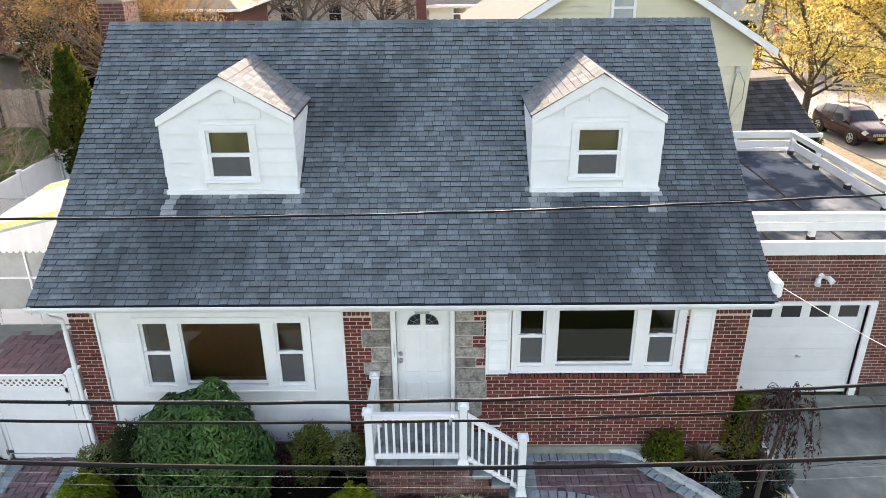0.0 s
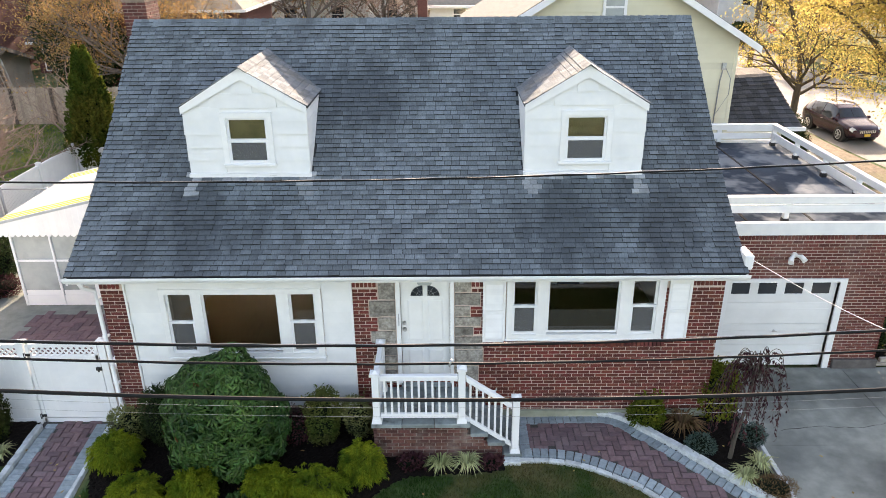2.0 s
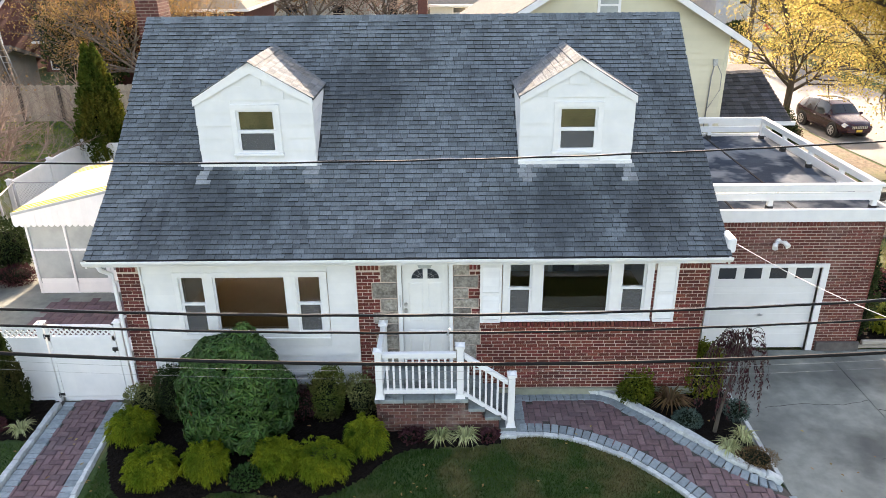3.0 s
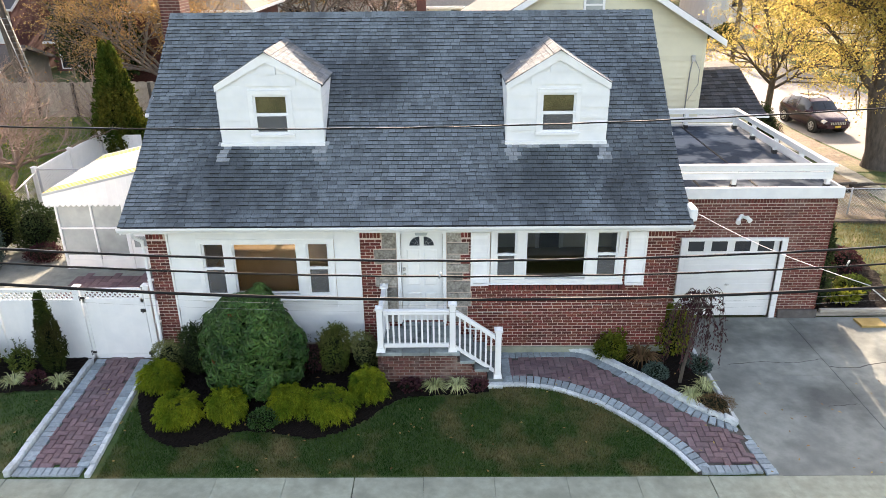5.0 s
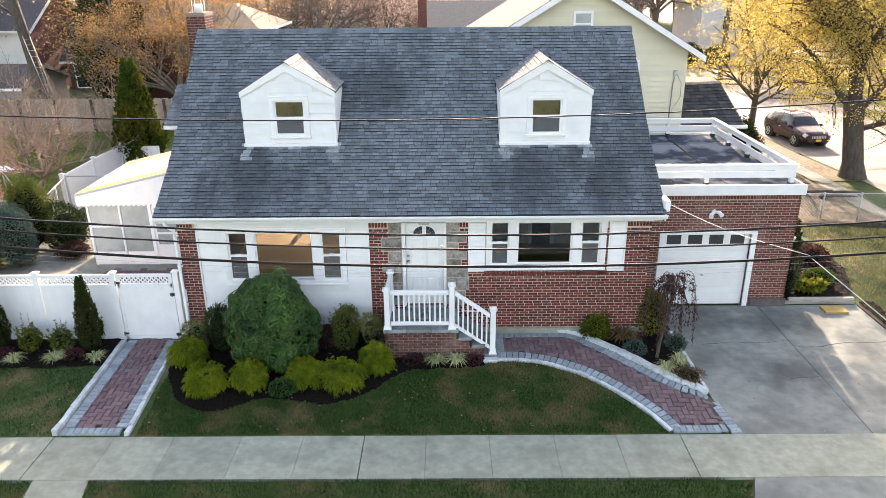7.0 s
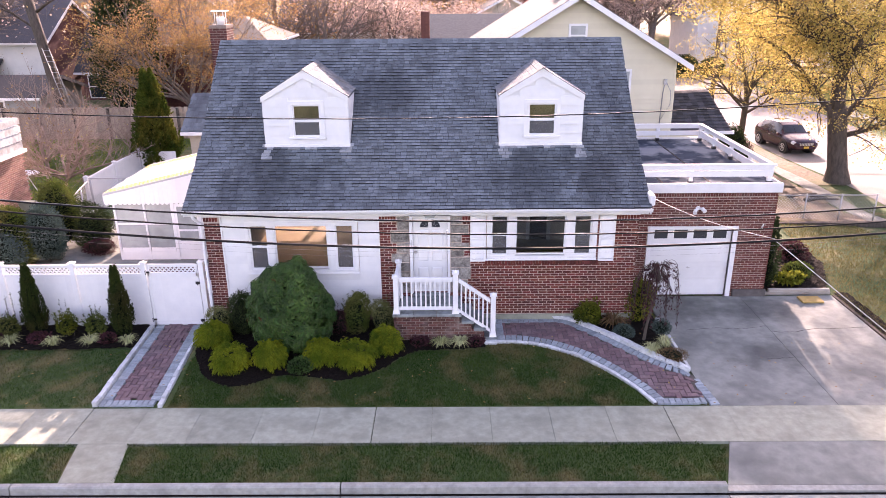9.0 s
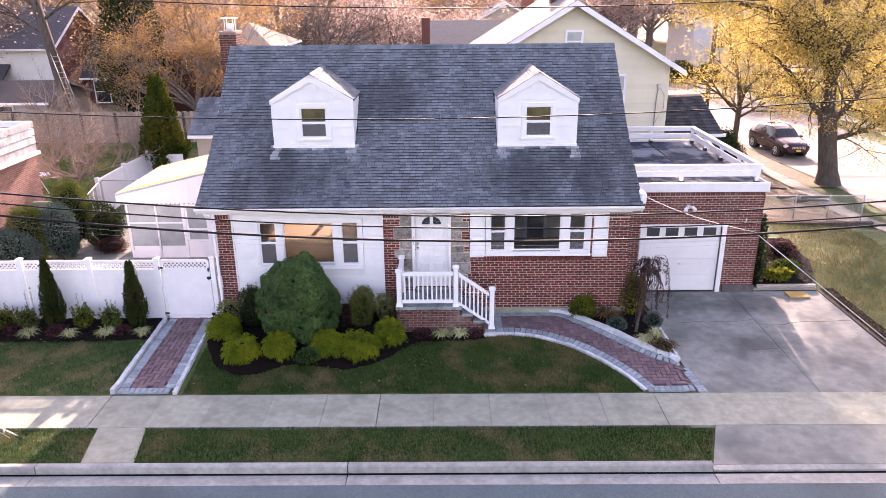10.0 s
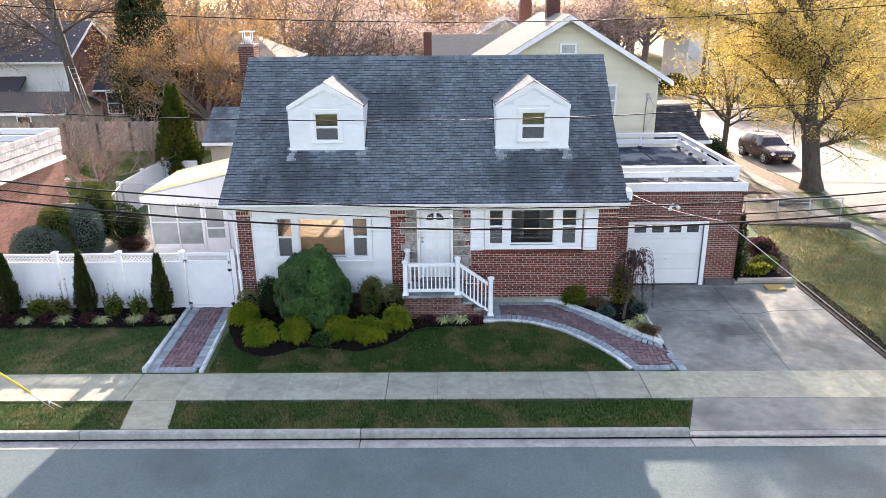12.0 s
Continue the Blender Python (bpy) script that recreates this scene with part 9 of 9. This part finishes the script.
stone_me = []
for k in range(4):
    rnd = random.Random(300 + k)
    bm = bmesh.new()
    vs = box(bm, -0.5, 0.5, -0.5, 0.5, -0.5, 0.5)
    bmesh.ops.subdivide_edges(bm, edges=bm.edges[:], cuts=2, use_grid_fill=True)
    for v_ in bm.verts:
        if v_.co.y < -0.3:
            v_.co.y += rnd.uniform(-0.18, 0.18)
            v_.co.x *= 0.97
            v_.co.z *= 0.96
    me = mesh_of(bm, "stone")
    me.materials.append(M["fieldstone"])
    stone_me.append(me)
for i, (z0, z1, w) in enumerate(STONES_L):
    piece("stone", stone_me[i % 4], front, (-0.89 - w / 2, 0.165, (z0 + z1) / 2), (w - 0.012, 0.07, z1 - z0 - 0.006))
for i, (z0, z1, w) in enumerate(STONES_R):
    piece("stone", stone_me[(i + 2) % 4], front, (0.16 + w / 2, 0.165, (z0 + z1) / 2), (w - 0.012, 0.07, z1 - z0 - 0.006))


def stone_edge(rows, z):
    for z0, z1, w in rows:
        if z0 - 0.01 <= z <= z1 + 0.02:
            return w
    return 0.30


def front_spans(z):
    out = [(XL, -5.66)]
    out.append((-1.64, -0.90 - stone_edge(STONES_L, z)))
    left = 0.17 + stone_edge(STONES_R, z)
    if z < 1.14:
        left, out = -1.2, [(XL, -5.66), (-1.64, -1.26)]
    if 2.02 < z < 3.25:
        out += [(left, 0.67), (4.31, XR)]
        out += [(3.865, 3.925)]
    elif 1.97 < z <= 2.02 + 0.02:
        out += [(left, 1.04), (3.92, XR)]
    else:
        out.append((left, XR))
    return out


lay_bricks(front, front_spans, 0.54, 3.12, 0.168, "brick", lambda x, z: 1.4 < x < 4.9 and 0.9 < z < 1.9, 401, "red brickwork")
soldier_row(front, XL, -5.66, 3.13, 3.25, 0.165, "brick")
soldier_row(front, -1.64, -1.20, 3.13, 3.25, 0.165, "brick")
soldier_row(front, 0.46, 0.66, 3.13, 3.25, 0.165, "brick")
soldier_row(front, 4.32, XR, 3.13, 3.25, 0.165, "brick")
soldier_row(front, 1.04, 3.92, 1.955, 2.045, 0.125, "brick", 0.15)
lay_bricks(side_r, lambda z: [(0.16, 0.80), (1.95, 2.26)] if 1.87 < z < 3.12 else [(0.16, 2.26)], 0.46, 3.4, XR - 0.031, "brick", lambda x, z: False, 402, "red brickwork", "y")
lay_bricks(side_l, lambda z: [(0.16, 5.98), (8.22, 8.5)] if 1.22 < z < 3.02 else [(0.16, 8.5)], 0.46, 3.4, XL + 0.031, "brick", lambda x, z: False, 403, "red brickwork", "y")


def garage_spans(z):
    return [(GX0, 5.77), (8.34, GX1)] if z < 2.22 else [(GX0, GX1)]


lay_bricks(gwall, garage_spans, 0.0, 3.06, GY + 0.035, "brick_gar", lambda x, z: z > 2.2, 404, "weathered dark red brickwork")
soldier_row(gwall, GX0, GX1, 3.07, 3.19, GY + 0.030, "brick_gar")
lay_bricks(gside, lambda z: [(GY, 8.6)], 0.0, 3.12, GX1 - 0.031, "brick_gar", lambda x, z: False, 405, "dark red brickwork", "y")
lay_bricks(chimney, lambda z: [(-6.95, -6.44)], 3.4, 7.5, 5.165, "chimbrick", lambda x, z: z > 6.2, 406, "dark red chimney brickwork")
lay_bricks(chimney, lambda z: [(5.15, 5.86)], 3.4, 7.5, -6.465, "chimbrick", lambda x, z: False, 407, "dark red chimney brickwork", "y")


def stoop_spans(z):
    return [(-1.26, 0.38 if z > 0.82 else (0.68 if z > 0.63 else 0.98))]


lay_bricks(core, stoop_spans, 0.16, 0.99, -0.96, "brick_dull", lambda x, z: True, 408, "weathered brickwork")
lay_bricks(core, lambda z: [(-1.0, 0.08)], 0.16, 0.99, -1.225, "brick_dull", lambda x, z: False, 409, "weathered brickwork", "y")

# roof shingles: courses from the eaves to the ridge
def along_profile(s):
    for (y0, z0), (y1, z1) in zip(PROFILE, PROFILE[1:]):
        d = math.hypot(y1 - y0, z1 - z0)
        if s <= d:
            return Vector((0, y0 + (y1 - y0) * s / d, z0 + (z1 - z0) * s / d)), Vector((0, -(z1 - z0) / d, (y1 - y0) / d))
        s -= d
    return Vector((0, *PROFILE[-1])), Vector((0, -0.66, 0.75))


rnd = random.Random(55)
total = sum(math.hypot(b[0] - a[0], b[1] - a[1]) for a, b in zip(PROFILE, PROFILE[1:]))
STEP = 0.106
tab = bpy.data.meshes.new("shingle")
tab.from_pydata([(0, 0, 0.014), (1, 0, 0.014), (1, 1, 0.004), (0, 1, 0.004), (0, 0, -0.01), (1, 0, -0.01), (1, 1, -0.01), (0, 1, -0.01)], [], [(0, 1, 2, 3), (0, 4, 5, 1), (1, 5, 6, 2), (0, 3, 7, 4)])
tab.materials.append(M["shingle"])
tab.materials.append(M["shingle_edge_shade"])
# front and side faces take the dark colour as painted tab shadow
for k in (1, 2, 3):
    tab.polygons[k].material_index = 1
v, f, made, s, row = [], [], 0, -0.02, 0
pv, pf = [], []
while s < total - 0.03:
    p0, n0 = along_profile(max(s, 0))
    p1, n1 = along_profile(min(s + STEP * 1.04, total))
    if s < 0:
        p0 = p0 + Vector((0, -0.02, -0.012))
    x = RX0 - 0.01 - rnd.uniform(0, 0.2)
    while x < RX1:
        w = rnd.choice((0.13, 0.15, 0.17, 0.19, 0.21))
        a, b = max(x, RX0 - 0.015), min(x + w - 0.007, RX1 + 0.015)
        x += w
        if b - a < 0.03:
            continue
        ym = (p0.y + p1.y) / 2
        if any(d0 + 0.02 < (a + b) / 2 < d1 - 0.02 and 1.58 < ym < 3.0 for d0, d1 in ((-4.66, -2.46), (1.45, 3.59))):
            continue
        lift = rnd.choice((0.018, 0.021, 0.024, 0.032))
        if made < 300 and 1 <= row < 9 and -4.2 < a < 4.4:
            made += 1
            up = (p1 - p0)
            ln = up.length
            m = Matrix.Identity(4)
            m.col[0] = Vector((b - a, 0, 0, 0))
            m.col[1] = Vector((0, up.y, up.z, 0))
            m.col[2] = Vector((0, n0.y, n0.z, 0)) * (lift / 0.014)
            m.col[3] = Vector((a, p0.y, p0.z, 1))
            ob = new("shingle", tab)
            ob.parent = roof
            ob.matrix_basis = m
        else:
            xm, worn = (a + b) / 2, False
            for d0, d1 in ((-4.70, -2.42), (1.41, 3.63)):
                if d0 < xm < d1 and 1.0 < ym < 1.55:
                    near_end = min(xm - d0, d1 - xm) < 0.28
                    worn = rnd.random() < (0.92 if near_end and ym > 1.12 else (0.45 if ym > 1.38 else 0.0))
            tv, tf = (pv, pf) if worn else (v, f)
            q = len(tv)
            t0, t1 = p0 + n0 * lift, p1 + n1 * 0.004
            b0, b1 = p0 - n0 * 0.01, p1 - n1 * 0.01
            tv += [(a, t0.y, t0.z), (b, t0.y, t0.z), (b, t1.y, t1.z), (a, t1.y, t1.z), (a, b0.y, b0.z), (b, b0.y, b0.z), (b, b1.y, b1.z), (a, b1.y, b1.z)]
            tf += [(q, q + 1, q + 2, q + 3), (q, q + 4, q + 5, q + 1), (q + 1, q + 5, q + 6, q + 2), (q, q + 3, q + 7, q + 4)]
    s, row = s + STEP, row + 1
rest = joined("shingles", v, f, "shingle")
rest.data.materials.append(M["shingle_edge_shade"])
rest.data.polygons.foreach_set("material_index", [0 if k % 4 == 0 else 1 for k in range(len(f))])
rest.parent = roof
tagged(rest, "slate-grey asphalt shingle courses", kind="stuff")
rest = joined("washed_shingles", pv, pf, "shingle_washed")
rest.parent = roof
tagged(rest, "shingles washed pale below the dormers", kind="stuff")
cap = bpy.data.meshes.new("ridge_cap")
cap.from_pydata([(0, -0.13, -0.105), (0, 0, 0.022), (0, 0.13, -0.105), (1, -0.13, -0.115), (1, 0, 0.010), (1, 0.13, -0.115), (0, -0.13, -0.125), (0, 0.13, -0.125)], [], [(0, 3, 4, 1), (1, 4, 5, 2), (0, 1, 2, 7, 6)])
cap.materials.append(M["shingle"])
x = RX0
while x < RX1:
    ob = new("ridge_cap", cap)
    ob.parent = roof
    ob.matrix_basis = Matrix.Translation((x, 4.35, 7.215)) @ Matrix.Diagonal((0.165, 1, 1, 1))
    x += 0.155
# pavers, borders and edging stones
def slab_mesh(name, material, ch=0.06):
    bm = bmesh.new()
    vs = [bm.verts.new((x, y, -0.5)) for x, y in ((-.5, -.5), (.5, -.5), (.5, .5), (-.5, .5))]
    md = [bm.verts.new((x, y, 0.25)) for x, y in ((-.5, -.5), (.5, -.5), (.5, .5), (-.5, .5))]
    k = 0.5 - ch
    tp = [bm.verts.new((x, y, 0.5)) for x, y in ((-k, -k), (k, -k), (k, k), (-k, k))]
    for a, b in ((vs, md), (md, tp)):
        for i in range(4):
            bm.faces.new((a[i], a[(i + 1) % 4], b[(i + 1) % 4], b[i]))
    bm.faces.new(tp)
    me = mesh_of(bm, name)
    me.materials.append(M[material])
    return me


red_me, grey_me = slab_mesh("paver", "paver_red"), slab_mesh("border_paver", "paver_grey")


def lay(me, name, parent, x, y, size, rz, lift=0.034, hgt=0.05):
    e = 0.1
    gxs = (land(x + e, y) - land(x - e, y)) / (2 * e)
    gys = (land(x, y + e) - land(x, y - e)) / (2 * e)
    n = Vector((-gxs, -gys, 1)).normalized()
    rot = Vector((0, 0, 1)).rotation_difference(n).to_matrix().to_4x4()
    ob = new(name, me)
    ob.parent = parent
    ob.matrix_basis = Matrix.Translation((x, y, land(x, y) + lift + rnd.uniform(-0.003, 0.003))) @ rot @ Matrix.Rotation(rz + rnd.uniform(-0.012, 0.012), 4, "Z") @ Matrix.Diagonal((size[0], size[1], hgt, 1))
    return ob


def resample(line, step):
    out, acc = [line[0]], 0.0
    for a, b in zip(line, line[1:]):
        d = math.hypot(b[0] - a[0], b[1] - a[1])
        while acc + d >= step:
            t = (step - acc) / d
            a = (a[0] + (b[0] - a[0]) * t, a[1] + (b[1] - a[1]) * t)
            d = math.hypot(b[0] - a[0], b[1] - a[1])
            out.append(a)
            acc = 0.0
        acc += d
    return out


def border(line, parent, side, off, depth, step, me, name, lift=0.034, hgt=0.05, gap=0.008, wide=1.0):
    """Blocks laid across a line, at a distance to one side of it."""
    pts = resample(line, step)
    for a, b in zip(pts, pts[1:]):
        dx, dy = b[0] - a[0], b[1] - a[1]
        ln = math.hypot(dx, dy)
        nx_, ny_ = -dy / ln * side, dx / ln * side
        lay(me, name, parent, (a[0] + b[0]) / 2 + nx_ * off, (a[1] + b[1]) / 2 + ny_ * off, ((ln - gap) * wide, depth - gap), math.atan2(dy, dx), lift, hgt)


stone_edge_me = []
for k in range(3):
    r2 = random.Random(500 + k)
    bm = bmesh.new()
    box(bm, -0.5, 0.5, -0.5, 0.5, -0.5, 0.5)
    bmesh.ops.bevel(bm, geom=bm.edges[:], offset=0.07, segments=1, affect="EDGES")
    for v_ in bm.verts:
        v_.co += Vector((r2.uniform(-.015, .015), r2.uniform(-.05, .05), r2.uniform(-.05, .05)))
    me = mesh_of(bm, "edging_stone")
    me.materials.append(M["granite"])
    stone_edge_me.append(me)


def edging(line, parent, side, off, step=0.26, depth=0.10, lift=0.05, hgt=0.13):
    pts = resample(line, step)
    for i, (a, b) in enumerate(zip(pts, pts[1:])):
        dx, dy = b[0] - a[0], b[1] - a[1]
        ln = math.hypot(dx, dy)
        lay(stone_edge_me[i % 3], "edging_stone", parent, (a[0] + b[0]) / 2 - dy / ln * side * off, (a[1] + b[1]) / 2 + dx / ln * side * off, (ln * rnd.uniform(0.98, 1.0), depth), math.atan2(dy, dx), lift + rnd.uniform(-0.008, 0.012), hgt)


def herringbone(parent, poly, unit, turn, lift=0.026):
    """Red pavers in herringbone within an outline."""
    xs, ys = [p[0] for p in poly], [p[1] for p in poly]
    cx, cy = (min(xs) + max(xs)) / 2, (min(ys) + max(ys)) / 2
    ca, sa = math.cos(turn), math.sin(turn)
    n = int(max(max(xs) - min(xs), max(ys) - min(ys)) / unit) + 6
    for i in range(-n, n):
        for j in range(-n, n):
            k = (i - j) % 4
            if k == 0:
                lx, ly, sz = (i + 1.0) * unit, (j + 0.5) * unit, (2 * unit, unit)
            elif k == 3:
                lx, ly, sz = (i + 0.5) * unit, (j + 1.0) * unit, (unit, 2 * unit)
            else:
                continue
            x, y = cx + lx * ca - ly * sa, cy + lx * sa + ly * ca
            if inside(x, y, poly):
                lay(red_me, "paver", parent, x, y, (sz[0] - 0.008, sz[1] - 0.008), turn, lift)


def offset_line(line, side, off):
    out = []
    for i, p in enumerate(line):
        a, b = line[max(i - 1, 0)], line[min(i + 1, len(line) - 1)]
        dx, dy = b[0] - a[0], b[1] - a[1]
        ln = math.hypot(dx, dy) or 1
        out.append((p[0] - dy / ln * side * off, p[1] + dx / ln * side * off))
    return out


inner_r, outer_r = offset_line(INNER, 1, 0.29), offset_line(OUTER, -1, 0.21)
WALK_IN = inner_r[:-6] + [(4.90, -3.17), (5.76, -3.17), (5.66, -2.40)] + [p for p in reversed(outer_r[:-3])]
herringbone(front_walk, WALK_IN, 0.128, 0.0)
edging(INNER, front_walk, 1, 0.03, 0.27, 0.085, 0.02, 0.10)
border(INNER, front_walk, 1, 0.20, 0.22, 0.135, grey_me, "border_paver")
border(OUTER, front_walk, -1, 0.12, 0.22, 0.135, grey_me, "border_paver")
border([(5.95, -2.34), (6.06, -3.42)], front_walk, -1, 0.12, 0.22, 0.135, grey_me, "border_paver")
border([(4.68, -3.44), (5.84, -3.44)], front_walk, 1, 0.11, 0.21, 0.135, grey_me, "border_paver")
border([(0.99, -1.1), (0.99, 0.1)], front_walk, -1, 0.40, 0.22, 0.135, grey_me, "border_paver")
edging(OUTER[14:], front_walk, 1, 0.05, 0.30, 0.14, 0.06, 0.17)
edging([(5.80, -2.0), (5.80, 0.75)], front_walk, 1, 0.02, 0.34, 0.11, 0.06, 0.17)
# side path
L0, L1, R0, R1 = (-7.72, -3.43), (-7.76, 0.24), (-6.28, -3.43), (-6.42, 0.24)
edging([L0, L1], side_walk, 1, 0.0, 0.27, 0.11, 0.06, 0.14)
edging([R0, R1], side_walk, 1, 0.0, 0.27, 0.10, 0.03, 0.11)
border([(-7.65, -3.20), (-7.69, 0.24)], side_walk, -1, 0.115, 0.23, 0.135, grey_me, "border_paver")
border([(-6.35, -3.20), (-6.49, 0.24)], side_walk, 1, 0.115, 0.23, 0.135, grey_me, "border_paver")
border([(-7.64, -3.43), (-6.36, -3.43)], side_walk, 1, 0.11, 0.21, 0.135, grey_me, "border_paver")
herringbone(side_walk, [(-7.46, -3.19), (-6.54, -3.19), (-6.68, 0.26), (-7.50, 0.26)], 0.126, 0.0)
# paved side yard behind the gate
def flat_pavers(parent, x0, x1, y0, y1, unit, z):
    nx_, ny_ = int((x1 - x0) / unit) + 2, int((y1 - y0) / unit) + 2
    for i in range(nx_):
        for j in range(ny_):
            k = (i - j) % 4
            if k == 0:
                cx, cy, sz = x0 + (i + 1.0) * unit, y0 + (j + 0.5) * unit, (2 * unit, unit)
            elif k == 3:
                cx, cy, sz = x0 + (i + 0.5) * unit, y0 + (j + 1.0) * unit, (unit, 2 * unit)
            else:
                continue
            if cx < x1 and cy < y1:
                ob = new("paver", red_me)
                ob.parent = parent
                ob.matrix_basis = Matrix.Translation((cx, cy, z + rnd.uniform(-0.002, 0.002))) @ Matrix.Diagonal((sz[0] - 0.008, sz[1] - 0.008, 0.04, 1))


flat_pavers(patio, -10.2, -6.25, 0.75, 4.6, 0.20, 0.198)
